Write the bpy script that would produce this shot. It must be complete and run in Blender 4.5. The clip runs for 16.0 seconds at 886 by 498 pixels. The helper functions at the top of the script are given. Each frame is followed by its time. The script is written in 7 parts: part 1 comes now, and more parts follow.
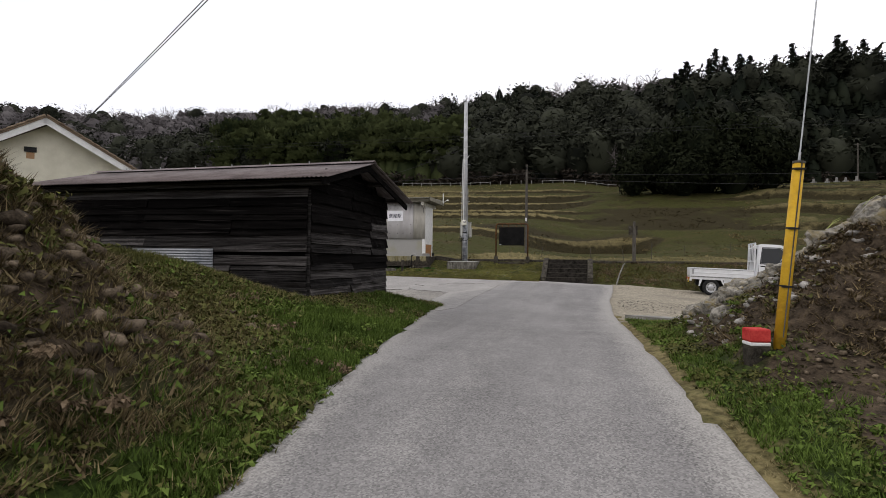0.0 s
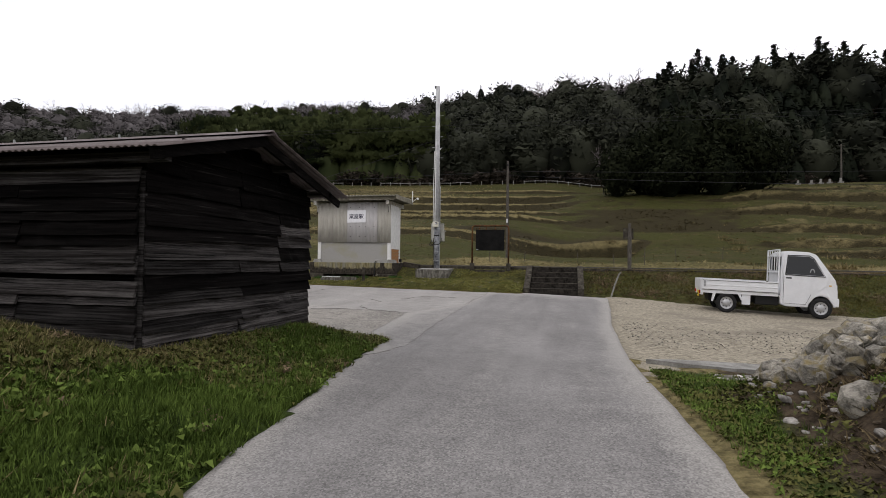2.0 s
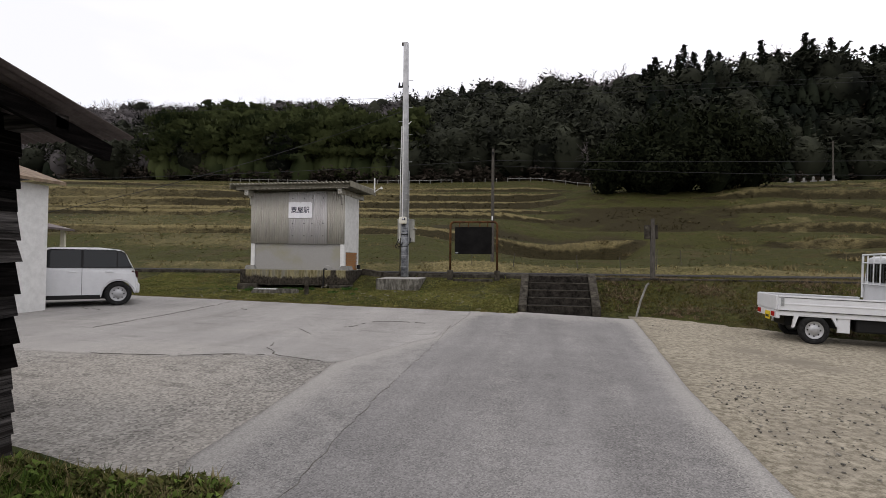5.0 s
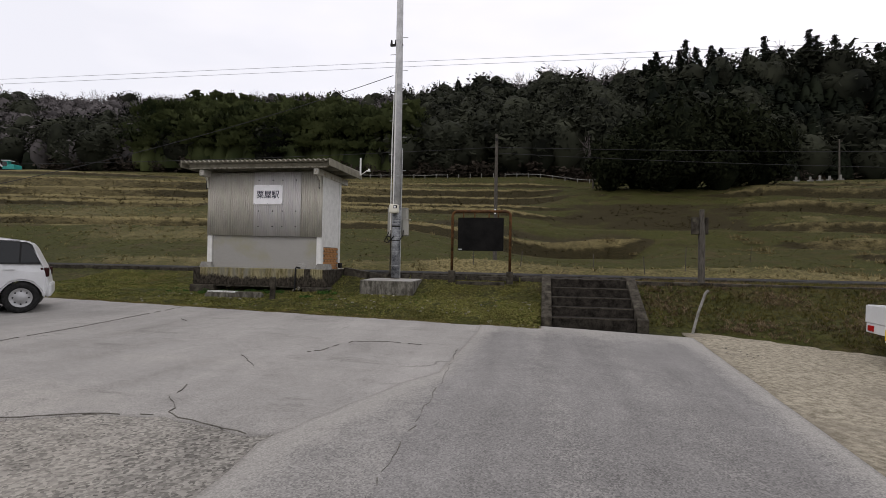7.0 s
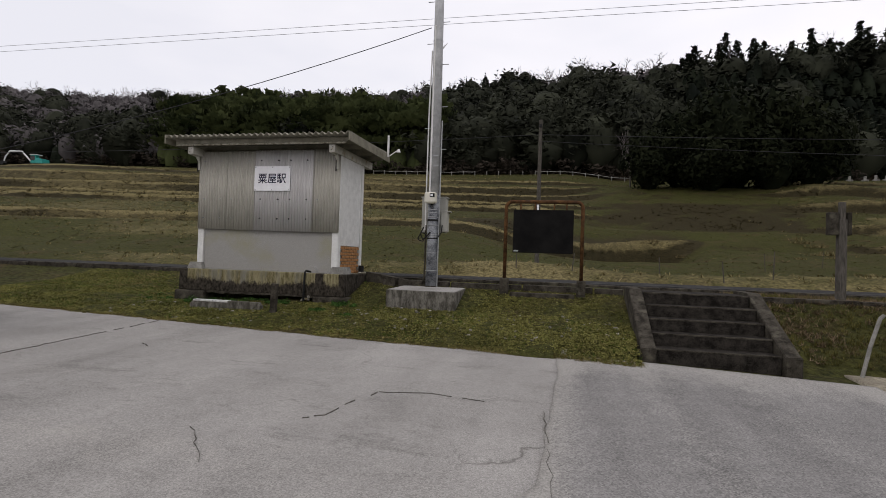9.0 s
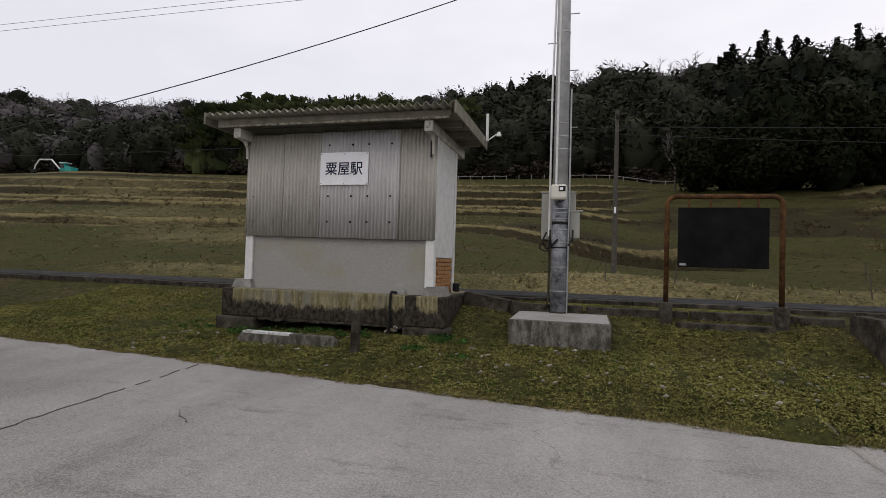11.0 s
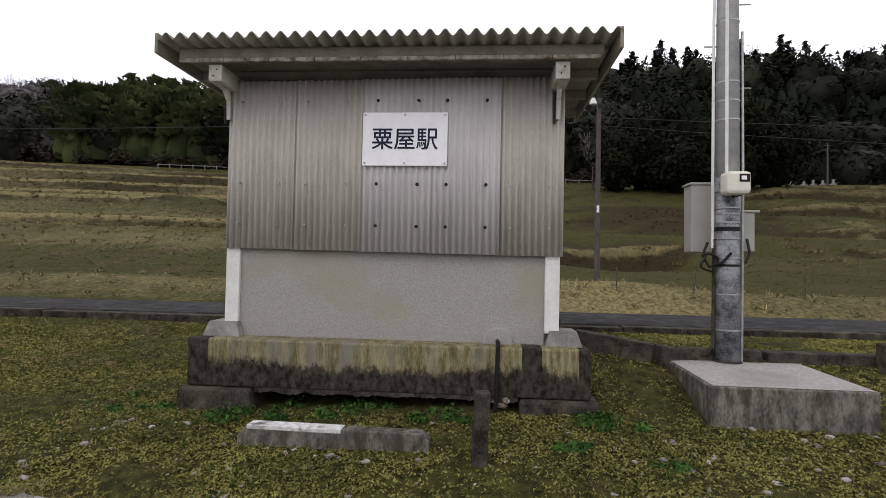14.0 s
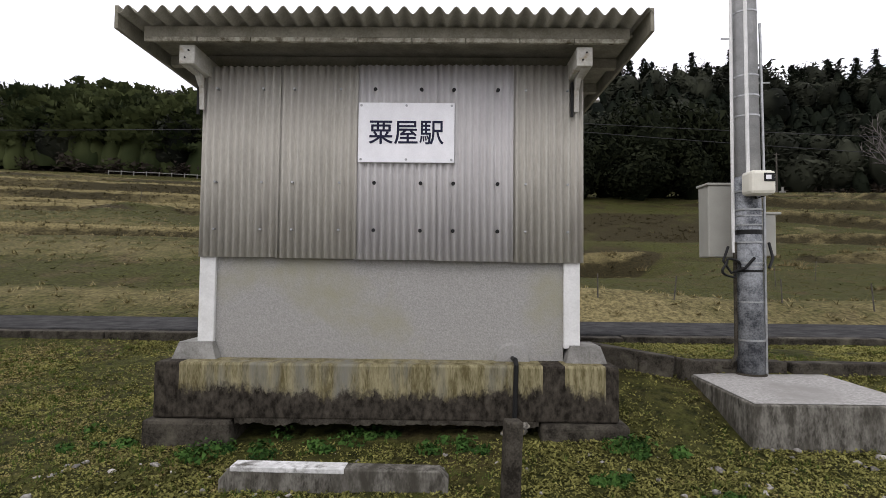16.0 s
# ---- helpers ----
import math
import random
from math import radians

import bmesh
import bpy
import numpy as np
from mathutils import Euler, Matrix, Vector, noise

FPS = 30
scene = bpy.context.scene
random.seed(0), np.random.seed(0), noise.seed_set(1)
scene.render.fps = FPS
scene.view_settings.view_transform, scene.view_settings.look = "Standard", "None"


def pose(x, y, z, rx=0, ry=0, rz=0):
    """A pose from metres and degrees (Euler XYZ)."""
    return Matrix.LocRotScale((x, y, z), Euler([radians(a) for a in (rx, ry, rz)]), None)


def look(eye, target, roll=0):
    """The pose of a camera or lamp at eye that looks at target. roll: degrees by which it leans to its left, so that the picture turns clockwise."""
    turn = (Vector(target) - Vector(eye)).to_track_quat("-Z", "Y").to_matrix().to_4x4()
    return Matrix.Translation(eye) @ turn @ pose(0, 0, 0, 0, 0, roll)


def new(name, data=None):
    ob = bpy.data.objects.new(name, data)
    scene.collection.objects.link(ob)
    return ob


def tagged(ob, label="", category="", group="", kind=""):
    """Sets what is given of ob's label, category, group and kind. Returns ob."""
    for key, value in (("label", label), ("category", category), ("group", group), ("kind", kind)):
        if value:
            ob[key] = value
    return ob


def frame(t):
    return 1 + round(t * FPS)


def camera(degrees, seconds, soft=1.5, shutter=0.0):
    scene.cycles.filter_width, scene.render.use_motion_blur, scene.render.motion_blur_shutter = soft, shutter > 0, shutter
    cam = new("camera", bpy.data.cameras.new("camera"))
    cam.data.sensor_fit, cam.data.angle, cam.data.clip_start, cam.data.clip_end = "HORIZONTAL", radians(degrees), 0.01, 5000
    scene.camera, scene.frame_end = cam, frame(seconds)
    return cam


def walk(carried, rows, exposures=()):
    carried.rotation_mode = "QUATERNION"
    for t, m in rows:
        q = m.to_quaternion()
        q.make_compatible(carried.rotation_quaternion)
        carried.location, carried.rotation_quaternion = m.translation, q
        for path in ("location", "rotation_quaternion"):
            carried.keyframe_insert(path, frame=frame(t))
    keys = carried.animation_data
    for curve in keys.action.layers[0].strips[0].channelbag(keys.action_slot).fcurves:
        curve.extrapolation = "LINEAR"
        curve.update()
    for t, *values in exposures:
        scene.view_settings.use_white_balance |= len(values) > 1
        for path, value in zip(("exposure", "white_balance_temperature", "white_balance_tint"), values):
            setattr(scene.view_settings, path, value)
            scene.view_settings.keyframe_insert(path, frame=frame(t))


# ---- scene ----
cam = camera(79.0, 16.0, 0.6)
PATH = [
    (0, (0.24, -0.386, 1.508), (-0.276, 1.545, 1.55), 0.7),
    (0.5, (0.128, 0.457, 1.588), (-0.372, 2.393, 1.638), 0.8),
    (1, (0.062, 1.316, 1.645), (-0.42, 3.256, 1.693), 0.6),
    (1.5, (-0.014, 2.151, 1.702), (-0.478, 4.095, 1.752), 0.7),
    (2, (-0.074, 3.013, 1.772), (-0.526, 4.961, 1.819), 0.7),
    (2.5, (-0.141, 3.852, 1.832), (-0.581, 5.802, 1.881), 0.6),
    (3, (-0.211, 4.69, 1.876), (-0.642, 6.643, 1.921), 0.7),
    (3.5, (-0.312, 5.504, 1.907), (-0.735, 7.459, 1.951), 0.7),
    (4, (-0.448, 6.365, 1.944), (-0.861, 8.321, 1.989), 0.8),
    (4.2, (-0.533, 6.711, 1.965), (-0.939, 8.669, 2.014), 0.7),
    (6.3, (-1.303, 10.075, 1.985), (-1.668, 12.041, 2.029), 0.9),
    (6.5, (-1.395, 10.382, 1.972), (-1.758, 12.349, 2.014), 1.0),
    (7, (-1.629, 11.178, 1.997), (-1.991, 13.145, 2.038), 1.1),
    (7.5, (-1.852, 11.938, 1.989), (-2.215, 13.904, 2.033), 1.0),
    (8, (-2.125, 12.692, 2.004), (-2.501, 14.656, 2.046), 1.1),
    (8.5, (-2.368, 13.447, 2.022), (-2.776, 15.405, 2.064), 1.1),
    (8.7, (-2.494, 13.725, 2.044), (-2.92, 15.679, 2.082), 1.5),
    (10.8, (-4.815, 16.4, 2.166), (-5.329, 18.332, 2.219), 1.8),
    (11, (-5.045, 16.564, 2.172), (-5.565, 18.495, 2.23), 1.8),
    (11.5, (-5.647, 16.988, 2.208), (-6.168, 18.918, 2.263), 1.7),
    (12, (-6.221, 17.385, 2.247), (-6.737, 19.316, 2.305), 1.5),
    (12.5, (-6.733, 17.818, 2.285), (-7.23, 19.755, 2.336), 1.4),
    (13, (-7.206, 18.263, 2.341), (-7.609, 20.221, 2.395), 1.4),
    (13.5, (-7.62, 18.747, 2.404), (-7.895, 20.728, 2.45), 1.1),
    (14, (-8.002, 19.22, 2.44), (-8.163, 21.212, 2.497), 1.2),
    (14.5, (-8.221, 19.551, 2.451), (-8.316, 21.547, 2.521), 0.9),
    (15, (-8.352, 19.721, 2.432), (-8.42, 21.718, 2.52), 0.7),
    (15.5, (-8.417, 19.748, 2.434), (-8.466, 21.745, 2.528), 0.6),
    (16, (-8.433, 19.768, 2.44), (-8.455, 21.766, 2.529), 0.6),
]
walk(cam, [(t, look(eye, target, roll)) for t, eye, target, roll in PATH],
     [(0, 0.12, 6620, 14), (4, 0.10, 6630, 15), (6.5, -0.05, 6650, 15), (8.5, -0.14, 6650, 15), (11, -0.24, 6600, 15), (12.5, -0.2, 6590, 14), (14, 0.27, 6540, 15), (15, 0.44, 6500, 15), (16, 0.46, 6500, 15)])

# ------------------------------------------------------------------ light
world = bpy.data.worlds.new("overcast_sky")
scene.world = world
world.use_nodes = True
wn, wl = world.node_tree.nodes, world.node_tree.links
wn.clear()
sky = wn.new("ShaderNodeTexSky")
sky.sky_type = 'NISHITA'
sky.sun_disc = False
SUN_EL, SUN_AZ = radians(48), radians(-40)
sky.sun_elevation, sky.sun_rotation = SUN_EL, -SUN_AZ
scale_sky = wn.new("ShaderNodeVectorMath")
scale_sky.operation = 'SCALE'
scale_sky.inputs[3].default_value = 0.12
wl.new(sky.outputs[0], scale_sky.inputs[0])
wco = wn.new("ShaderNodeTexCoord")
wmap = wn.new("ShaderNodeMapping")
wmap.inputs['Scale'].default_value = (1, 1, 3.0)
wl.new(wco.outputs['Generated'], wmap.inputs[0])
wnoise = wn.new("ShaderNodeTexNoise")
wnoise.inputs['Scale'].default_value = 1.1
wnoise.inputs['Detail'].default_value = 5
wl.new(wmap.outputs[0], wnoise.inputs['Vector'])
wramp = wn.new("ShaderNodeValToRGB")
wramp.color_ramp.elements[0].position, wramp.color_ramp.elements[0].color = 0.36, (0.93, 0.96, 1.02, 1)
wramp.color_ramp.elements[1].position, wramp.color_ramp.elements[1].color = 0.60, (1.16, 1.16, 1.18, 1)
wl.new(wnoise.outputs['Fac'], wramp.inputs[0])
wmix = wn.new("ShaderNodeMixRGB")
wmix.inputs[0].default_value = 0.9
wl.new(scale_sky.outputs[0], wmix.inputs[1])
wl.new(wramp.outputs[0], wmix.inputs[2])
wbg = wn.new("ShaderNodeBackground")
wbg.inputs[1].default_value = 1.05
wout = wn.new("ShaderNodeOutputWorld")
wl.new(wmix.outputs[0], wbg.inputs[0])
wl.new(wbg.outputs[0], wout.inputs[0])

sun_data = bpy.data.lights.new("sun", 'SUN')
sun_data.energy, sun_data.angle, sun_data.color = 0.5, radians(25), (1.0, 0.96, 0.9)
sun = new("sun", sun_data)
sun.matrix_world = look((60 * math.sin(SUN_AZ), -60 * math.cos(SUN_AZ), 70), (0, 10, 0))


# ------------------------------------------------------------------ materials
def material(name, dark, light, scale=8.0, rough=0.85, metal=0.0, bump=0.3, fine=60.0, stain=None, stain_scale=1.2, stain_amount=0.5,
             stretch=(1, 1, 1), piece=0.0, island=0.0, spec=0.1, coords='Object', thin=False, bump_dist=0.01):
    """Two scales of grain between two colours, an optional stain colour in blotches, and fine relief."""
    m = bpy.data.materials.new(name)
    m.use_nodes = True
    n, l = m.node_tree.nodes, m.node_tree.links
    b = n['Principled BSDF']
    tc = n.new("ShaderNodeTexCoord")
    mp = n.new("ShaderNodeMapping")
    mp.inputs['Scale'].default_value = stretch
    if coords == 'World':
        geo0 = n.new("ShaderNodeNewGeometry")
        l.new(geo0.outputs['Position'], mp.inputs[0])
    else:
        l.new(tc.outputs['Object'], mp.inputs[0])
    vec = mp.outputs[0]
    if piece:
        inf = n.new("ShaderNodeObjectInfo")
        sc = n.new("ShaderNodeVectorMath")
        sc.operation = 'MULTIPLY_ADD'
        sc.inputs[1].default_value = (37, 17, 53)
        l.new(inf.outputs['Random'], sc.inputs[0])
        l.new(mp.outputs[0], sc.inputs[2])
        vec = sc.outputs[0]
    n1 = n.new("ShaderNodeTexNoise")
    n1.inputs['Scale'].default_value, n1.inputs['Detail'].default_value, n1.inputs['Roughness'].default_value = scale, 6, 0.65
    n2 = n.new("ShaderNodeTexNoise")
    n2.inputs['Scale'].default_value, n2.inputs['Detail'].default_value = fine, 3
    l.new(vec, n1.inputs['Vector'])
    l.new(vec, n2.inputs['Vector'])
    add = n.new("ShaderNodeMath")
    add.operation = 'MULTIPLY_ADD'
    add.inputs[1].default_value = 0.4
    l.new(n2.outputs['Fac'], add.inputs[0])
    l.new(n1.outputs['Fac'], add.inputs[2])
    rp = n.new("ShaderNodeValToRGB")
    rp.color_ramp.elements[0].position, rp.color_ramp.elements[0].color = 0.56, (*dark, 1)
    rp.color_ramp.elements[1].position, rp.color_ramp.elements[1].color = 0.84, (*light, 1)
    l.new(add.outputs[0], rp.inputs[0])
    colour = rp.outputs[0]
    if stain:
        n3 = n.new("ShaderNodeTexNoise")
        n3.inputs['Scale'].default_value, n3.inputs['Detail'].default_value, n3.inputs['Roughness'].default_value = stain_scale, 5, 0.6
        l.new(vec, n3.inputs['Vector'])
        r3 = n.new("ShaderNodeValToRGB")
        r3.color_ramp.elements[0].position = 0.62 - 0.3 * stain_amount
        r3.color_ramp.elements[1].position = 0.80 - 0.3 * stain_amount
        l.new(n3.outputs['Fac'], r3.inputs[0])
        mx = n.new("ShaderNodeMixRGB")
        l.new(r3.outputs[0], mx.inputs[0])
        l.new(colour, mx.inputs[1])
        mx.inputs[2].default_value = (*stain, 1)
        colour = mx.outputs[0]
    if piece or island:
        hs = n.new("ShaderNodeHueSaturation")
        mr = n.new("ShaderNodeMapRange")
        amt = piece or island
        mr.inputs['To Min'].default_value, mr.inputs['To Max'].default_value = 1 - amt, 1 + amt
        if piece:
            l.new(inf.outputs['Random'], mr.inputs['Value'])
        else:
            geo = n.new("ShaderNodeNewGeometry")
            l.new(geo.outputs['Random Per Island'], mr.inputs['Value'])
        l.new(mr.outputs[0], hs.inputs['Value'])
        l.new(colour, hs.inputs['Color'])
        colour = hs.outputs[0]
    l.new(colour, b.inputs['Base Color'])
    b.inputs['Roughness'].default_value, b.inputs['Metallic'].default_value = rough, metal
    b.inputs['Specular IOR Level'].default_value = spec
    if bump:
        bp = n.new("ShaderNodeBump")
        bp.inputs['Strength'].default_value, bp.inputs['Distance'].default_value = bump, bump_dist
        l.new(add.outputs[0], bp.inputs['Height'])
        l.new(bp.outputs[0], b.inputs['Normal'])
    return m


def plain(name, colour, rough=0.5, metal=0.0, spec=0.2):
    c = colour
    return material(name, tuple(v * 0.95 for v in c), tuple(min(1, v * 1.04) for v in c), 5, rough, metal, 0.05, 90, spec=spec)


def paving_material(name, dark, light, dust, grit, cracks=0.0, relief=0.004):
    """Paving with visible aggregate, broad worn patches, streaks along the lane, and dust where the surface holds it."""
    m = bpy.data.materials.new(name)
    m.use_nodes = True
    n, l = m.node_tree.nodes, m.node_tree.links
    b = n['Principled BSDF']
    pos = n.new("ShaderNodeNewGeometry").outputs['Position']

    def node(kind, op, *ins):
        x = n.new(kind)
        if op:
            x.operation = op
        for i, v in enumerate(ins):
            if v is None:
                continue
            if isinstance(v, (int, float)):
                x.inputs[i].default_value = v
            else:
                l.new(v, x.inputs[i])
        return x.outputs[0]

    def grain(scale, detail, stretch=(1, 1, 1), rough=0.6):
        mp = n.new("ShaderNodeMapping")
        mp.inputs['Scale'].default_value = stretch
        l.new(pos, mp.inputs[0])
        t = n.new("ShaderNodeTexNoise")
        t.inputs['Scale'].default_value, t.inputs['Detail'].default_value, t.inputs['Roughness'].default_value = scale, detail, rough
        l.new(mp.outputs[0], t.inputs['Vector'])
        return t.outputs['Fac']

    def ramp(src, c0, c1, p0, p1):
        r = n.new("ShaderNodeValToRGB")
        r.color_ramp.elements[0].position, r.color_ramp.elements[0].color = p0, (*c0, 1)
        r.color_ramp.elements[1].position, r.color_ramp.elements[1].color = p1, (*c1, 1)
        l.new(src, r.inputs[0])
        return r.outputs[0]

    def mix(f, a, c):
        x = n.new("ShaderNodeMixRGB")
        l.new(f, x.inputs[0])
        l.new(a, x.inputs[1])
        l.new(c, x.inputs[2])
        return x.outputs[0]

    vor = n.new("ShaderNodeTexVoronoi")
    vor.inputs['Scale'].default_value = grit
    l.new(pos, vor.inputs['Vector'])
    bw = n.new("ShaderNodeRGBToBW")
    l.new(vor.outputs['Color'], bw.inputs[0])
    chips = bw.outputs[0]
    broad, streak, mid = grain(0.55, 4), grain(1.0, 4, (1.6, 0.22, 1)), grain(3.2, 5, rough=0.7)
    tone = node("ShaderNodeMath", 'MULTIPLY_ADD', chips, 0.42, node("ShaderNodeMath", 'MULTIPLY_ADD', broad, 0.30, node("ShaderNodeMath", 'MULTIPLY_ADD', streak, 0.36, node("ShaderNodeMath", 'MULTIPLY', mid, 0.18))))
    col = ramp(tone, dark, light, 0.36, 0.92)
    at = n.new("ShaderNodeAttribute")
    at.attribute_name = "dust"
    dirt = node("ShaderNodeMath", 'MULTIPLY_ADD', mid, 0.6, node("ShaderNodeMath", 'MULTIPLY_ADD', chips, 0.25, at.outputs['Fac']))
    col = mix(ramp(dirt, (0, 0, 0), (1, 1, 1), 0.55, 1.10), col, ramp(chips, tuple(v * 0.72 for v in dust), tuple(v * 1.12 for v in dust), 0.1, 0.9))
    if cracks:
        wob_v = n.new("ShaderNodeTexNoise")
        wob_v.inputs['Scale'].default_value, wob_v.inputs['Detail'].default_value = 2.2, 5
        l.new(pos, wob_v.inputs['Vector'])
        sc = n.new("ShaderNodeVectorMath")
        sc.operation = 'MULTIPLY_ADD'
        sc.inputs[1].default_value = (0.9, 0.9, 0)
        l.new(wob_v.outputs['Color'], sc.inputs[0])
        l.new(pos, sc.inputs[2])
        ve = n.new("ShaderNodeTexVoronoi")
        ve.feature = 'DISTANCE_TO_EDGE'
        ve.inputs['Scale'].default_value = 0.42
        l.new(sc.outputs[0], ve.inputs['Vector'])
        line = ramp(ve.outputs['Distance'], (1, 1, 1), (0, 0, 0), 0.0005, 0.0022)
        col = mix(node("ShaderNodeMath", 'MULTIPLY', line, ramp(broad, (0, 0, 0), (cracks, cracks, cracks), 0.45, 0.6)), col, ramp(mid, (0.05, 0.046, 0.04), (0.09, 0.083, 0.07), 0.3, 0.7))
        scab = grain(1.7, 6, (0.5, 1.6, 1), 0.75)
        col = mix(ramp(scab, (0, 0, 0), (0.6, 0.6, 0.6), 0.56, 0.70), col, ramp(chips, tuple(v * 0.45 for v in dark), tuple(v * 1.25 for v in dark), 0.1, 0.9))
    l.new(col, b.inputs['Base Color'])
    b.inputs['Roughness'].default_value, b.inputs['Specular IOR Level'].default_value = 0.93, 0.15
    bp = n.new("ShaderNodeBump")
    bp.inputs['Strength'].default_value, bp.inputs['Distance'].default_value = 0.6, relief
    l.new(chips, bp.inputs['Height'])
    l.new(bp.outputs[0], b.inputs['Normal'])
    return m


M_ASPHALT = paving_material("asphalt", (0.092, 0.089, 0.086), (0.312, 0.302, 0.291), (0.325, 0.313, 0.291), 80)
M_CONCRETE_LOT = paving_material("worn_concrete_paving", (0.165, 0.158, 0.148), (0.42, 0.405, 0.382), (0.375, 0.356, 0.322), 110, 0.6, 0.003)
M_GRAVEL_PATCH = paving_material("rough_gravelled_paving", (0.06, 0.056, 0.05), (0.42, 0.40, 0.36), (0.345, 0.322, 0.282), 42, 0.5, 0.012)
M_SLAB = material("pale_rough_cement", (0.23, 0.222, 0.208), (0.37, 0.36, 0.34), 34, 0.95, bump=0.15, fine=160, stain=(0.235, 0.226, 0.21), stain_scale=1.6, stain_amount=0.42, coords='World', spec=0.15, bump_dist=0.003)
M_YARD = material("sandy_gravel", (0.165, 0.146, 0.108), (0.385, 0.348, 0.272), 12, 0.95, bump=0.7, fine=55, stain=(0.20, 0.178, 0.14), stain_scale=0.8, stain_amount=0.4, coords='World', bump_dist=0.03)
M_CONCRETE = material("old_concrete", (0.17, 0.165, 0.15), (0.30, 0.295, 0.275), 5, 0.9, bump=0.4, fine=70, stain=(0.09, 0.085, 0.075), stain_scale=1.6, stain_amount=0.4)
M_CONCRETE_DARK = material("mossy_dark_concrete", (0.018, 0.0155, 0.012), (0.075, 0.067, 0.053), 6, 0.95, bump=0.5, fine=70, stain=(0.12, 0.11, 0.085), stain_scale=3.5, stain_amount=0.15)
M_STOPBLOCK = material("lichened_old_concrete", (0.055, 0.051, 0.042), (0.20, 0.19, 0.165), 14, 0.95, bump=0.5, fine=70, stain=(0.06, 0.055, 0.044), stain_scale=6, stain_amount=0.42, stretch=(1, 1, 0.4))
M_PLATFORM = material("platform_asphalt", (0.022, 0.022, 0.022), (0.06, 0.059, 0.058), 4, 0.98, bump=0.4, fine=100, coords='World', spec=0.05)
M_TIMBER = material("tarred_weathered_timber", (0.0014, 0.0012, 0.0011), (0.0085, 0.0074, 0.007), 3.5, 0.85, bump=0.6, fine=40, stretch=(0.3, 1, 14), piece=0.4, stain=(0.06, 0.054, 0.05), stain_scale=3.0, stain_amount=0.05, spec=0.03)
M_TIMBER_GREY = material("grey_weathered_timber", (0.004, 0.0036, 0.0034), (0.092, 0.085, 0.081), 3.5, 0.85, bump=0.8, fine=40, stretch=(0.3, 1, 14), piece=0.6, stain=(0.012, 0.01, 0.009), stain_scale=2, stain_amount=0.5, spec=0.06)
M_RUSTROOF = material("brown_corrugated_steel", (0.098, 0.078, 0.074), (0.172, 0.145, 0.139), 3, 0.6, 0.0, 0.2, 60, stain=(0.05, 0.039, 0.036), stain_scale=1.2, stain_amount=0.3)
M_TIN = material("grey_corrugated_tin", (0.22, 0.235, 0.25), (0.33, 0.34, 0.35), 4, 0.5, 0.5, 0.1, 60)
M_CLAD = material("weathered_cream_corrugated_sheet", (0.40, 0.382, 0.335), (0.52, 0.50, 0.445), 3, 0.75, bump=0.15, fine=60, stain=(0.33, 0.308, 0.272), stain_scale=1.5, stain_amount=0.4, stretch=(1, 1, 0.3))
M_CLAD_NEW = material("paler_corrugated_sheet", (0.50, 0.485, 0.48), (0.58, 0.565, 0.555), 3, 0.65, bump=0.1, fine=60, stretch=(1, 1, 0.3))
M_PLASTER = material("grey_roughcast_plaster", (0.28, 0.274, 0.257), (0.365, 0.358, 0.338), 60, 0.95, bump=0.6, fine=110, stain=(0.30, 0.29, 0.22), stain_scale=1.2, stain_amount=0.3)
M_WHITE = material("white_painted_timber", (0.62, 0.62, 0.60), (0.74, 0.74, 0.72), 6, 0.6, bump=0.1, fine=60)
M_CREAM = material("cream_render", (0.58, 0.55, 0.44), (0.68, 0.65, 0.53), 2, 0.9, bump=0.1, fine=60)
M_POLE = material("grey_concrete_pole", (0.36, 0.365, 0.37), (0.50, 0.505, 0.51), 6, 0.7, bump=0.1, fine=80)
M_POLE_LOW = material("stained_steel_sleeve", (0.07, 0.075, 0.085), (0.33, 0.345, 0.36), 5, 0.6, 0.1, 0.15, 60)
M_STEEL = material("galvanised_steel", (0.30, 0.31, 0.31), (0.46, 0.47, 0.47), 9, 0.45, 0.7, 0.05, 60)
M_RUST = material("rusty_steel", (0.045, 0.022, 0.011), (0.135, 0.068, 0.028), 9, 0.9, bump=0.4, fine=60, stain=(0.05, 0.03, 0.02), stain_scale=3, stain_amount=0.4)
M_BLACKBOARD = material("blackened_board", (0.007, 0.007, 0.007), (0.014, 0.0135, 0.013), 3, 0.95, bump=0.05, fine=60, spec=0.05)
M_SIGN = plain("sign_white_enamel", (0.84, 0.84, 0.86), 0.35)
M_INK = plain("sign_dark_blue_ink", (0.012, 0.014, 0.04), 0.6)
M_CARPAINT = plain("white_car_paint", (0.66, 0.67, 0.68), 0.3, 0.0, 0.4)
M_GLASS = plain("dark_glazing", (0.010, 0.012, 0.013), 0.08, 0.0, 0.35)
M_TYRE = material("tyre_rubber", (0.014, 0.014, 0.014), (0.03, 0.03, 0.03), 20, 0.9, bump=0.2)
M_RIM = plain("silver_wheel_steel", (0.42, 0.425, 0.43), 0.42, 0.4)
M_BLACK = plain("black_plastic", (0.012, 0.012, 0.012), 0.55)
M_YELLOW = material("yellow_plastic_guard", (0.50, 0.29, 0.02), (0.60, 0.37, 0.035), 5, 0.55, bump=0.05, fine=60, stain=(0.33, 0.19, 0.03), stain_scale=4, stain_amount=0.3)
M_RED = material("faded_red_paint", (0.38, 0.025, 0.025), (0.52, 0.06, 0.05), 9, 0.7, bump=0.2)
M_PLATE = plain("yellow_plate", (0.70, 0.50, 0.03), 0.5)
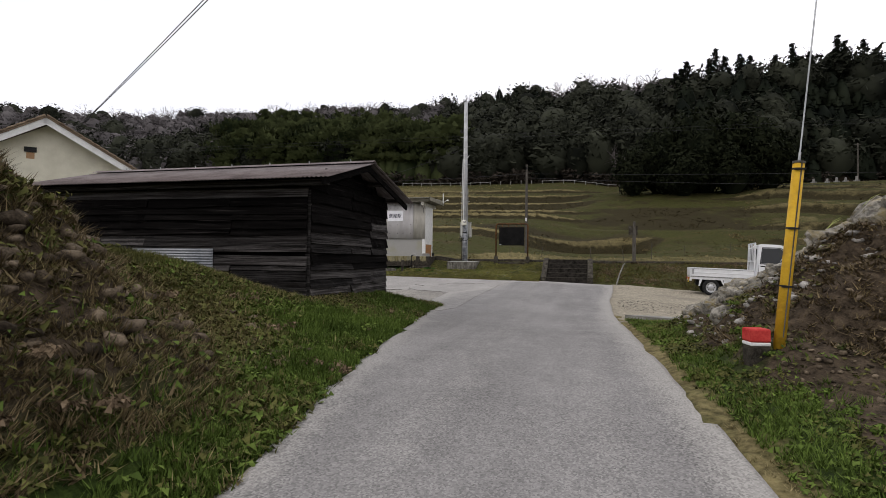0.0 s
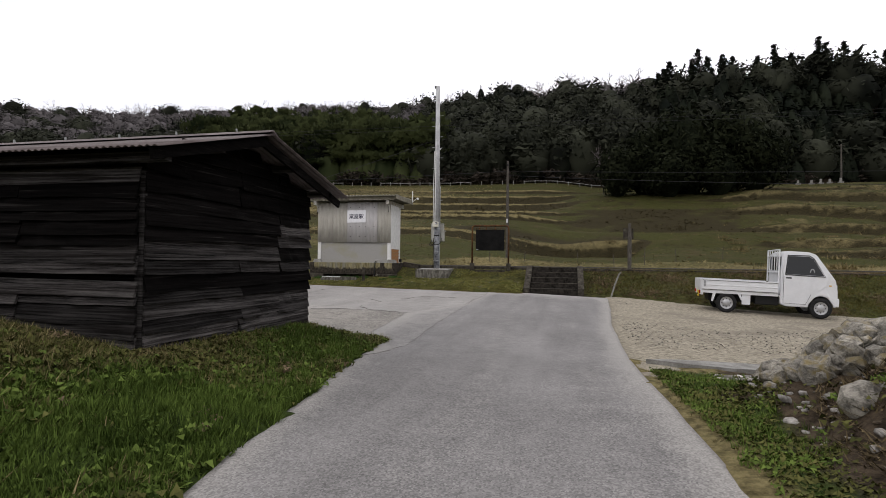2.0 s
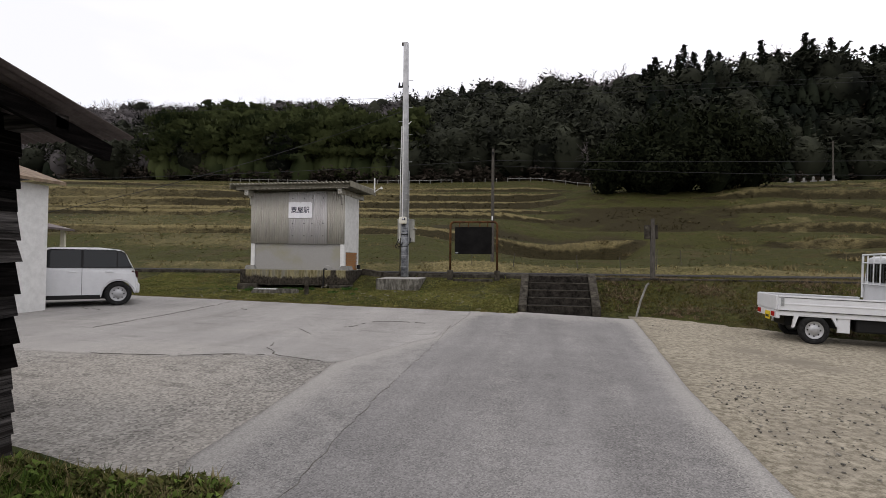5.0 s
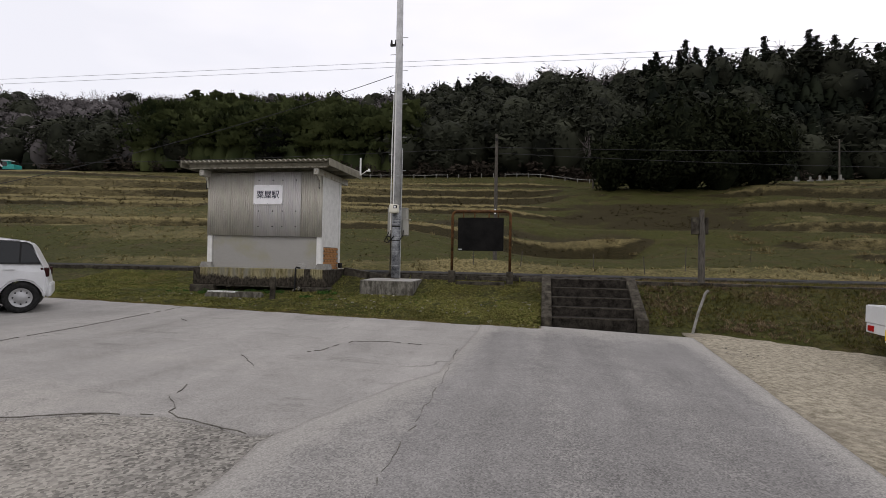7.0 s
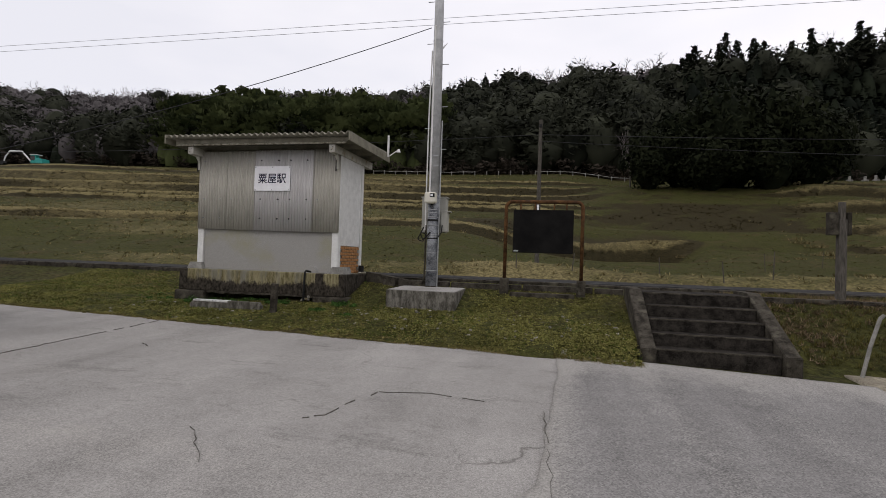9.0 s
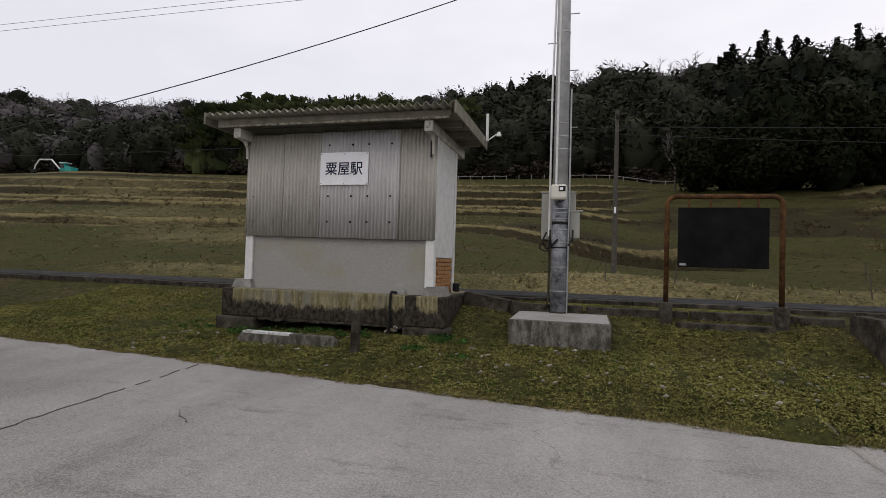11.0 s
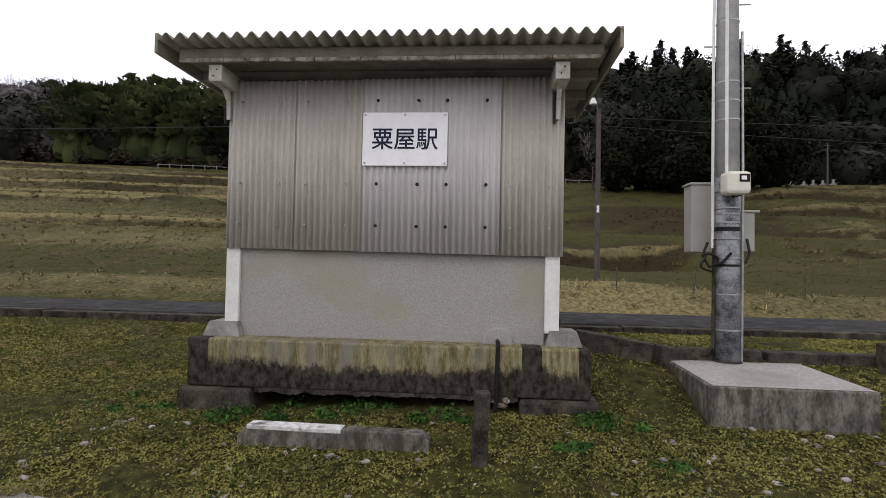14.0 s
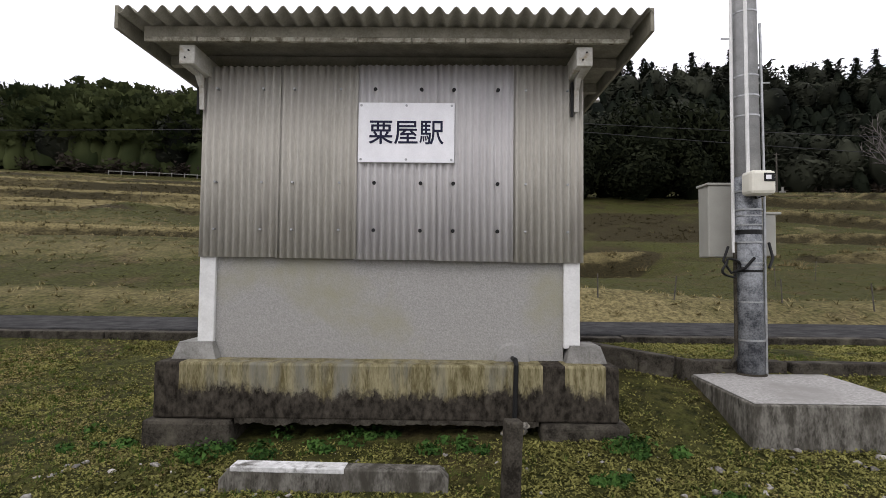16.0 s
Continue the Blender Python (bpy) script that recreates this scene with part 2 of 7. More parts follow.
M_LAMPRED = plain("red_lamp_lens", (0.35, 0.01, 0.01), 0.2)
M_BRICK = material("orange_brick", (0.30, 0.15, 0.06), (0.42, 0.22, 0.10), 9, 0.9, bump=0.3)
M_TILE = material("brown_roof_tiles", (0.14, 0.10, 0.07), (0.26, 0.20, 0.14), 5, 0.7, bump=0.3, piece=0.25)
M_WOODPOLE = material("old_brown_pole", (0.05, 0.045, 0.038), (0.12, 0.11, 0.095), 6, 0.9, bump=0.3, stretch=(6, 6, 1))
M_ROCK = material("grey_field_stone", (0.095, 0.089, 0.076), (0.32, 0.30, 0.255), 4, 0.9, bump=0.6, fine=25, piece=0.3, stain=(0.20, 0.16, 0.075), stain_scale=2.2, stain_amount=0.4, bump_dist=0.03)
M_WIRE = plain("black_cable", (0.03, 0.03, 0.032), 0.7)


def leaf_material(name, dark, light, hue_scale=0.12, trans=0.0, island=0.5, spec=0.04):
    """Leaves: a hue that changes from plant to plant and from leaf to leaf."""
    m = bpy.data.materials.new(name)
    m.use_nodes = True
    n, l = m.node_tree.nodes, m.node_tree.links
    b = n['Principled BSDF']
    geo = n.new("ShaderNodeNewGeometry")
    ns = n.new("ShaderNodeTexNoise")
    ns.inputs['Scale'].default_value, ns.inputs['Detail'].default_value = hue_scale, 3
    l.new(geo.outputs['Position'], ns.inputs['Vector'])
    ad = n.new("ShaderNodeMath")
    ad.operation = 'MULTIPLY_ADD'
    ad.inputs[1].default_value = island
    l.new(geo.outputs['Random Per Island'], ad.inputs[0])
    l.new(ns.outputs['Fac'], ad.inputs[2])
    rp = n.new("ShaderNodeValToRGB")
    rp.color_ramp.elements[0].position, rp.color_ramp.elements[0].color = 0.38, (*dark, 1)
    rp.color_ramp.elements[1].position, rp.color_ramp.elements[1].color = 0.62 + island * 0.8, (*light, 1)
    l.new(ad.outputs[0], rp.inputs[0])
    l.new(rp.outputs[0], b.inputs['Base Color'])
    b.inputs['Roughness'].default_value = 0.8
    b.inputs['Specular IOR Level'].default_value = spec
    return m


M_CEDAR = leaf_material("cedar_foliage", (0.005, 0.007, 0.005), (0.016, 0.020, 0.012), island=0.22)
M_EVERGREEN = leaf_material("broadleaf_evergreen_foliage", (0.0055, 0.0066, 0.0048), (0.037, 0.040, 0.027), island=0.22)
M_BAMBOO = leaf_material("bamboo_foliage", (0.012, 0.018, 0.007), (0.066, 0.078, 0.030), island=0.22)
M_BARE = leaf_material("bare_twigs", (0.06, 0.052, 0.05), (0.17, 0.15, 0.145))
M_BRUSH = leaf_material("leafless_brown_brush", (0.016, 0.013, 0.010), (0.052, 0.043, 0.034))
# leafless grey-brown, paled and cooled to carry distance haze in the colour
M_WINTER = leaf_material("hazy_winter_crowns", (0.052, 0.047, 0.0475), (0.120, 0.110, 0.109), island=0.22)
M_DARKTREE = leaf_material("dense_dark_foliage", (0.004, 0.006, 0.003), (0.016, 0.019, 0.009), 0.5)
M_GRASS = leaf_material("green_grass_blades", (0.022, 0.040, 0.007), (0.112, 0.165, 0.034), 1.3)
M_CLOVER = leaf_material("low_lawn_weeds", (0.060, 0.062, 0.018), (0.235, 0.222, 0.070), 1.4)
M_DRY = leaf_material("dead_grass_blades", (0.085, 0.070, 0.031), (0.30, 0.25, 0.125), 0.8)
M_WEED = leaf_material("dark_green_weeds", (0.024, 0.028, 0.009), (0.115, 0.115, 0.036), 1.3)
M_HEAPSTEM = leaf_material("dark_dead_stems", (0.030, 0.023, 0.013), (0.215, 0.165, 0.090), 1.1)
M_TWIG = leaf_material("dead_brown_stems", (0.06, 0.042, 0.026), (0.23, 0.17, 0.11), 0.9)


# ------------------------------------------------------------------ helpers of this scene
def thing(name, m, label, category, group="", kind=""):
    ob = new(name)
    ob.matrix_basis = m
    ob.empty_display_size = 0.2
    return tagged(ob, label, category, group, kind)


def part(name, bm, mat, parent=None, label="", smooth=False):
    me = bpy.data.meshes.new(name)
    bm.normal_update()
    bm.to_mesh(me)
    bm.free()
    if smooth:
        me.polygons.foreach_set("use_smooth", [True] * len(me.polygons))
    me.materials.append(mat)
    ob = new(name, me)
    ob.parent = parent
    if label:
        ob["label"] = label
    return ob


def piece(name, me, m, parent):
    """One more object on a shared mesh."""
    ob = new(name, me)
    ob.parent = parent
    ob.matrix_basis = m
    return ob


def box(bm, a, b, bevel=0.0, m=None):
    verts = [bm.verts.new((x, y, z)) for x in (a[0], b[0]) for y in (a[1], b[1]) for z in (a[2], b[2])]
    q = [(0, 1, 3, 2), (4, 6, 7, 5), (0, 4, 5, 1), (2, 3, 7, 6), (0, 2, 6, 4), (1, 5, 7, 3)]
    faces = [bm.faces.new([verts[i] for i in f]) for f in q]
    if bevel:
        edges = list({e for f in faces for e in f.edges})
        r = bmesh.ops.bevel(bm, geom=edges, offset=bevel, segments=2, affect='EDGES', profile=0.5)
        verts = list({v for f in r['faces'] for v in f.verts} | {v for v in verts if v.is_valid})
    if m is not None:
        bmesh.ops.transform(bm, matrix=m, verts=[v for v in verts if v.is_valid])
    return bm


def made_box(a, b, bevel=0.0, m=None):
    return box(bmesh.new(), a, b, bevel, m)


def tube(bm, p, q, r0, r1=None, n=12, caps=True):
    p, q = Vector(p), Vector(q)
    r1 = r0 if r1 is None else r1
    d = (q - p).normalized()
    u = d.orthogonal().normalized()
    w = d.cross(u)
    rings = []
    for c, r in ((p, r0), (q, r1)):
        rings.append([bm.verts.new(c + (u * math.cos(2 * math.pi * i / n) + w * math.sin(2 * math.pi * i / n)) * r) for i in range(n)])
    for i in range(n):
        bm.faces.new((rings[0][i], rings[0][(i + 1) % n], rings[1][(i + 1) % n], rings[1][i]))
    if caps:
        bm.faces.new(rings[0][::-1])
        bm.faces.new(rings[1])
    return bm


def made_tube(p, q, r0, r1=None, n=12):
    return tube(bmesh.new(), p, q, r0, r1, n)


def path_tube(points, r, n=8):
    """A bent pipe or cable through the points, one closed skin."""
    bm = bmesh.new()
    pts = [Vector(p) for p in points]
    rings = []
    u = None
    for i, c in enumerate(pts):
        d = (pts[min(i + 1, len(pts) - 1)] - pts[max(i - 1, 0)]).normalized()
        u = d.orthogonal().normalized() if u is None else (u - d * u.dot(d)).normalized()
        w = d.cross(u)
        rings.append([bm.verts.new(c + (u * math.cos(2 * math.pi * k / n) + w * math.sin(2 * math.pi * k / n)) * r) for k in range(n)])
    for a, b in zip(rings, rings[1:]):
        for k in range(n):
            bm.faces.new((a[k], a[(k + 1) % n], b[(k + 1) % n], b[k]))
    bm.faces.new(rings[0][::-1])
    bm.faces.new(rings[-1])
    return bm


def prism(outline, y0, y1, bevel=0.0):
    """A solid from an outline in x, z, between two depths."""
    bm = bmesh.new()
    a = [bm.verts.new((x, y0, z)) for x, z in outline]
    b = [bm.verts.new((x, y1, z)) for x, z in outline]
    n = len(outline)
    for i in range(n):
        bm.faces.new((a[i], a[(i + 1) % n], b[(i + 1) % n], b[i]))
    bm.faces.new(a[::-1])
    bm.faces.new(b)
    bmesh.ops.recalc_face_normals(bm, faces=bm.faces)
    if bevel:
        bmesh.ops.bevel(bm, geom=list(bm.edges), offset=bevel, segments=2, affect='EDGES', profile=0.5)
    return bm


def corrugated(width, height, pitch, depth, thick=0.004, per=8):
    """A sheet in the x, z plane with waves along x, with real thickness."""
    bm = bmesh.new()
    n = max(2, int(width / pitch * per))
    f, g = [], []
    for i in range(n + 1):
        x = width * i / n
        y = depth * 0.5 * math.sin(2 * math.pi * x / pitch)
        f.append([bm.verts.new((x, y, z)) for z in (0, height)])
        g.append([bm.verts.new((x, y + thick, z)) for z in (0, height)])
    for i in range(n):
        bm.faces.new((f[i][0], f[i + 1][0], f[i + 1][1], f[i][1]))
        bm.faces.new((g[i][0], g[i][1], g[i + 1][1], g[i + 1][0]))
        bm.faces.new((f[i][0], g[i][0], g[i + 1][0], f[i + 1][0]))
        bm.faces.new((f[i][1], f[i + 1][1], g[i + 1][1], g[i][1]))
    bm.faces.new((f[0][0], f[0][1], g[0][1], g[0][0]))
    bm.faces.new((f[n][0], g[n][0], g[n][1], f[n][1]))
    return bm


def mesh_np(name, verts, faces, mat, smooth=False):
    """A mesh object from arrays; every face has the same number of corners."""
    me = bpy.data.meshes.new(name)
    verts, faces = np.asarray(verts, np.float32), np.asarray(faces, np.int32)
    k = faces.shape[1]
    me.vertices.add(len(verts))
    me.vertices.foreach_set("co", verts.ravel())
    me.loops.add(faces.size)
    me.loops.foreach_set("vertex_index", faces.ravel())
    me.polygons.add(len(faces))
    me.polygons.foreach_set("loop_start", np.arange(len(faces), dtype=np.int32) * k)
    me.update(calc_edges=True)
    if smooth:
        me.polygons.foreach_set("use_smooth", np.ones(len(faces), bool))
    me.materials.append(mat)
    return new(name, me)


def lerp_table(v, xs, ys):
    return np.interp(v, xs, ys)


def sstep(a, b, v):
    t = np.clip((v - a) / (b - a), 0, 1)
    return t * t * (3 - 2 * t)


_rng = np.random.RandomState(7)
_lat = _rng.rand(64, 64).astype(np.float64)


def vnoise(x, y):
    """Smooth value noise, -1..1, one lattice step per unit."""
    xi, yi = np.floor(x).astype(int), np.floor(y).astype(int)
    fx, fy = x - xi, y - yi
    fx, fy = fx * fx * (3 - 2 * fx), fy * fy * (3 - 2 * fy)
    a, b = _lat[xi % 64, yi % 64], _lat[(xi + 1) % 64, yi % 64]
    c, d = _lat[xi % 64, (yi + 1) % 64], _lat[(xi + 1) % 64, (yi + 1) % 64]
    return 2 * ((a * (1 - fx) + b * fx) * (1 - fy) + (c * (1 - fx) + d * fx) * fy) - 1


def fbm(x, y):
    return vnoise(x, y) + 0.5 * vnoise(2.1 * x + 5, 2.1 * y + 9) + 0.25 * vnoise(4.3 * x + 1, 4.3 * y + 3)


# ------------------------------------------------------------------ the lie of the land
def road_left(y):
    return lerp_table(y, [-40, 0, 2.4, 4, 7, 10.6], [-1.6, -1.65, -1.77, -2.02, -2.42, -2.92])


def road_right(y):
    return lerp_table(y, [-40, 2, 3.8, 4.5, 5.4, 6.6, 8.6, 10.5, 12, 15, 17.8, 20, 23.5], [1.4, 1.3, 1.19, 1.10, 1.05, 0.98, 0.88, 0.8, 0.79, 0.86, 1.04, 1.18, 1.32])


def paved(x, y):
    z = lerp_table(y, [-60, -12, 0, 2.15, 3.85, 5.5, 6.7, 10, 12.5, 14, 17, 20, 22.5, 24], [-2.2, -0.8, 0.02, 0.2, 0.33, 0.41, 0.45, 0.48, 0.50, 0.53, 0.56, 0.62, 0.70, 0.72])
    side = sstep(6, 14, y)
    return z + side * (-0.038 * np.clip(x + 1.5, 0, 14) + 0.012 * np.clip(-(x + 1.5), 0, 14))


def lot_edge(x):
    left = 22.05 - 0.075 * (x + 2)
    right = np.clip(23.3 - 0.5 * (x - 1.5), 21.3, 23.3)
    return np.where(x < -0.5, left, right)


def near_ground(x, y):
    z = paved(x, y)
    # verge and bank beside the shed
    d = road_left(y) - x
    bank = lerp_table(d, [0, 0.25, 1.6, 4, 12], [0, 0.07, 0.40, 0.62, 0.8]) * sstep(12.2, 10.2, y)
    # heap of soil on the shed's side of the road
    r = np.hypot((x + 5.6) / 3.8, (y - 1.85) / 2.8)
    heap = 3.1 * np.clip(1 - r, 0, 1) ** 1.1
    r2 = np.hypot((x + 6.0) / 3.2, (y - 5.6) / 2.2)
    heap = np.maximum(heap, 0.55 * sstep(1, 0, r2))
    # heap of soil and stones on the other side
    e = x - road_right(y)
    verge = lerp_table(e, [0, 0.3, 2, 8], [0, 0.04, 0.2, 0.3]) * sstep(10.4, 9.0, y)
    r3 = np.hypot((x - 4.6) / 2.9, (y - 6.9) / 2.7)
    heap2 = 2.0 * np.clip(1 - r3, 0, 1) ** 0.85
    r4 = np.hypot((x - 3.6) / 2.2, (y - 8.5) / 1.5)
    heap2 = np.maximum(heap2, 0.75 * np.clip(1 - r4, 0, 1) ** 0.8)
    toe = 0.27 * sstep(1.0, 0.25, np.hypot((x - 2.25) / 1.05, (y - 5.5) / 1.2))
    heap2 = np.maximum(heap2, toe)
    z = z + bank + verge + np.maximum(heap * sstep(-0.2, 1.2, d), 0) + heap2 * sstep(0.1, 1.0, e)
    rough = np.maximum(sstep(1.1, 0.7, r) * sstep(0.3, 1.0, d), sstep(1.05, 0.8, r3) * sstep(0.4, 1.0, e))
    z = z + rough * (0.13 * fbm(x * 1.9 + 4, y * 1.9) + 0.085 * vnoise(x * 5.1, y * 5.1))
    # lawn that climbs from the paving to the platform
    ye = lot_edge(x)
    top = np.where(x < -0.5, 27.4 - 2.2 * sstep(-11.5, -6.5, x), 25.3)
    t = np.clip((y - ye) / (top - ye), 0, 1)
    t = lerp_table(t, [0, 0.19, 0.31, 0.63, 1], [0, 0.21, 0.29, 0.5, 1])
    z = z * (1 - t) + 1.5 * t
    # track bed beyond the platform
    z = np.where(y > 28.5, 1.5 - 0.8 * sstep(28.5, 29.2, y), z)
    return z


AZ = [-180, -120, -75, -50, -35, -25, -15, -7, 0, 8, 15, 22, 28, 40, 54, 75, 120, 180]
RIDGE_TAN = [0.10, 0.12, 0.20, 0.245, 0.294, 0.328, 0.344, 0.338, 0.328, 0.318, 0.302, 0.294, 0.284, 0.258, 0.222, 0.16, 0.10, 0.10]
RIDGE_R = [400, 360, 220, 178, 168, 160, 146, 143, 165, 195, 235, 280, 315, 335, 350, 380, 420, 400]


def wood_edge(az):
    az = np.asarray(az, float)
    return np.clip(110 / np.maximum(np.cos(np.radians(az)), 0.3), 110, 160) + 16 * np.exp(-((az + 26) / 7) ** 2)


# banks and treads of the terraced fields: distance along y, height
FIELD_Y = [33.5, 35, 39, 44.2, 45, 46.2, 49.4, 51.4, 52.2, 54, 64.5, 65.4, 66.6, 69, 69.7, 74.8, 76.6, 77.4, 82.4, 84.6, 85.4, 91, 92.2, 93, 105]
FIELD_Z = [1.3, 1.75, 2.6, 4.05, 4.1, 3.75, 3.8, 5.1, 5.12, 5.15, 7.0, 7.75, 7.8, 8.0, 8.55, 8.95, 10.25, 10.3, 10.75, 12.25, 12.3, 13.2, 13.9, 14.0, 16.7]
SLOPE_Y = [33.5, 38, 48, 61, 66.5, 68, 76, 84, 92, 105]
SLOPE_Z = [1.2, 1.35, 1.9, 3.5, 5.2, 5.4, 8.8, 11.6, 12.9, 15.7]


def field_heights(x, y):
    """The terraced fields on one side, a smooth knoll on the other, one long bank that joins them."""
    fade = sstep(100, 84, y)
    shift = fade * (0.17 * np.clip(x + 28, -45, 60) * sstep(34, 50, y) + 5.0 * sstep(-10, 4, x) * sstep(36, 52, y) * sstep(75, 62, y))
    wander = 1.3 * vnoise(x / 17 + 3, y / 50) + 0.45 * vnoise(x / 6 + 8, y / 30) + 0.14 * vnoise(x / 1.9, y / 8)
    # a spur where the lower bank swings forward
    spur = 5.0 * np.exp(-((x + 33) / 5.0) ** 2) * np.exp(-((y - 58) / 6) ** 2)
    yy = y - shift + fade * wander + spur
    left = np.interp(yy, FIELD_Y, FIELD_Z)
    smooth = np.interp(y + wander, SLOPE_Y, SLOPE_Z)
    # the long bank in front of the knoll, and low hummocks beyond it
    e = yy - 52.4
    smooth = smooth - 1.9 * sstep(-12, -3, e) * sstep(0.4, -1.8, e) * sstep(9, 4, x)
    hum = sstep(16, 26, x) * sstep(48, 55, y) * sstep(96, 84, y)
    t = (y + 3.5 * vnoise(x / 9, y / 30) + 0.12 * x) / 7.5
    f = t - np.floor(t)
    smooth = smooth + hum * 1.1 * (sstep(0.0, 0.16, f) - f)
    upper = sstep(2, -8, x - 0.10 * (y - 60))
    lower = sstep(3, -12, x)
    m = lower + (upper - lower) * sstep(53, 58, yy)
    z = left * m + smooth * (1 - m)
    return z + 2.0 * sstep(-20, -100, x) * sstep(45, 105, y)


def far_ground(x, y):
    az, r = np.degrees(np.arctan2(-x, y)), np.hypot(x, y)
    k = 0.215 + 0.05 * sstep(-20, -100, x)
    z = field_heights(x, y)
    # bank of dead grass beyond the track
    z = z + (0.25 + 0.45 * sstep(-9, -3, x)) * np.exp(-((y - 34.5) / 1.5) ** 2) * (0.7 + 0.5 * vnoise(x / 6, y / 6)) + 0.05 * fbm(x / 2.5, y / 2.5)
    # wooded hills
    rf = wood_edge(az)
    R = lerp_table(az, AZ, RIDGE_R)
    ztop = lerp_table(az, AZ, RIDGE_TAN) * R + 1.5 - 11
    foot = 1.3 + k * np.clip(y - 38, 0, 67)
    hill = np.clip((r - rf) / (R - rf), 0, 1.0)
    fall = np.clip((r - R) / 300, 0, 1)
    z = z + np.maximum(ztop - foot, 6) * (hill ** 0.9) * (1 - 0.4 * fall) + sstep(0, 0.2, hill) * 2.0 * fbm(x / 30, y / 30)
    return z


def ground_z(x, y):
    x, y = np.asarray(x, float), np.asarray(y, float)
    w = sstep(29.5, 33.5, y)
    a, b = near_ground(x, y), far_ground(x, y)
    side = np.maximum(sstep(25, 60, np.abs(x)), sstep(-25, -60, y))
    a = a * (1 - side) + b * side
    return a * (1 - w) + b * w


def axis_steps(spans):
    out = []
    for a, b, step in spans:
        out.extend(np.arange(a, b, step))
    out.append(spans[-1][1])
    return np.array(out)


def zone_weights(x, y):
    """Dry, bare-earth and lush shares of the ground cover, and of brown banks with painted shade."""
    dry = sstep(31.5, 33, y) * sstep(36.8, 35.2, y) * (0.12 + 0.42 * sstep(-9, -4, x) + 0.3 * vnoise(x / 7, y / 5))
    gx = (ground_z(x, y + 0.3) - ground_z(x, y - 0.3)) / 0.6
    lip = (ground_z(x, y - 0.5) - 2 * ground_z(x, y) + ground_z(x, y + 0.5))
    far = sstep(36, 40, y) * sstep(110, 100, y)
    dry = np.maximum(dry, far * sstep(-0.05, -0.20, lip) * (0.95 + 0.35 * vnoise(x / 5 + 2, y / 12)) * (1 - 0.45 * sstep(-9, -3, x) - 0.2 * sstep(10, 22, x)))
    dry = np.maximum(dry, far * sstep(15, 26, x) * sstep(0.2, 0.8, fbm(x / 4, y / 3.0)) * 0.38)
    # shade on steep bank faces and at their feet, put into the cover colour
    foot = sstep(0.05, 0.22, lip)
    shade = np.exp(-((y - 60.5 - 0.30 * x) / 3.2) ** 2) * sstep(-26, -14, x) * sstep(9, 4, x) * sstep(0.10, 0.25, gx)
    shaded_bank = far * np.maximum(np.maximum(sstep(0.30, 0.5, gx), foot), shade)
    r = np.hypot((x + 5.4) / 3.1, (y - 2.0) / 2.7)
    r3 = np.hypot((x - 4.6) / 3.3, (y - 6.9) / 3.0)
    earth = np.maximum(sstep(1.15, 0.7, r), sstep(1.05, 0.8, r3))
    earth = np.maximum(earth, sstep(29.0, 29.5, y) * sstep(33, 32, y))
    dry = np.maximum(dry, sstep(-9, -22, x) * sstep(38, 42, y) * sstep(110, 100, y) * (0.15 + 0.25 * vnoise(x / 9, y / 6)))
    e = x - road_right(y)
    earth = np.maximum(earth, sstep(0.55, 1.0, e + 0.3 * vnoise(x * 2.1, y * 2.1)) * sstep(10.8, 10.3, y) * sstep(-2, 1, y) * sstep(9, 7, x) * 0.9)
    dry = np.maximum(dry, sstep(10.2, 10.6, y) * sstep(13, 12, y) * sstep(-0.4, -0.2, e) * sstep(9, 7, x))
    shaded_bank = shaded_bank * (1.0 + 0.35 * vnoise(x / 4, y / 9))
    e = x - road_right(y)
    dry = np.maximum(dry, sstep(0.36, 0.15, e) * sstep(-0.2, 0, e) * sstep(11, 10, y) * 0.55)
    rr = np.hypot(x, y) - wood_edge(np.degrees(np.arctan2(-x, y)))
    forest = sstep(-4, 4, rr)
    lush = sstep(2.6, 0.6, road_left(y) - x) * sstep(11.5, 10.5, y) * sstep(-20, 0, y)
    return np.clip(dry, 0, 1), np.clip(np.maximum(earth, forest), 0, 1), np.clip(lush, 0, 1), np.clip(shaded_bank, 0, 1)


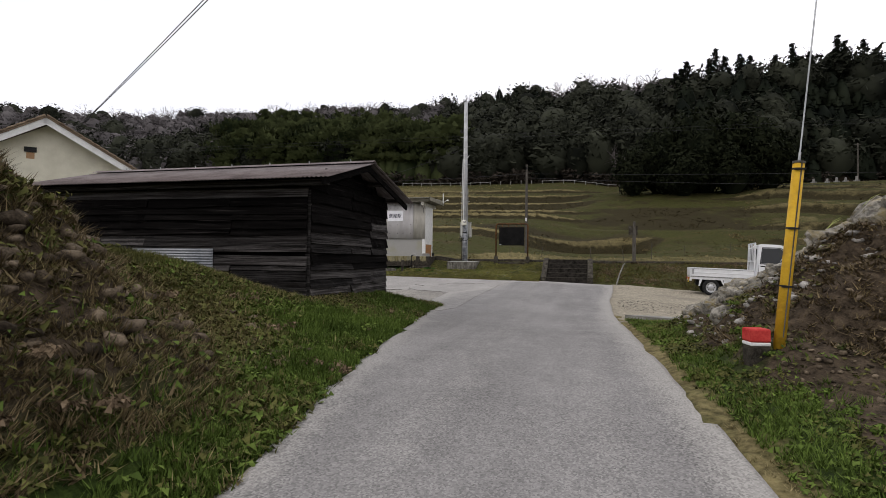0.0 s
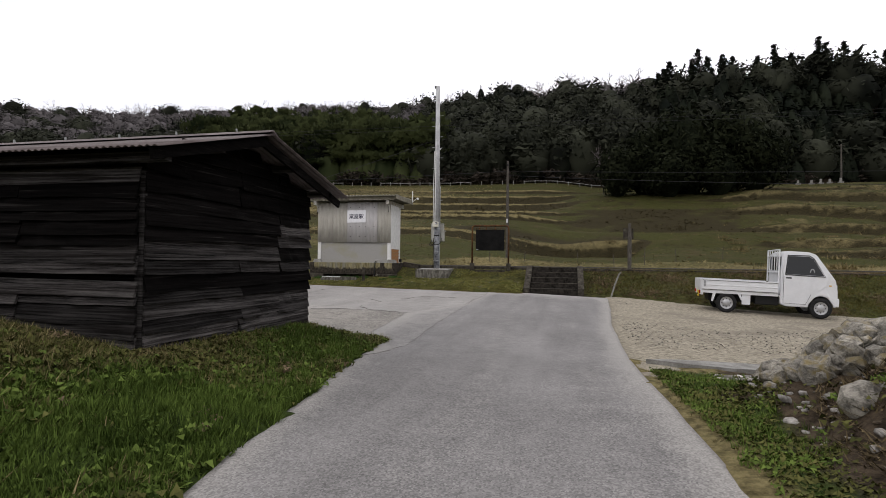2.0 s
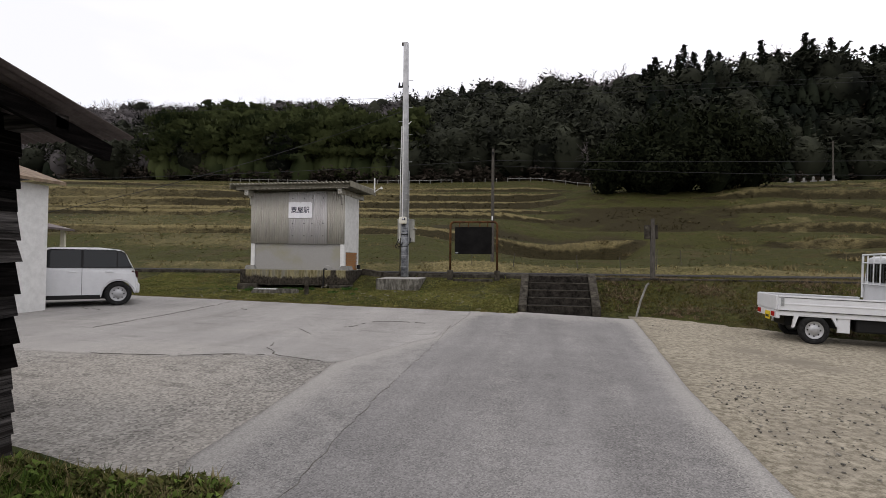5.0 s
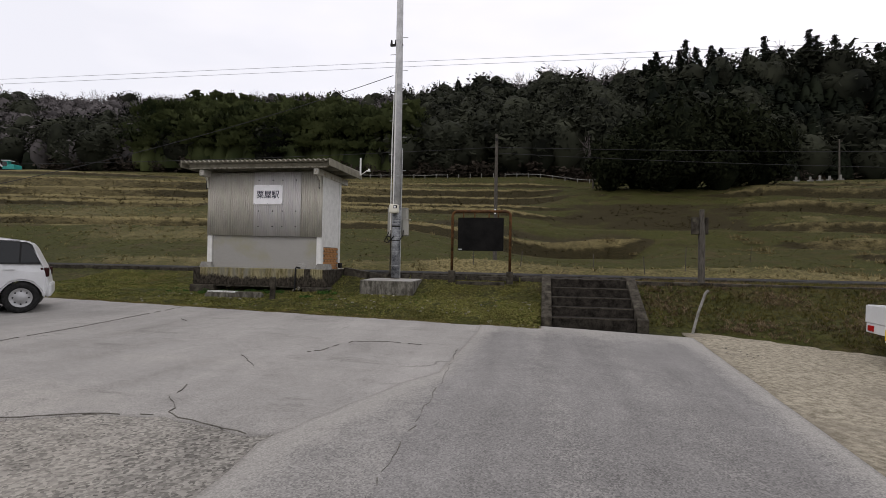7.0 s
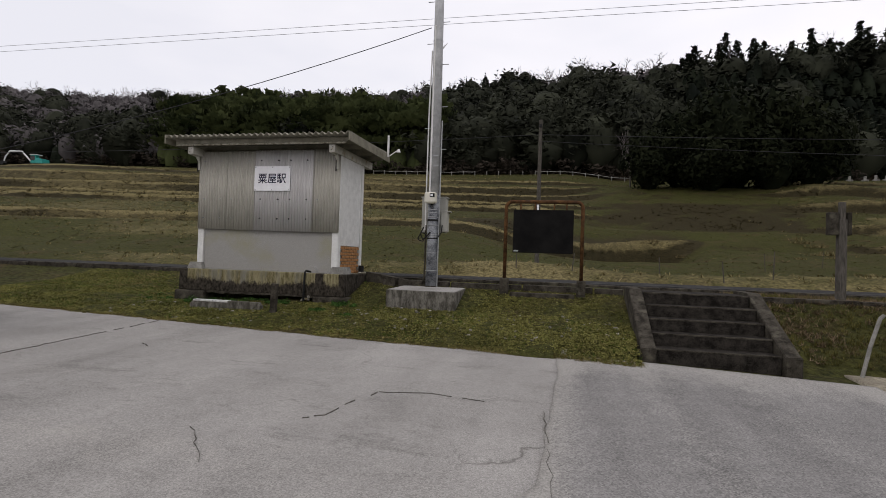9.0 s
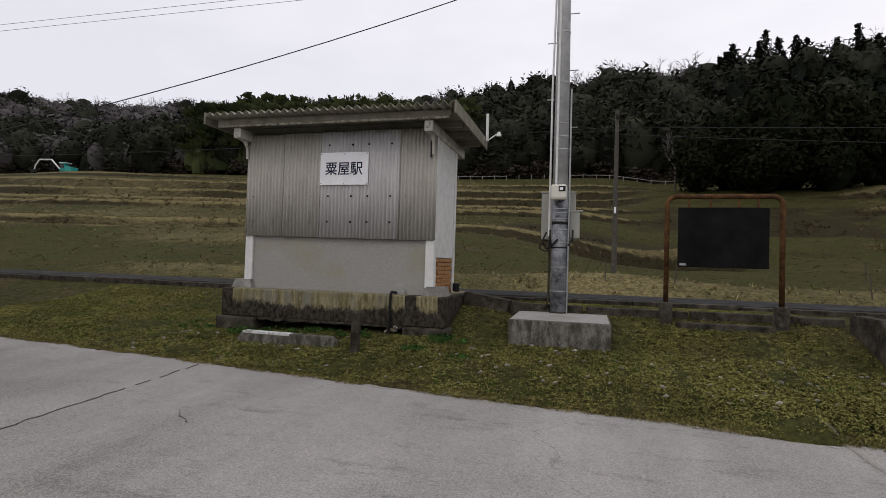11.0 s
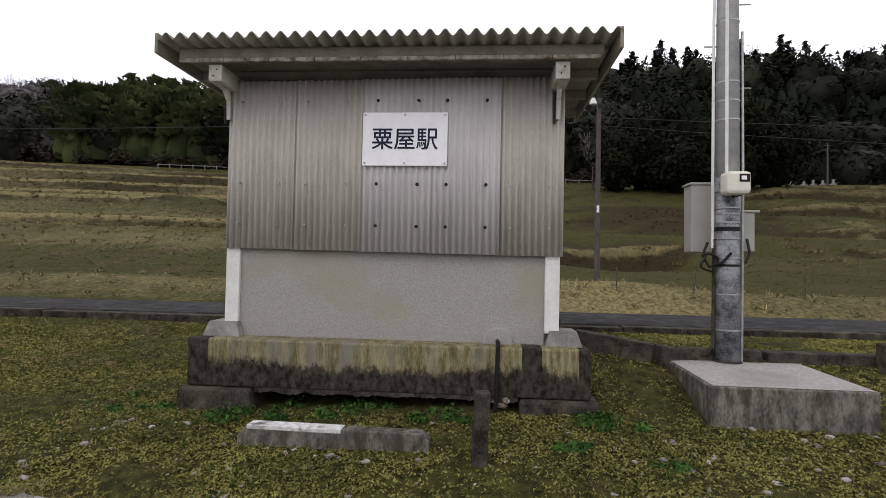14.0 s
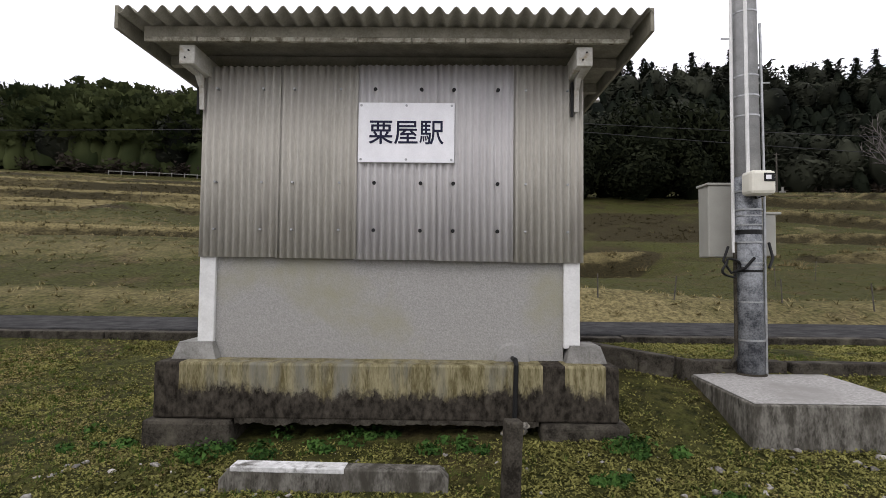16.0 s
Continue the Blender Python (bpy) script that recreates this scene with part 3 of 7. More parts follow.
def ground_material():
    m = bpy.data.materials.new("ground_cover")
    m.use_nodes = True
    n, l = m.node_tree.nodes, m.node_tree.links
    b = n['Principled BSDF']
    geo = n.new("ShaderNodeNewGeometry")

    def noise_at(scale, detail=6):
        t = n.new("ShaderNodeTexNoise")
        t.inputs['Scale'].default_value, t.inputs['Detail'].default_value, t.inputs['Roughness'].default_value = scale, detail, 0.7
        l.new(geo.outputs['Position'], t.inputs['Vector'])
        return t.outputs['Fac']

    def ramp(src, c0, c1, p0=0.35, p1=0.65):
        r = n.new("ShaderNodeValToRGB")
        r.color_ramp.elements[0].position, r.color_ramp.elements[0].color = p0, (*c0, 1)
        r.color_ramp.elements[1].position, r.color_ramp.elements[1].color = p1, (*c1, 1)
        l.new(src, r.inputs[0])
        return r.outputs[0]

    def mix(f, a, c):
        x = n.new("ShaderNodeMixRGB")
        l.new(f, x.inputs[0])
        l.new(a, x.inputs[1])
        l.new(c, x.inputs[2])
        return x.outputs[0]

    def attr(name):
        a = n.new("ShaderNodeAttribute")
        a.attribute_name = name
        return a.outputs['Fac']

    fine, mid, broad = noise_at(9), noise_at(1.3), noise_at(0.16)
    grass = mix(ramp(mid, (0, 0, 0), (1, 1, 1)), ramp(fine, (0.015, 0.019, 0.005), (0.062, 0.065, 0.016)), ramp(fine, (0.015, 0.014, 0.005), (0.076, 0.067, 0.023)))
    grass = mix(ramp(broad, (0, 0, 0), (1, 1, 1), 0.42, 0.6), grass, ramp(fine, (0.017, 0.019, 0.005), (0.070, 0.072, 0.018)))
    grass = mix(ramp(noise_at(0.5), (0, 0, 0), (1, 1, 1), 0.53, 0.66), grass, ramp(fine, (0.024, 0.019, 0.008), (0.095, 0.074, 0.033)))
    dry = ramp(fine, (0.065, 0.054, 0.023), (0.25, 0.208, 0.098))
    earth = ramp(fine, (0.016, 0.012, 0.008), (0.12, 0.09, 0.06), 0.33, 0.72)
    lush = ramp(fine, (0.014, 0.024, 0.005), (0.05, 0.075, 0.015))

    def edge(a, lo=0.3, hi=0.7):
        s = n.new("ShaderNodeMath")
        s.operation = 'MULTIPLY_ADD'
        s.inputs[1].default_value = 0.7
        l.new(mid, s.inputs[0])
        l.new(a, s.inputs[2])
        return ramp(s.outputs[0], (0, 0, 0), (1, 1, 1), 0.5, 0.9)

    col = mix(edge(attr("lush")), grass, lush)
    # bank faces: brown dead growth, darkened to carry their shade
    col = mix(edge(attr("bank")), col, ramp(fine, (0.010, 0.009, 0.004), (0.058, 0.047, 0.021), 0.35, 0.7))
    col = mix(edge(attr("dry")), col, dry)
    col = mix(edge(attr("earth")), col, earth)
    l.new(col, b.inputs['Base Color'])
    b.inputs['Roughness'].default_value = 0.95
    b.inputs['Specular IOR Level'].default_value = 0.1
    bp = n.new("ShaderNodeBump")
    bp.inputs['Strength'].default_value, bp.inputs['Distance'].default_value = 0.8, 0.08
    l.new(fine, bp.inputs['Height'])
    l.new(bp.outputs[0], b.inputs['Normal'])
    return m


M_GROUND = ground_material()


def build_ground():
    xs = axis_steps([(-900, -300, 60), (-300, -120, 8), (-120, -60, 2.0), (-60, -30, 1.2), (-30, -12, 0.5), (-12, 9, 0.16), (9, 30, 0.6), (30, 120, 2.0), (120, 300, 8), (300, 901, 60)])
    ys = axis_steps([(-900, -300, 60), (-300, -40, 12), (-40, -4, 1.0), (-4, 29.75, 0.16), (29.75, 40, 0.25), (40, 94, 0.34), (94, 116, 0.8), (116, 300, 4), (300, 901, 60)])
    X, Y = np.meshgrid(xs, ys)
    Z = ground_z(X, Y)
    soft = (np.abs(X) < 30) & (Y > -10) & (Y < 30)
    Z = Z + np.where(soft, 0.02 * fbm(X * 1.7, Y * 1.7) + 0.012 * vnoise(X * 5, Y * 5), 0)
    # the paved surfaces lie on a bed a little below the verges
    bed = (X > road_left(Y) + 0.05) & (X < road_right(Y) - 0.05) & (Y < 23) & (Y > -39)
    bed |= (Y > 11.2) & (Y < lot_edge(X) - 0.1) & (X > -29) & (X < 24)
    Z = np.where(bed, paved(X, Y) - 0.05, Z)
    nx, ny = len(xs), len(ys)
    idx = np.arange(nx * ny).reshape(ny, nx)
    F = np.stack([idx[:-1, :-1], idx[:-1, 1:], idx[1:, 1:], idx[1:, :-1]], -1).reshape(-1, 4)
    ob = mesh_np("ground", np.stack([X, Y, Z], -1).reshape(-1, 3), F, M_GROUND, True)
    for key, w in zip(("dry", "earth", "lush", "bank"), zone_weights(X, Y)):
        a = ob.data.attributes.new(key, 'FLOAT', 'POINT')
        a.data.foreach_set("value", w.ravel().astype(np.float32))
    return tagged(ob, "grassy valley ground with terraces and wooded hillsides", "ground", kind="structure")


build_ground()


def build_sheet(name, xs_of_y, ys, lift, mat, label, nx=24, rough=0.0, dust=None, start=None):
    """A paved strip between two edges, with a skirt that goes down into the ground; start bends its near edge."""
    rows = []
    for y in ys:
        a, b = xs_of_y(y)
        X = np.linspace(a, b, nx)
        Y = np.full(nx, y) + (start(X) * sstep(ys[0] + 1.6, ys[0], y) if start else 0)
        Z = paved(X, Y) + lift + (rough * fbm(X * 3, Y * 3.0) if rough else 0)
        rows.append(np.stack([X, Y, Z], -1))
    G = np.array(rows)
    ring = np.concatenate([G[:, :1] + [0, 0, -0.12], G, G[:, -1:] + [0, 0, -0.12]], 1)
    ring = np.concatenate([ring[:1] + [0, -0.001, -0.12], ring, ring[-1:] + [0, 0.001, -0.12]], 0)
    h, w = ring.shape[:2]
    idx = np.arange(h * w).reshape(h, w)
    F = np.stack([idx[:-1, :-1], idx[:-1, 1:], idx[1:, 1:], idx[1:, :-1]], -1).reshape(-1, 4)
    ob = mesh_np(name, ring.reshape(-1, 3), F, mat)
    if dust:
        at = ob.data.attributes.new("dust", 'FLOAT', 'POINT')
        at.data.foreach_set("value", dust(ring[..., 0], ring[..., 1]).ravel().astype(np.float32))
    return tagged(ob, label, name, kind="structure")


def wob(y, k, a=0.05):
    return a * float(fbm(np.array(y * 0.9 + k), np.array(k * 3.7)))


def road_span(y):
    left = float(road_left(y)) + wob(y, 1) if y < 10.6 else float(lerp_table(y, [10.6, 11.6, 15, 17.1, 17.8, 21.7, 23], [-2.92, -3.44, -3.72, -3.22, -2.92, -2.8, -2.7])) + wob(y, 1)
    return left, float(road_right(y)) + wob(y, 2, 0.02)


SEAM_Y, SEAM_X = [9.6, 10.4, 11, 13, 16.1, 17.6, 19.5], [-2.9, -2.55, -2.45, -2.6, -2.71, -2.77, -2.9]


def road_dust(x, y):
    """Sand blown in from the edges, and the greyer old strip beside the newer lane."""
    left = np.interp(y, [-40, 0, 2.4, 4, 7, 10.6, 11.6, 15, 17.1, 17.8, 21.7], [-1.6, -1.65, -1.77, -2.02, -2.42, -2.92, -3.44, -3.72, -3.22, -2.92, -2.8])
    rim = np.maximum(sstep(0.55, 0.0, road_right(y) - x), sstep(0.5, 0.0, x - left) * 0.8)
    apron = sstep(-0.03, 0.03, np.interp(y, SEAM_Y, SEAM_X) - x) * sstep(9.4, 10.4, y) * 0.28
    ends = sstep(20.6, 22.2, y) * 0.45
    wheel_paths = 0.16 * np.exp(-((x + 0.95 + 0.12 * (y - 8) * sstep(6, 14, y) * 0.5) / 0.28) ** 2) + 0.14 * np.exp(-((x - 0.3 + 0.06 * (y - 8) * sstep(6, 14, y)) / 0.3) ** 2)
    return 0.62 * rim + apron + ends + wheel_paths


def lot_dust(x, y):
    return 0.30 * sstep(16.8, 15.2, y) - 0.35 * sstep(1.1, 0.0, lot_edge(x) - y) + 0.22 * vnoise(x / 2.2, y / 0.8)


build_sheet("road", road_span, np.concatenate([np.arange(-39, -4, 1.0), np.arange(-4, 22.4, 0.1)]), 0.0, M_ASPHALT, "worn light grey asphalt lane with ragged edges", 60, 0, road_dust)
build_sheet("pavement", lambda y: (-28.0, road_span(y)[0] + 0.05), np.arange(15.7, 23.2, 0.12), -0.006, M_CONCRETE_LOT, "cracked pale concrete forecourt paving", 150, 0, lot_dust,
            lambda x: np.interp(x, [-28, -14, -10, -7.4, -6.1, -5.5, -4.84, -4.32, -3.9, -3.3], [14.0, 14.3, 14.6, 14.78, 14.97, 15.28, 15.42, 15.26, 15.14, 15.6]) - 15.7 + 0.05 * fbm(x * 4, x * 0 + 2))
build_sheet("gravel_patch", lambda y: (-20.0, road_span(y)[0] + 0.05), np.arange(10.9, 15.75, 0.12), -0.014, M_GRAVEL_PATCH, "broken gravelly paving beside the lane", 120, 0.006, lambda x, y: 0.15 + 0.25 * vnoise(x / 1.7, y / 1.2))
build_sheet("yard", lambda y: (road_span(y)[1] - 0.05, 23.0), np.arange(9.9, 23.4, 0.2), -0.01, M_YARD, "sandy gravel yard with dark loose stones", 60, 0.012)


# ------------------------------------------------------------------ platform, stairs
def build_platform():
    pf = thing("platform", pose(0, 0, 0), "low dark asphalt station platform with a concrete kerb", "platform", kind="structure")
    part("deck", made_box((-60, 27.45, 0.7), (45, 29.45, 1.60), 0.03), M_PLATFORM, pf)
    bm = bmesh.new()
    x = -60.0
    while x < 45:
        box(bm, (x, 27.22, 0.9), (min(x + 1.78, 45), 27.44, 1.585 + 0.012 * math.sin(x)), 0.015)
        x += 1.8
    part("edge_kerb", bm, M_CONCRETE_DARK, pf, "row of dark kerb stones")
    kerb = thing("retaining_kerb", pose(0, 0, 0), "grey concrete kerb holding the grass strip by the stairs", "kerb", kind="structure")
    for p, q in (((-7.0, 25.42, 1.60), (-6.22, 25.12, 1.50)), ((-6.2, 25.1, 1.50), (-5.85, 25.2, 1.44))):
        d = Vector(q) - Vector(p)
        bm = made_box((0, -0.09, -0.3), (d.length, 0.09, 0.14), 0.015, Matrix.Translation(p) @ d.to_track_quat('X', 'Z').to_matrix().to_4x4())
        part("broken_kerb", bm, M_CONCRETE_DARK, kerb, "cracked and tilted kerb stone")
    for i, (a, b) in enumerate([(-6.55, -5.1), (-5.05, -3.6), (-3.56, -2.2), (-2.16, -1.62)]):
        part("kerb_stone", made_box((a, 25.12, 1.1), (b, 25.30, 1.60 - 0.01 * (i % 2)), 0.015), M_CONCRETE_DARK, kerb)
    x = 0.5
    while x < 26:
        part("kerb_stone", made_box((x, 25.25, 1.0), (x + 1.95, 25.42, 1.56 - 0.004 * x), 0.015), M_CONCRETE_DARK, kerb)
        x += 2.0


build_platform()


M_STEP = material("dark_step_concrete", (0.009, 0.0078, 0.0065), (0.042, 0.037, 0.031), 7, 0.95, bump=0.5, fine=60)


def build_stairs():
    st = thing("concrete_stairs", pose(0, 0, 0), "weathered dark concrete steps with sloping side walls", "stairs")
    z0, rise, y0, run = 0.66, 0.19, 22.62, 0.36
    for i in range(5):
        b = made_box((-1.40, y0 + i * run, z0 - 0.1), (0.28, y0 + (i + 1) * run + (0.0 if i < 4 else 0.6), z0 + (i + 1) * rise), 0.012)
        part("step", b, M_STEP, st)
        # slightly lighter strip along the front edge of each near-black step
        part("nosing", made_box((-1.395, y0 + i * run - 0.006, z0 + (i + 1) * rise - 0.022), (0.275, y0 + i * run + 0.03, z0 + (i + 1) * rise + 0.004), 0.006), M_CONCRETE_DARK, st, "paler step edge")
    for a, b in ((-1.62, -1.405), (0.285, 0.50)):
        bm = bmesh.new()
        prof = [(22.5, 0.55), (22.5, 0.86), (22.62, 0.90), (24.25, 1.66), (25.0, 1.66), (25.0, 0.55)]
        lo = [bm.verts.new((a, y, z)) for y, z in prof]
        hi = [bm.verts.new((b, y, z)) for y, z in prof]
        for i in range(6):
            bm.faces.new((lo[i], lo[(i + 1) % 6], hi[(i + 1) % 6], hi[i]))
        bm.faces.new(lo[::-1])
        bm.faces.new(hi)
        bmesh.ops.recalc_face_normals(bm, faces=bm.faces)
        bmesh.ops.bevel(bm, geom=list(bm.edges), offset=0.012, segments=2, affect='EDGES')
        part("side_wall", bm, M_CONCRETE_DARK, st)


build_stairs()


# ------------------------------------------------------------------ waiting hut
def text_part(name, body, size, m, mat, parent):
    cu = bpy.data.curves.new(name, 'FONT')
    cu.body, cu.size, cu.extrude, cu.offset = body, size, 0.0015, 0.0
    cu.align_x, cu.align_y = 'CENTER', 'CENTER'
    tmp = new("tmp_text", cu)
    bpy.context.view_layer.update()
    me = bpy.data.meshes.new_from_object(tmp.evaluated_get(bpy.context.evaluated_depsgraph_get()))
    bpy.data.objects.remove(tmp)
    me.materials.clear()
    me.materials.append(mat)
    # painted strokes are a little heavier than the font's: overlaid shifts of the same outlines
    bm, whole = bmesh.new(), bmesh.new()
    for i, (dx, dy) in enumerate([(0, 0), (0.0022, 0), (-0.0022, 0), (0, 0.0022), (0, -0.0022)]):
        bm.from_mesh(me)
        bmesh.ops.translate(bm, verts=bm.verts, vec=(dx, dy, 0.0004 * i))
        tmp_me = bpy.data.meshes.new(name)
        bm.to_mesh(tmp_me)
        whole.from_mesh(tmp_me)
        bpy.data.meshes.remove(tmp_me)
        bm.clear()
    whole.to_mesh(me)
    whole.free()
    bm.free()
    ob = new(name, me)
    ob.parent, ob.matrix_basis = parent, m
    return ob


def stone_mesh(seed, lump=0.34):
    rnd = random.Random(seed)
    bm = bmesh.new()
    bmesh.ops.create_icosphere(bm, subdivisions=2, radius=0.5)
    off = Vector((rnd.random() * 50, rnd.random() * 50, rnd.random() * 50))
    sq = Vector((1, rnd.uniform(0.65, 0.95), rnd.uniform(0.5, 0.8)))
    for v in bm.verts:
        k = 1 + lump * noise.noise(v.co * 2.2 + off) * 1.6
        v.co = Vector((v.co.x * sq.x, v.co.y * sq.y, v.co.z * sq.z)) * k
        v.co.z = max(v.co.z, -0.26)
    me = bpy.data.meshes.new("stone")
    bm.to_mesh(me)
    bm.free()
    me.materials.append(M_ROCK)
    return me


STONES = [stone_mesh(i) for i in range(8)]


def build_hut():
    H = thing("waiting_hut", pose(0, 0, 0), "small station hut with corrugated cladding on a stained concrete base", "hut")
    x0, x1, yf, yb = -10.60, -7.30, 24.40, 25.75
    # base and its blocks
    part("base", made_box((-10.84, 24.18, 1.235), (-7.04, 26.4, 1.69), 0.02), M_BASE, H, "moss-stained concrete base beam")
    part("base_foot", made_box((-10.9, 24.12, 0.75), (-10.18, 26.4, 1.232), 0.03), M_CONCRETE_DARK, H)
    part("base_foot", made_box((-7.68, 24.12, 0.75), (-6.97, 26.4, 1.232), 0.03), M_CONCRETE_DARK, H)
    # back of the void; its shade is put into the earth's colour
    part("void_back", made_box((-10.18, 24.7, 0.75), (-7.68, 26.4, 1.232)), M_EARTHWALL, H, "earth under the base, coloured dark for the shade there")
    # broken lower edge of the beam
    rs = random.Random(9)
    bm = bmesh.new()
    prev = None
    for i in range(131):
        x = -10.17 + 2.48 * i / 130
        dz = 0.02 + 0.035 * abs(noise.noise(Vector((x * 3, 3, 0)))) + rs.uniform(0, 0.014)
        cur = [bm.verts.new((x, 24.185, 1.24)), bm.verts.new((x, 24.182 + rs.uniform(0, 0.01), 1.235 - dz)), bm.verts.new((x, 24.30, 1.235 - dz)), bm.verts.new((x, 24.30, 1.24))]
        if prev:
            for q in range(4):
                bm.faces.new((prev[q], prev[(q + 1) % 4], cur[(q + 1) % 4], cur[q]))
        else:
            bm.faces.new(cur)
        prev = cur
    bm.faces.new(prev[::-1])
    part("broken_edge", bm, M_CONCRETE_DARK, H, "crumbled lower edge of the base beam")
    for k in range(16):
        x, y, d = rs.uniform(-7.98, -7.72), rs.uniform(24.2, 24.5), rs.uniform(0.07, 0.15)
        piece("rubble_stone", STONES[k % 8], pose(x, y, float(ground_z(x, y)) + 0.02 + 0.09 * rs.random(), rs.uniform(-40, 40), rs.uniform(-40, 40), rs.uniform(0, 360)) @ Matrix.Scale(d, 4), H)
    # posts with their sockets
    for a, b, s0, s1 in ((x0 + 0.0, x0 + 0.14, -10.78, -10.40), (x1 - 0.14, x1, -7.44, -7.09)):
        part("corner_post", made_box((a, yf + 0.02, 1.80), (b, yf + 0.16, 4.2), 0.008), M_WHITE, H)
        bm = made_box((s0, yf - 0.06, 1.685), (s1, yf + 0.3, 1.83))
        for v in bm.verts:
            if v.co.z > 1.8:
                v.co.x = v.co.x + (0.05 if v.co.x < (s0 + s1) / 2 else -0.05)
                v.co.y = v.co.y + (0.03 if v.co.y < yf else 0)
        part("post_socket", bm, M_CONCRETE, H)
        part("rear_post", made_box((a, yb - 0.14, 1.69), (b, yb, 4.28), 0.008), M_WHITE, H)
    part("plaster_wall", made_box((x0 + 0.14, yf + 0.055, 1.685), (x1 - 0.14, yf + 0.17, 2.6)), M_PLASTER, H, "grey roughcast lower wall")
    part("upper_wall", made_box((x0 + 0.05, yf + 0.06, 2.6), (x1 - 0.05, yf + 0.16, 4.22)), M_WHITE, H)
    # side wall: white board above brick
    part("side_board", made_box((x1 - 0.05, yf + 0.165, 2.28), (x1 - 0.01, yb - 0.145, 4.25)), M_WHITE, H, "white painted side board")
    part("side_board", made_box((x0 + 0.01, yf + 0.165, 1.69), (x0 + 0.05, yb - 0.145, 4.25)), M_WHITE, H)
    brick = made_box((-0.026, -0.095, -0.028), (0.026, 0.095, 0.028), 0.004)
    me = None
    for row in range(9):
        for col in range(6):
            y = yf + 0.27 + col * 0.205 + (0.1 if row % 2 else 0.0)
            if y > yb - 0.24:
                continue
            m = pose(x1 - 0.032, y, 1.725 + row * 0.064)
            if me is None:
                first = part("brick", brick, M_BRICK, H)
                first.matrix_basis = m
                me = first.data
            else:
                piece("brick", me, m, H)
    part("mortar", made_box((x1 - 0.07, yf + 0.165, 1.69), (x1 - 0.03, yb - 0.145, 2.278)), M_CONCRETE, H)
    part("rear_wall", made_box((x0 + 0.14, yb - 0.10, 1.69), (x1 - 0.14, yb, 2.5)), M_PLASTER, H)
    part("floor_slab", made_box((x0 + 0.05, yf + 0.17, 1.688), (x1 - 0.05, 26.38, 1.70)), M_CONCRETE, H)
    # cladding sheets
    edges = [-10.60, -9.93, -9.25, -8.56, -7.90, -7.295]
    for i, (a, b) in enumerate(zip(edges, edges[1:])):
        fresh = i in (2, 3)
        bm = corrugated(b - a + 0.015, 4.22 - 2.545 + 0.012 * i, 0.0635, 0.03)
        sh = part("cladding_sheet", bm, M_CLAD_NEW if fresh else M_CLAD, H, "paler replacement sheet" if fresh else "", True)
        sh.matrix_basis = pose(a, yf - 0.004 - (0.014 if fresh else 0.007 * (i % 2)), 2.56 - 0.012 * i * 0.5)
        for z in (2.80, 3.21, 4.03):
            for u in (0.2, 0.8) if not fresh else (0.24, 0.82):
                x = a + u * (b - a)
                part("cladding_bolt", made_tube((x, yf - 0.036, z), (x, yf + 0.03, z), 0.017 if fresh else 0.010, n=8), M_BLACK if fresh else M_STEEL, sh).matrix_basis = sh.matrix_basis.inverted()
    # beams under the roof; the sheet reaches out past the set-back fascia
    part("eave_fascia", made_box((-10.93, 24.03, 4.335), (-6.99, 24.07, 4.425), 0.004), M_FASCIA, H)
    for i in range(9):
        part("fascia_clip", made_box((-10.92 + i * 0.435, 24.015, 4.295), (-10.92 + i * 0.435 + 0.427, 24.05, 4.33), 0.003), M_CLIP, H, "short pale strip under the fascia")
    for i, a in enumerate((-10.66, -7.41)):
        b = part("roof_beam", made_box((a, 24.07, 4.13), (a + 0.13, 26.2, 4.29), 0.008), M_BEAMEND, H, "off-white beam end")
        for z in (4.18, 4.24):
            part("beam_nail", made_tube((a + 0.05 + 0.03 * (z > 4.2), 24.062, z), (a + 0.05 + 0.03 * (z > 4.2), 24.075, z), 0.008, n=6), M_BLACK, b)
        c = a + 0.065
        part("bracket", prism([(24.10, 4.125), (24.34, 4.125), (24.375, 3.84), (24.36, 3.84), (24.345, 4.02), (24.26, 4.10)], -0.02, 0.02), M_BEAMEND, H).matrix_basis = pose(c, 0, 0, 0, 0, 90) @ Matrix.Diagonal((1, -1, 1, 1))
        part("bracket_strap", made_box((c - 0.045, 24.36, 3.80), (c - 0.025, 24.385, 4.10)), M_BLACK, H)
    for y in (24.55, 25.2, 25.9):
        part("purlin", made_box((-10.98, y, 4.30), (-6.94, y + 0.07, 4.39), 0.004), M_FASCIA, H)
    part("roof_lining", made_box((-10.98, 24.12, 4.395), (-6.94, 26.25, 4.41)), M_FASCIA, H)
    roof = corrugated(4.16, 2.42, 0.134, 0.062, 0.006)
    bmesh.ops.transform(roof, matrix=pose(-11.04, 23.82, 4.462, -90 + 1.2, 0, 0), verts=roof.verts)
    part("roof_sheet", roof, M_ROOFSHEET, H, "grey-green corrugated roofing", True)
    for a, b in ((-11.05, -11.02), (-6.90, -6.87)):
        part("verge_board", made_box((a, 23.83, 4.31), (b, 26.25, 4.495), 0.004), M_FASCIA, H)
    # pipes on the roof's rear edge
    part("vent_pipe", made_tube((-6.83, 26.0, 4.4), (-6.83, 26.0, 4.9), 0.025), M_WHITE, H)
    part("vent_pipe", made_tube((-10.4, 26.2, 4.4), (-10.4, 26.2, 4.85), 0.02), M_WHITE, H)
    part("lamp_bracket", path_tube([(-6.88, 26.2, 4.45), (-6.72, 26.25, 4.58), (-6.66, 26.25, 4.6)], 0.012, 6), M_WHITE, H)
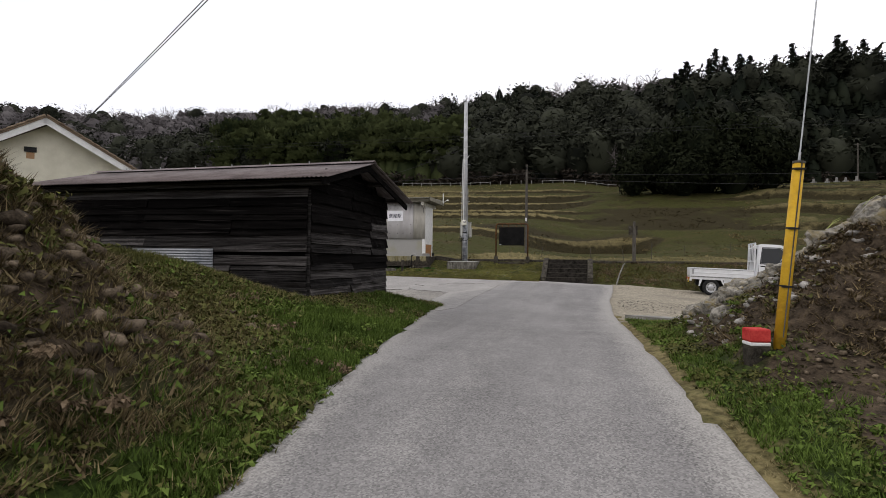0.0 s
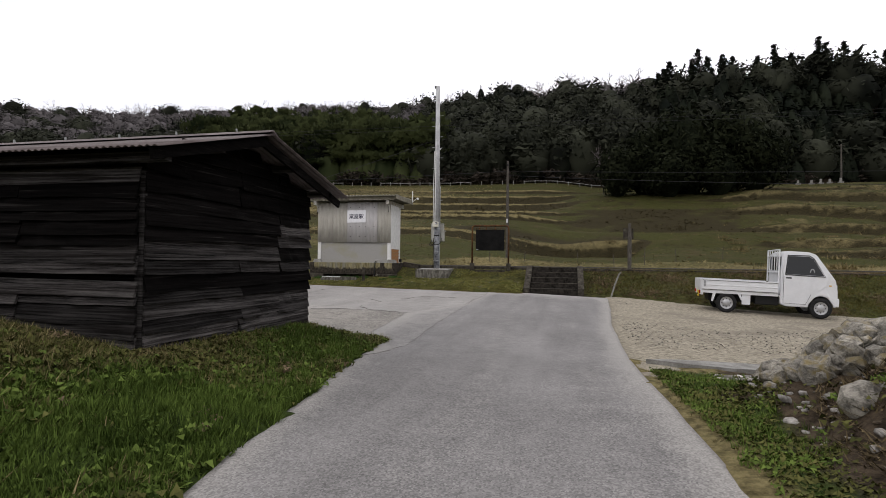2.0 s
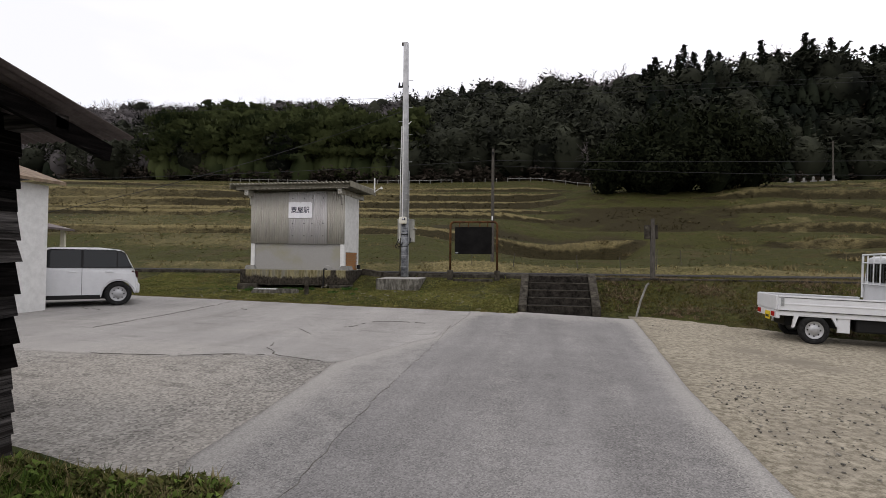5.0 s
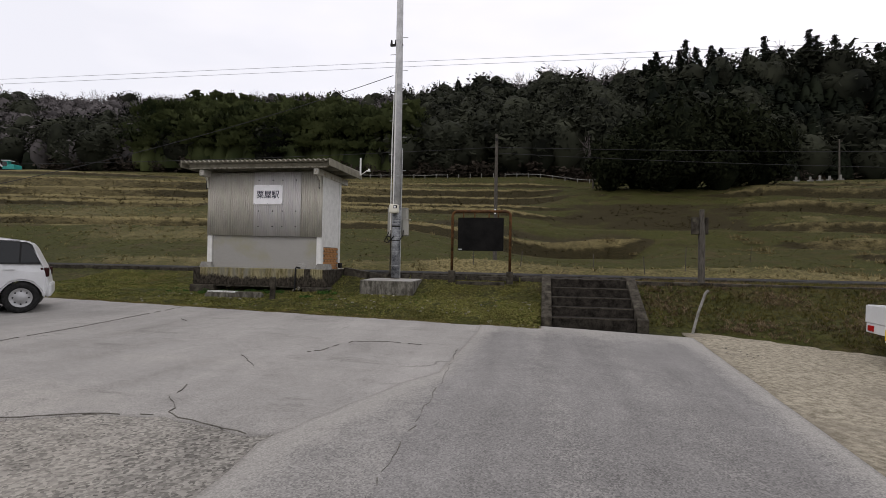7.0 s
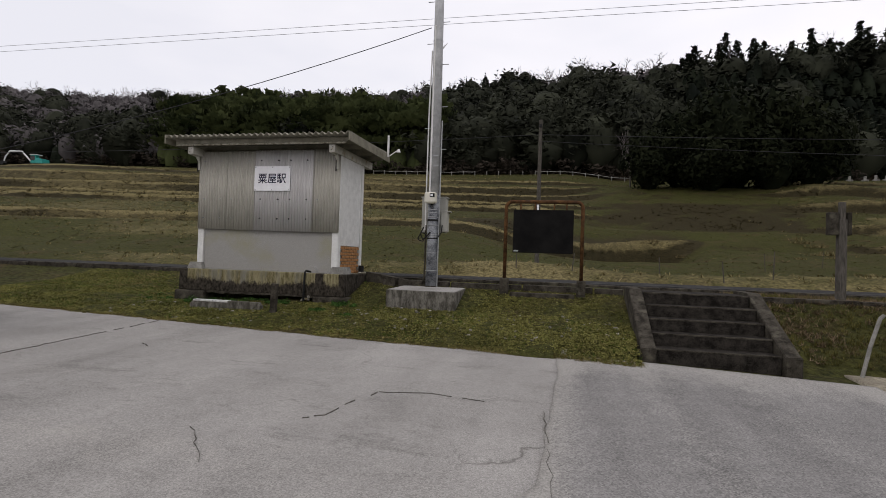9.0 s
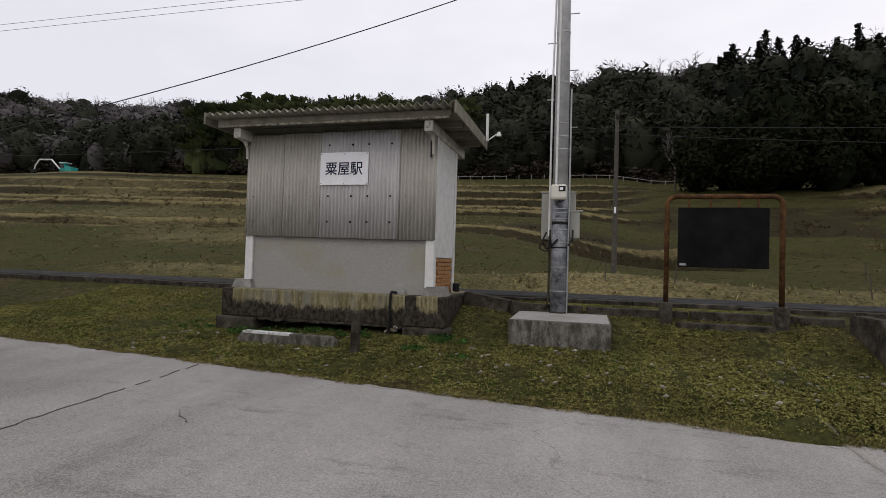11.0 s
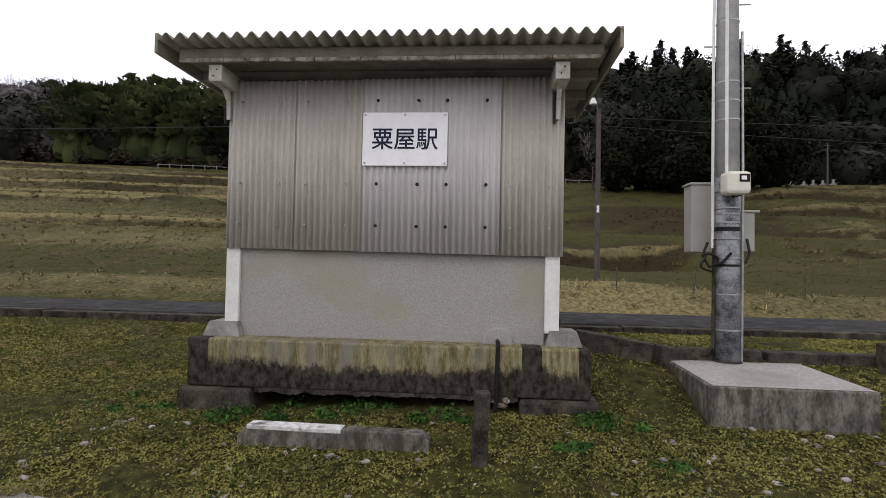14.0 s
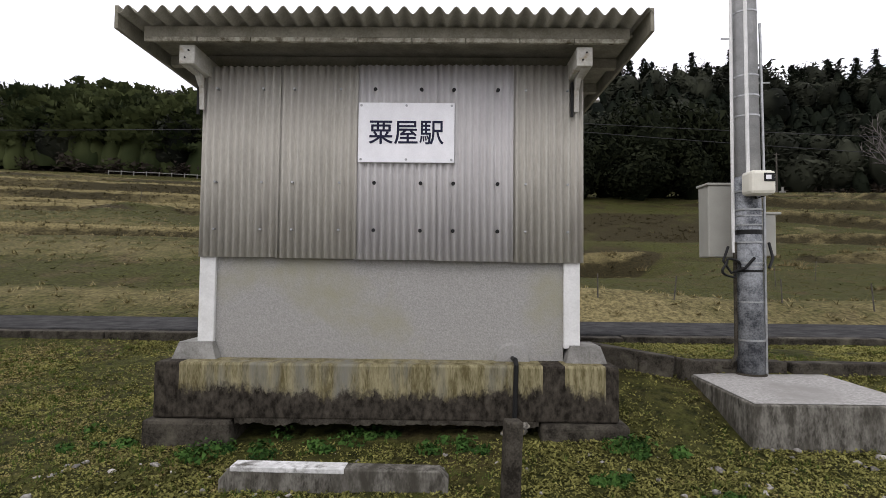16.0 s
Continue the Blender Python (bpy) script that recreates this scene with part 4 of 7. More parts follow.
    part("lamp_shade", made_tube((-6.66, 26.25, 4.55), (-6.66, 26.25, 4.63), 0.05, 0.025), M_WHITE, H)
    # drain pipe out of the wall
    part("drain_boss", made_tube((-7.88, 24.465, 1.69), (-7.88, 24.40, 1.69), 0.16, 0.14, 16), M_PLASTER, H)
    part("drain_pipe", path_tube([(-7.88, 24.44, 1.715), (-7.88, 24.2, 1.735), (-7.88, 24.155, 1.70), (-7.89, 24.15, 1.3), (-7.9, 24.15, 0.95)], 0.020), M_BLACK, H, "black drain pipe")
    # hanging gutter cloth end
    part("side_fitting", made_tube((-7.2, 25.5, 1.72), (-7.2, 25.5, 1.86), 0.06), M_BLACK, H)

    # name board on the hut
    S = thing("station_sign", pose(-8.81, 24.352, 3.645), "white enamel station name board with dark letters", "sign")
    S.parent = None
    bd = made_box((-0.415, -0.008, -0.26), (0.415, 0.008, 0.26), 0.003)
    part("board", bd, M_SIGN, S)
    txt = text_part("lettering", "\u7c9f\u5c4b\u99c5", 0.235, pose(0, -0.0095, 0.0, 90), M_INK, S)
    d = [v.co for v in txt.data.vertices]
    if d:
        w = max(v.x for v in d) - min(v.x for v in d)
        h = max(v.y for v in d) - min(v.y for v in d)
        cx = (max(v.x for v in d) + min(v.x for v in d)) / 2
        cy = (max(v.y for v in d) + min(v.y for v in d)) / 2
        txt.matrix_basis = pose(0, -0.0095, 0.0, 90) @ Matrix.Diagonal((0.645 / w, 0.205 / h, 1, 1)) @ Matrix.Translation((-cx, -cy, 0))
    for x in (-0.39, 0.0, 0.39):
        for z in (-0.235, 0.235):
            part("screw", made_tube((x, -0.013, z), (x, -0.007, z), 0.011, n=8), M_STEEL, S)


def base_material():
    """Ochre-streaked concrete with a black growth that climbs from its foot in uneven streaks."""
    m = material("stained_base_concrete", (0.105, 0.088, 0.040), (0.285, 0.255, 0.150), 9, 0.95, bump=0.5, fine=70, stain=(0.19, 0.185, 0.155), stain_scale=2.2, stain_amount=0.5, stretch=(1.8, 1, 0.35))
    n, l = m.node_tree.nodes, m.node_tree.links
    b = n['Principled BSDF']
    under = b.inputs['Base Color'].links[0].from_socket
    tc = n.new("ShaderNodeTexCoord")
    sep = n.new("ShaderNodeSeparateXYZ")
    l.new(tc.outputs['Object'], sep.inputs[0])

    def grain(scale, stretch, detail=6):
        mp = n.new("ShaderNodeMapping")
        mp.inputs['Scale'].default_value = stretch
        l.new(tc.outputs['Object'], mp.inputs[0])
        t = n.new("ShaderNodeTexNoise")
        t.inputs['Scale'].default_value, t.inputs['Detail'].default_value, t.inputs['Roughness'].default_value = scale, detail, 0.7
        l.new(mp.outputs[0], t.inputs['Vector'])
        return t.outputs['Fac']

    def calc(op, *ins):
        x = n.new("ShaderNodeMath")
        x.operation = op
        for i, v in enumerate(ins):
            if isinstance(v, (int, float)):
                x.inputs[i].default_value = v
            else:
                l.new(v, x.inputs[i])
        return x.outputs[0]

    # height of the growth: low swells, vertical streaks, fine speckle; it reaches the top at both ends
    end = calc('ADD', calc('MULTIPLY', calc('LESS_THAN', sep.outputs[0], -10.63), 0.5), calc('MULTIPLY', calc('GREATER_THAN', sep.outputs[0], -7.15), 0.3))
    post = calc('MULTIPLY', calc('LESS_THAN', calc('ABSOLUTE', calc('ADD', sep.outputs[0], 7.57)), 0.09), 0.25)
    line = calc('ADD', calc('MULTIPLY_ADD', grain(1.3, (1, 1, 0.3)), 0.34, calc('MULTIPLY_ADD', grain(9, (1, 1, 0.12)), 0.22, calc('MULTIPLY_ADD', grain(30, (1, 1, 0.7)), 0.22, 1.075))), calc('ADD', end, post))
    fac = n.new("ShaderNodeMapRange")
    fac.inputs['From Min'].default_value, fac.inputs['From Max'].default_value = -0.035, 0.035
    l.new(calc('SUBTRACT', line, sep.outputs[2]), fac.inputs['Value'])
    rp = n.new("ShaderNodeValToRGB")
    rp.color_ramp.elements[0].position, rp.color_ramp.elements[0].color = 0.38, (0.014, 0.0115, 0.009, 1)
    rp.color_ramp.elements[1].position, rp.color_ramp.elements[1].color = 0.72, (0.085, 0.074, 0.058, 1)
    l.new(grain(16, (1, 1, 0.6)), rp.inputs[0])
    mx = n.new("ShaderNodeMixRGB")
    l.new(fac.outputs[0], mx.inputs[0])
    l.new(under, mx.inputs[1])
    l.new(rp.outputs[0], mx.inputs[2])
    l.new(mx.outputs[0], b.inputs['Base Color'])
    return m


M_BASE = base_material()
# earth darkened in colour for the shade under the hut
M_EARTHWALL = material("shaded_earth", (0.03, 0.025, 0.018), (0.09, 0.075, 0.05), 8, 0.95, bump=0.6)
M_CLIP = material("chipped_cream_paint", (0.20, 0.185, 0.14), (0.42, 0.40, 0.33), 14, 0.8, bump=0.2, stain=(0.08, 0.065, 0.04), stain_scale=9, stain_amount=0.35)
M_BEAMEND = material("stained_white_paint", (0.42, 0.41, 0.36), (0.58, 0.57, 0.53), 6, 0.7, bump=0.1, stain=(0.30, 0.24, 0.15), stain_scale=8, stain_amount=0.3)
M_FASCIA = material("weathered_grey_green_fascia", (0.17, 0.16, 0.122), (0.26, 0.245, 0.195), 5, 0.8, bump=0.1)
M_ROOFSHEET = material("corrugated_roofing", (0.22, 0.21, 0.165), (0.33, 0.315, 0.26), 3, 0.75, bump=0.1)
build_hut()


M_FLAKE = material("flaking_white_paint", (0.50, 0.50, 0.49), (0.74, 0.74, 0.73), 8, 0.8, bump=0.3, fine=50, stain=(0.13, 0.125, 0.11), stain_scale=9, stain_amount=0.45)




def build_wheel_stop():
    w = thing("wheel_stop", pose(-9.2, 23.5, 0.965, 0, 0, -1.5), "old concrete wheel stop with flaking white paint", "wheel stop")
    out = [(-0.78, -0.12), (-0.78, 0.06), (-0.70, 0.15), (0.72, 0.15), (0.78, 0.09), (0.78, -0.12)]
    part("block", prism(out, -0.07, 0.07, 0.01), M_STOPBLOCK, w)
    part("paint_patch", made_box((-0.70, -0.0725, 0.118), (0.08, 0.062, 0.1535), 0.006), M_FLAKE, w, "remains of white paint")


build_wheel_stop()


def build_stake():
    s = thing("concrete_marker_post", pose(-8.03, 23.25, 0.96, 0, 2, 8), "narrow weathered concrete marker post in the grass", "post")
    part("shaft", made_box((-0.055, -0.055, -0.3), (0.055, 0.055, 0.545), 0.012), M_CONCRETE_DARK, s)


build_stake()


# ------------------------------------------------------------------ pole with meter boxes
def build_utility_pole():
    P = thing("utility_pole", pose(-5.47, 25.10, 1.47, 0, -0.2, 0), "grey concrete utility pole with meter and cable boxes", "utility pole")
    part("shaft", made_tube((0, 0, 1.95), (0.0, 0, 7.75), 0.118, 0.085, 20), M_POLE, P, "", True)
    part("sleeve", made_tube((0, 0, -0.02), (0, 0, 1.95), 0.124, 0.117, 20), M_POLE_LOW, P, "stained lower sleeve", True)
    for z in (0.35, 1.1, 1.3, 1.62, 1.8, 2.55, 2.75, 2.95, 3.6, 4.4, 5.2):
        part("band", made_tube((0, 0, z - 0.008), (0, 0, z + 0.008), 0.136 - z * 0.006, n=20), M_STEEL, P)
    for k, z in enumerate((2.9, 3.35, 3.8, 4.25, 4.7, 5.15, 5.6, 6.05, 6.5)):
        s = -1 if k % 2 else 1
        part("step_bolt", made_tube((s * 0.08, 0, z), (s * 0.24, 0, z), 0.008, n=6), M_STEEL, P)
    for z, w_ in ((1.02, 0.012), (1.06, 0.006), (1.40, 0.022), (1.47, 0.008), (1.56, 0.006), (0.72, 0.007)):
        part("strap", made_tube((0, 0, z - w_), (0, 0, z + w_), 0.1285 - z * 0.004, n=20), M_BLACK if w_ > 0.01 else M_STEEL, P)
    part("coiled_cable", path_tube([(-0.21 + 0.075 * math.cos(q) + 0.02 * math.sin(3 * q), -0.06 - 0.01 * q / 6, 1.05 + 0.09 * math.sin(q)) for q in np.linspace(0, 11, 34)], 0.011, 6), M_BLACK, P)
    part("conduit", path_tube([(-0.16, -0.02, 1.2), (-0.15, -0.02, 3.6), (-0.12, -0.01, 5.0)], 0.016), M_WHITE, P)
    part("conduit", path_tube([(0.13, -0.04, 0.0), (0.14, -0.04, 1.9), (0.14, -0.02, 3.5)], 0.014), M_STEEL, P)
    part("conduit", path_tube([(-0.34, 0.08, 0.06), (-0.2, 0.0, 0.08), (-0.15, -0.02, 0.2), (-0.145, -0.02, 1.3)], 0.018), M_CONCRETE_DARK, P)
    part("conduit", path_tube([(-0.06, -0.12, 1.95), (-0.05, -0.105, 3.6), (-0.04, -0.09, 5.5)], 0.018), M_WHITE, P)
    b = part("cable_box", made_box((-0.30, 0.19, 1.16), (0.23, 0.41, 1.90), 0.012), M_BOX, P, "beige steel cable box")
    part("box_lid", made_box((-0.315, 0.175, 1.90), (0.245, 0.425, 1.925), 0.006), M_BOX, b)
    b = part("cable_box", made_box((0.15, 0.04, 1.17), (0.30, 0.22, 1.585), 0.012), M_BOX, P, "small beige cable box")
    part("box_lid", made_box((0.14, 0.03, 1.585), (0.35, 0.235, 1.61), 0.006), M_BOX, b)
    mt = part("meter", made_box((-0.13, -0.30, 1.74), (0.11, -0.11, 1.97), 0.035), M_METER, P, "cream electricity meter case")
    part("box_bracket", made_box((-0.06, 0.10, 1.35), (0.06, 0.20, 1.40)), M_STEEL, b)
    part("meter_window", made_box((-0.01, -0.306, 1.86), (0.09, -0.296, 1.94), 0.003), M_BLACK, mt)
    part("meter_dial", made_box((0.005, -0.309, 1.88), (0.055, -0.303, 1.92), 0.001), M_SIGN, mt)
    part("cable", path_tube([(-0.2, 0.0, 1.26), (-0.26, -0.02, 1.12), (-0.2, -0.05, 1.0), (-0.1, -0.12, 1.05), (-0.02, -0.14, 1.15)], 0.014), M_BLACK, P)
    part("cable", path_tube([(0.05, -0.2, 1.86), (0.06, -0.17, 1.74), (0.0, -0.15, 1.72), (-0.04, -0.14, 1.85)], 0.010), M_BLACK, P)
    part("cable", path_tube([(0.2, 0.0, 1.3), (0.2, -0.06, 1.15), (0.14, -0.1, 1.05)], 0.014), M_BLACK, P)
    part("insulator_arm", made_box((-0.25, -0.03, 6.28), (0.1, 0.03, 6.33)), M_BLACK, P)
    for x in (-0.22, -0.1):
        part("insulator", made_tube((x, 0, 6.33), (x, 0, 6.45), 0.035, 0.02), M_BLACK, P)
    part("top_fitting", made_box((-0.14, -0.04, 7.68), (0.06, 0.04, 7.78), 0.01), M_WOODPOLE, P)
    part("spike", made_tube((0.1, 0, 5.05), (0.2, 0.0, 5.15), 0.02, 0.005, 6), M_SIGN, P)
    S = thing("pole_foundation", pose(0, 0, 0), "low concrete foundation slab under the pole", "slab")
    bm = made_box((-6.08, 23.98, 0.9), (-4.72, 25.27, 1.45), 0.015)
    for v in bm.verts:
        if v.co.z > 1.3 and v.co.y > 24.6:
            v.co.z += 0.03
    part("slab", bm, M_STOPBLOCK, S, "dark stained concrete")
    cap = made_box((-6.055, 24.005, 1.452), (-4.745, 25.245, 1.458), 0.002)
    for v in cap.verts:
        v.co.z += 0.03 * min(1, max(0, (v.co.y - 24.0) / 1.1))
    part("screed", cap, M_SLAB, S, "paler rough cement top")
    part("grout_collar", made_tube((-5.47, 25.10, 1.44), (-5.47, 25.10, 1.50), 0.16, 0.14, 18), M_CONCRETE_DARK, S)


M_BOX = plain("beige_steel_box", (0.36, 0.355, 0.315), 0.5)
M_METER = plain("cream_plastic", (0.66, 0.64, 0.55), 0.4)
build_utility_pole()


# ------------------------------------------------------------------ notice board and posts
def build_notice_board():
    B = thing("notice_board", pose(0, 0, 0), "empty blackened notice board in a rusty pipe frame", "notice board")
    xa, xb, y, z0, z1, c = -3.93, -2.43, 25.0, 1.72, 3.27, 0.12
    pts = [(xa, y, z0)] + [(xa + c - c * math.cos(a), y, z1 - c + c * math.sin(a)) for a in np.linspace(0, math.pi / 2, 5)]
    pts += [(xb - c + c * math.sin(a), y, z1 - c + c * math.cos(a)) for a in np.linspace(0, math.pi / 2, 5)] + [(xb, y, z0)]
    part("pipe_frame", path_tube(pts, 0.036, 10), M_RUST, B, "", True)
    part("panel", made_box((-3.78, y - 0.03, 2.25), (-2.60, y + 0.02, 3.11), 0.006), M_BLACKBOARD, B)
    part("label_plate", made_box((-3.76, y - 0.034, 2.27), (-3.67, y - 0.028, 2.30)), M_STEEL, B)
    for x in (-3.64, -3.35, -2.98, -2.74):
        part("hanger", made_box((x - 0.015, y - 0.012, 3.10), (x + 0.015, y + 0.012, 3.25)), M_RUST, B)
    for x in (xa, xb):
        part("foot", made_box((x - 0.085, y - 0.085, 1.2), (x + 0.085, y + 0.085, 1.73), 0.012), M_CONCRETE_DARK, B, "concrete foot")
    part("sill_stone", made_box((-3.8, 24.82, 1.25), (-2.55, 24.98, 1.46), 0.015), M_CONCRETE_DARK, B)


build_notice_board()


def build_right_posts():
    p = thing("platform_post", pose(2.35, 25.75, 1.45), "weathered post with small boxes near its top", "post")
    part("shaft", made_box((-0.07, -0.07, -0.3), (0.07, 0.07, 1.62), 0.01), M_WOODPOLE, p)
    part("box", made_box((-0.24, -0.09, 1.32), (-0.08, 0.08, 1.75), 0.01), M_CONCRETE_DARK, p)
    part("box", made_box((0.08, -0.08, 1.32), (0.14, 0.06, 1.75), 0.01), M_CONCRETE_DARK, p)
    part("cap", made_box((-0.05, -0.05, 1.62), (0.05, 0.05, 1.95), 0.01), M_WOODPOLE, p)
    q = thing("leaning_stake", pose(1.42, 23.0, float(ground_z(1.42, 23.0))), "pale metal stake leaning beside the steps", "stake")
    part("rod", path_tube([(0, 0, -0.1), (0.15, 0.08, 0.42), (0.31, 0.17, 0.82), (0.37, 0.19, 0.87)], 0.028, 8), M_CONCRETE, q)


build_right_posts()


def build_wood_pole(x, y, h, label, arms=1, r=0.11):
    z = float(ground_z(x, y))
    p = thing("power_pole", pose(x, y, z), label, "power pole")
    part("shaft", made_tube((0, 0, -0.3), (0, 0, h), r, r * 0.7, 12), M_WOODPOLE, p)
    for k in range(arms):
        part("crossarm", made_box((-0.5, -0.05, h - 0.35 - 0.6 * k), (0.5, 0.05, h - 0.27 - 0.6 * k)), M_WOODPOLE, p)
    return p


w1 = build_wood_pole(-4.02, 39.0, 6.75, "old dark wooden power pole with a white tag", 0)
part("tag", made_box((-0.05, -0.14, 2.6), (0.03, -0.09, 2.85)), M_SIGN, w1)
part("top_bracket", made_box((-0.06, -0.12, 6.4), (0.06, 0.12, 6.55)), M_BLACK, w1)
build_wood_pole(46.5, 110.0, 7.5, "distant grey power pole with a crossarm on the hill", 1, 0.16)


# ------------------------------------------------------------------ timber shed
def build_shed():
    S = thing("timber_shed", pose(0, 0, 0), "old tarred clapboard shed with a brown corrugated roof", "shed")
    xa, xb, ya, yb = -9.6, -4.08, 7.40, 10.78
    ridge_y, ridge_z, eave_a, eave_b = 8.85, 3.225, 2.79, 2.87
    zb = 0.62
    part("inner_wall", made_box((xa, ya + 0.03, zb), (xb - 0.03, ya + 0.07, 2.76)), M_TIMBER, S)
    gable = prism([(ya + 0.03, zb), (ya + 0.03, 2.74), (ridge_y, ridge_z - 0.02), (yb - 0.03, 2.82), (yb - 0.03, zb)], 0, 0.04)
    for x in (xb - 0.07, xa):
        g = gable.copy()
        bmesh.ops.transform(g, matrix=pose(x, 0, 0, 0, 0, 90) @ Matrix.Diagonal((1, -1, 1, 1)), verts=g.verts)
        bmesh.ops.recalc_face_normals(g, faces=g.faces)
        part("inner_gable", g, M_TIMBER, S)
    part("inner_wall", made_box((xa, yb - 0.07, zb), (xb - 0.07, yb - 0.03, 2.80)), M_TIMBER, S)
    part("corner_board", made_box((xb - 0.05, ya - 0.02, zb), (xb + 0.035, ya + 0.03, 2.62), 0.006), M_TIMBER_GREY, S)
    part("bare_corner", made_box((xb - 0.02, ya - 0.012, zb), (xb + 0.028, ya + 0.2, 0.98), 0.004), M_BAREWOOD, S, "bare orange wood where boards are lost")
    part("sill_board", made_box((xb - 0.03, ya + 0.02, zb - 0.12), (xb + 0.03, yb, zb + 0.13), 0.008), M_SILL, S, "pale weathered sill along the foot of the gable")
    rnd = random.Random(5)

    def plank(length, height, grey, bow):
        bm = bmesh.new()
        n = 7
        warp = [rnd.uniform(-0.6, 2.1) for _ in range(n + 1)]
        for i in range(n + 1):
            x = length * i / n
            dz = bow * math.sin(math.pi * i / n * 1.3) + rnd.uniform(-0.005, 0.005)
            lift = 0.018 * warp[i]
            for p in ((x, 0.0, height), (x, -0.022, height), (x, -0.055 - lift, dz), (x, -0.026 - lift, dz)):
                bm.verts.new(p)
        bm.verts.ensure_lookup_table()
        for i in range(n):
            for k in range(4):
                a, b = i * 4 + k, i * 4 + (k + 1) % 4
                bm.faces.new((bm.verts[a], bm.verts[b], bm.verts[b + 4], bm.verts[a + 4]))
        bm.faces.new([bm.verts[k] for k in (3, 2, 1, 0)])
        bm.faces.new([bm.verts[n * 4 + k] for k in range(4)])
        bmesh.ops.recalc_face_normals(bm, faces=bm.faces)
        return bm

    def wall_of_planks(total, top_at, m, joints):
        z, row = zb + 0.08, 0
        while z < 3.2:
            h = rnd.choice((0.11, 0.13, 0.15, 0.18, 0.21))
            cuts = [0.0] + [j + rnd.uniform(-0.04, 0.04) for j in joints if rnd.random() < 0.55] + [total]
            for a, b in zip(cuts, cuts[1:]):
                lo, hi = a, b
                while lo < b and top_at(lo) < z + h * 0.6:
                    lo += 0.04
                while hi > a and top_at(hi) < z + h * 0.6:
                    hi -= 0.04
                if hi - lo < 0.15:
                    continue
                grey = rnd.random() < (0.92 if z < 1.35 else 0.55 if z < 1.8 else 0.06)
                p = part("plank", plank(hi - lo - 0.006, h + 0.03, grey, rnd.uniform(-0.016, 0.014)), M_TIMBER_GREY if grey else M_TIMBER, S)
                p.matrix_basis = m @ pose(lo, rnd.uniform(-0.012, 0.004), z, 0, rnd.uniform(-0.9, 0.9), 0)
            z += h
            row += 1

    # gable towards the lane, seen along x
    def gable_top(u):
        y = ya + u
        return ridge_z - 0.02 - (ridge_y - y) * 0.27 if y < ridge_y else ridge_z - 0.02 - (y - ridge_y) * 0.2
    wall_of_planks(yb - ya, gable_top, pose(xb, ya, 0, 0, 0, 90), [1.55, 2.45])
    wall_of_planks(xb - xa, lambda u: 2.76, pose(xa, ya, 0), [1.4, 2.4, 4.1])
    # a pale rag of board and nails
    tin = corrugated(0.58, 1.66, 0.045, 0.014)
    bmesh.ops.transform(tin, matrix=pose(-7.48, ya - 0.07, 1.66, 0, 90, 0), verts=tin.verts)
    part("tin_patch", tin, M_TIN, S, "corrugated tin sheet nailed over the boards", True)
    # roof
    for y0, z0, y1, z1, name in ((6.98, eave_a - 0.03, ridge_y + 0.02, ridge_z + 0.07, "roof_sheet"), (11.14, eave_b - 0.09, ridge_y - 0.02, ridge_z + 0.07, "roof_sheet")):
        L = math.hypot(y1 - y0, z1 - z0)
        sh = corrugated(xb + 0.53 - xa + 0.35, L, 0.076, 0.018)
        ang = math.degrees(math.atan2(z1 - z0, y1 - y0))
        bmesh.ops.transform(sh, matrix=pose(xa - 0.35, y0, z0, ang - 90, 0, 0), verts=sh.verts)
        part(name, sh, M_RUSTROOF, S, "", True)
    part("ridge_cap", prism([(ridge_y - 0.12, ridge_z + 0.06), (ridge_y, ridge_z + 0.115), (ridge_y + 0.12, ridge_z + 0.06), (ridge_y, ridge_z + 0.095)], 0, xb - xa + 0.91), M_RUSTROOF, S).matrix_basis = pose(xa - 0.38, 0, 0, 0, 0, 90) @ Matrix.Diagonal((1, -1, 1, 1))
    for x in (xb + 0.41, xa - 0.3):
        for y0, z0, y1, z1 in ((7.0, eave_a - 0.04, ridge_y, ridge_z + 0.03), (11.10, eave_b - 0.14, ridge_y, ridge_z + 0.03)):
            part("barge_board", box(bmesh.new(), (0, 0, -0.11), (0.04, math.hypot(y1 - y0, z1 - z0), 0.0), 0.004, pose(x, y0, z0, math.degrees(math.atan2(z1 - z0, abs(y1 - y0))), 0, 0 if y1 > y0 else 180)), M_TIMBER, S)
    for y, z in ((7.25, 2.72), (8.05, 2.96), (ridge_y, ridge_z - 0.02), (9.7, 3.02), (10.72, 2.80)):
        part("purlin", made_box((xa - 0.25, y - 0.045, z - 0.05), (xb + 0.41, y + 0.045, z + 0.04), 0.004), M_TIMBER_GREY, S)
    for i in range(7):
        part("roof_nail", made_tube((xa + 0.5 + i * 0.85, ridge_y - 0.08, ridge_z + 0.09), (xa + 0.5 + i * 0.85, ridge_y - 0.085, ridge_z + 0.13), 0.012, n=6), M_STEEL, S)


M_SILL = material("pale_weathered_sill", (0.06, 0.05, 0.04), (0.20, 0.175, 0.145), 4, 0.9, bump=0.5, stretch=(1, 0.4, 8))
M_BAREWOOD = material("bare_orange_wood", (0.20, 0.11, 0.05), (0.34, 0.20, 0.10), 6, 0.85, bump=0.4, stretch=(6, 6, 1))
build_shed()


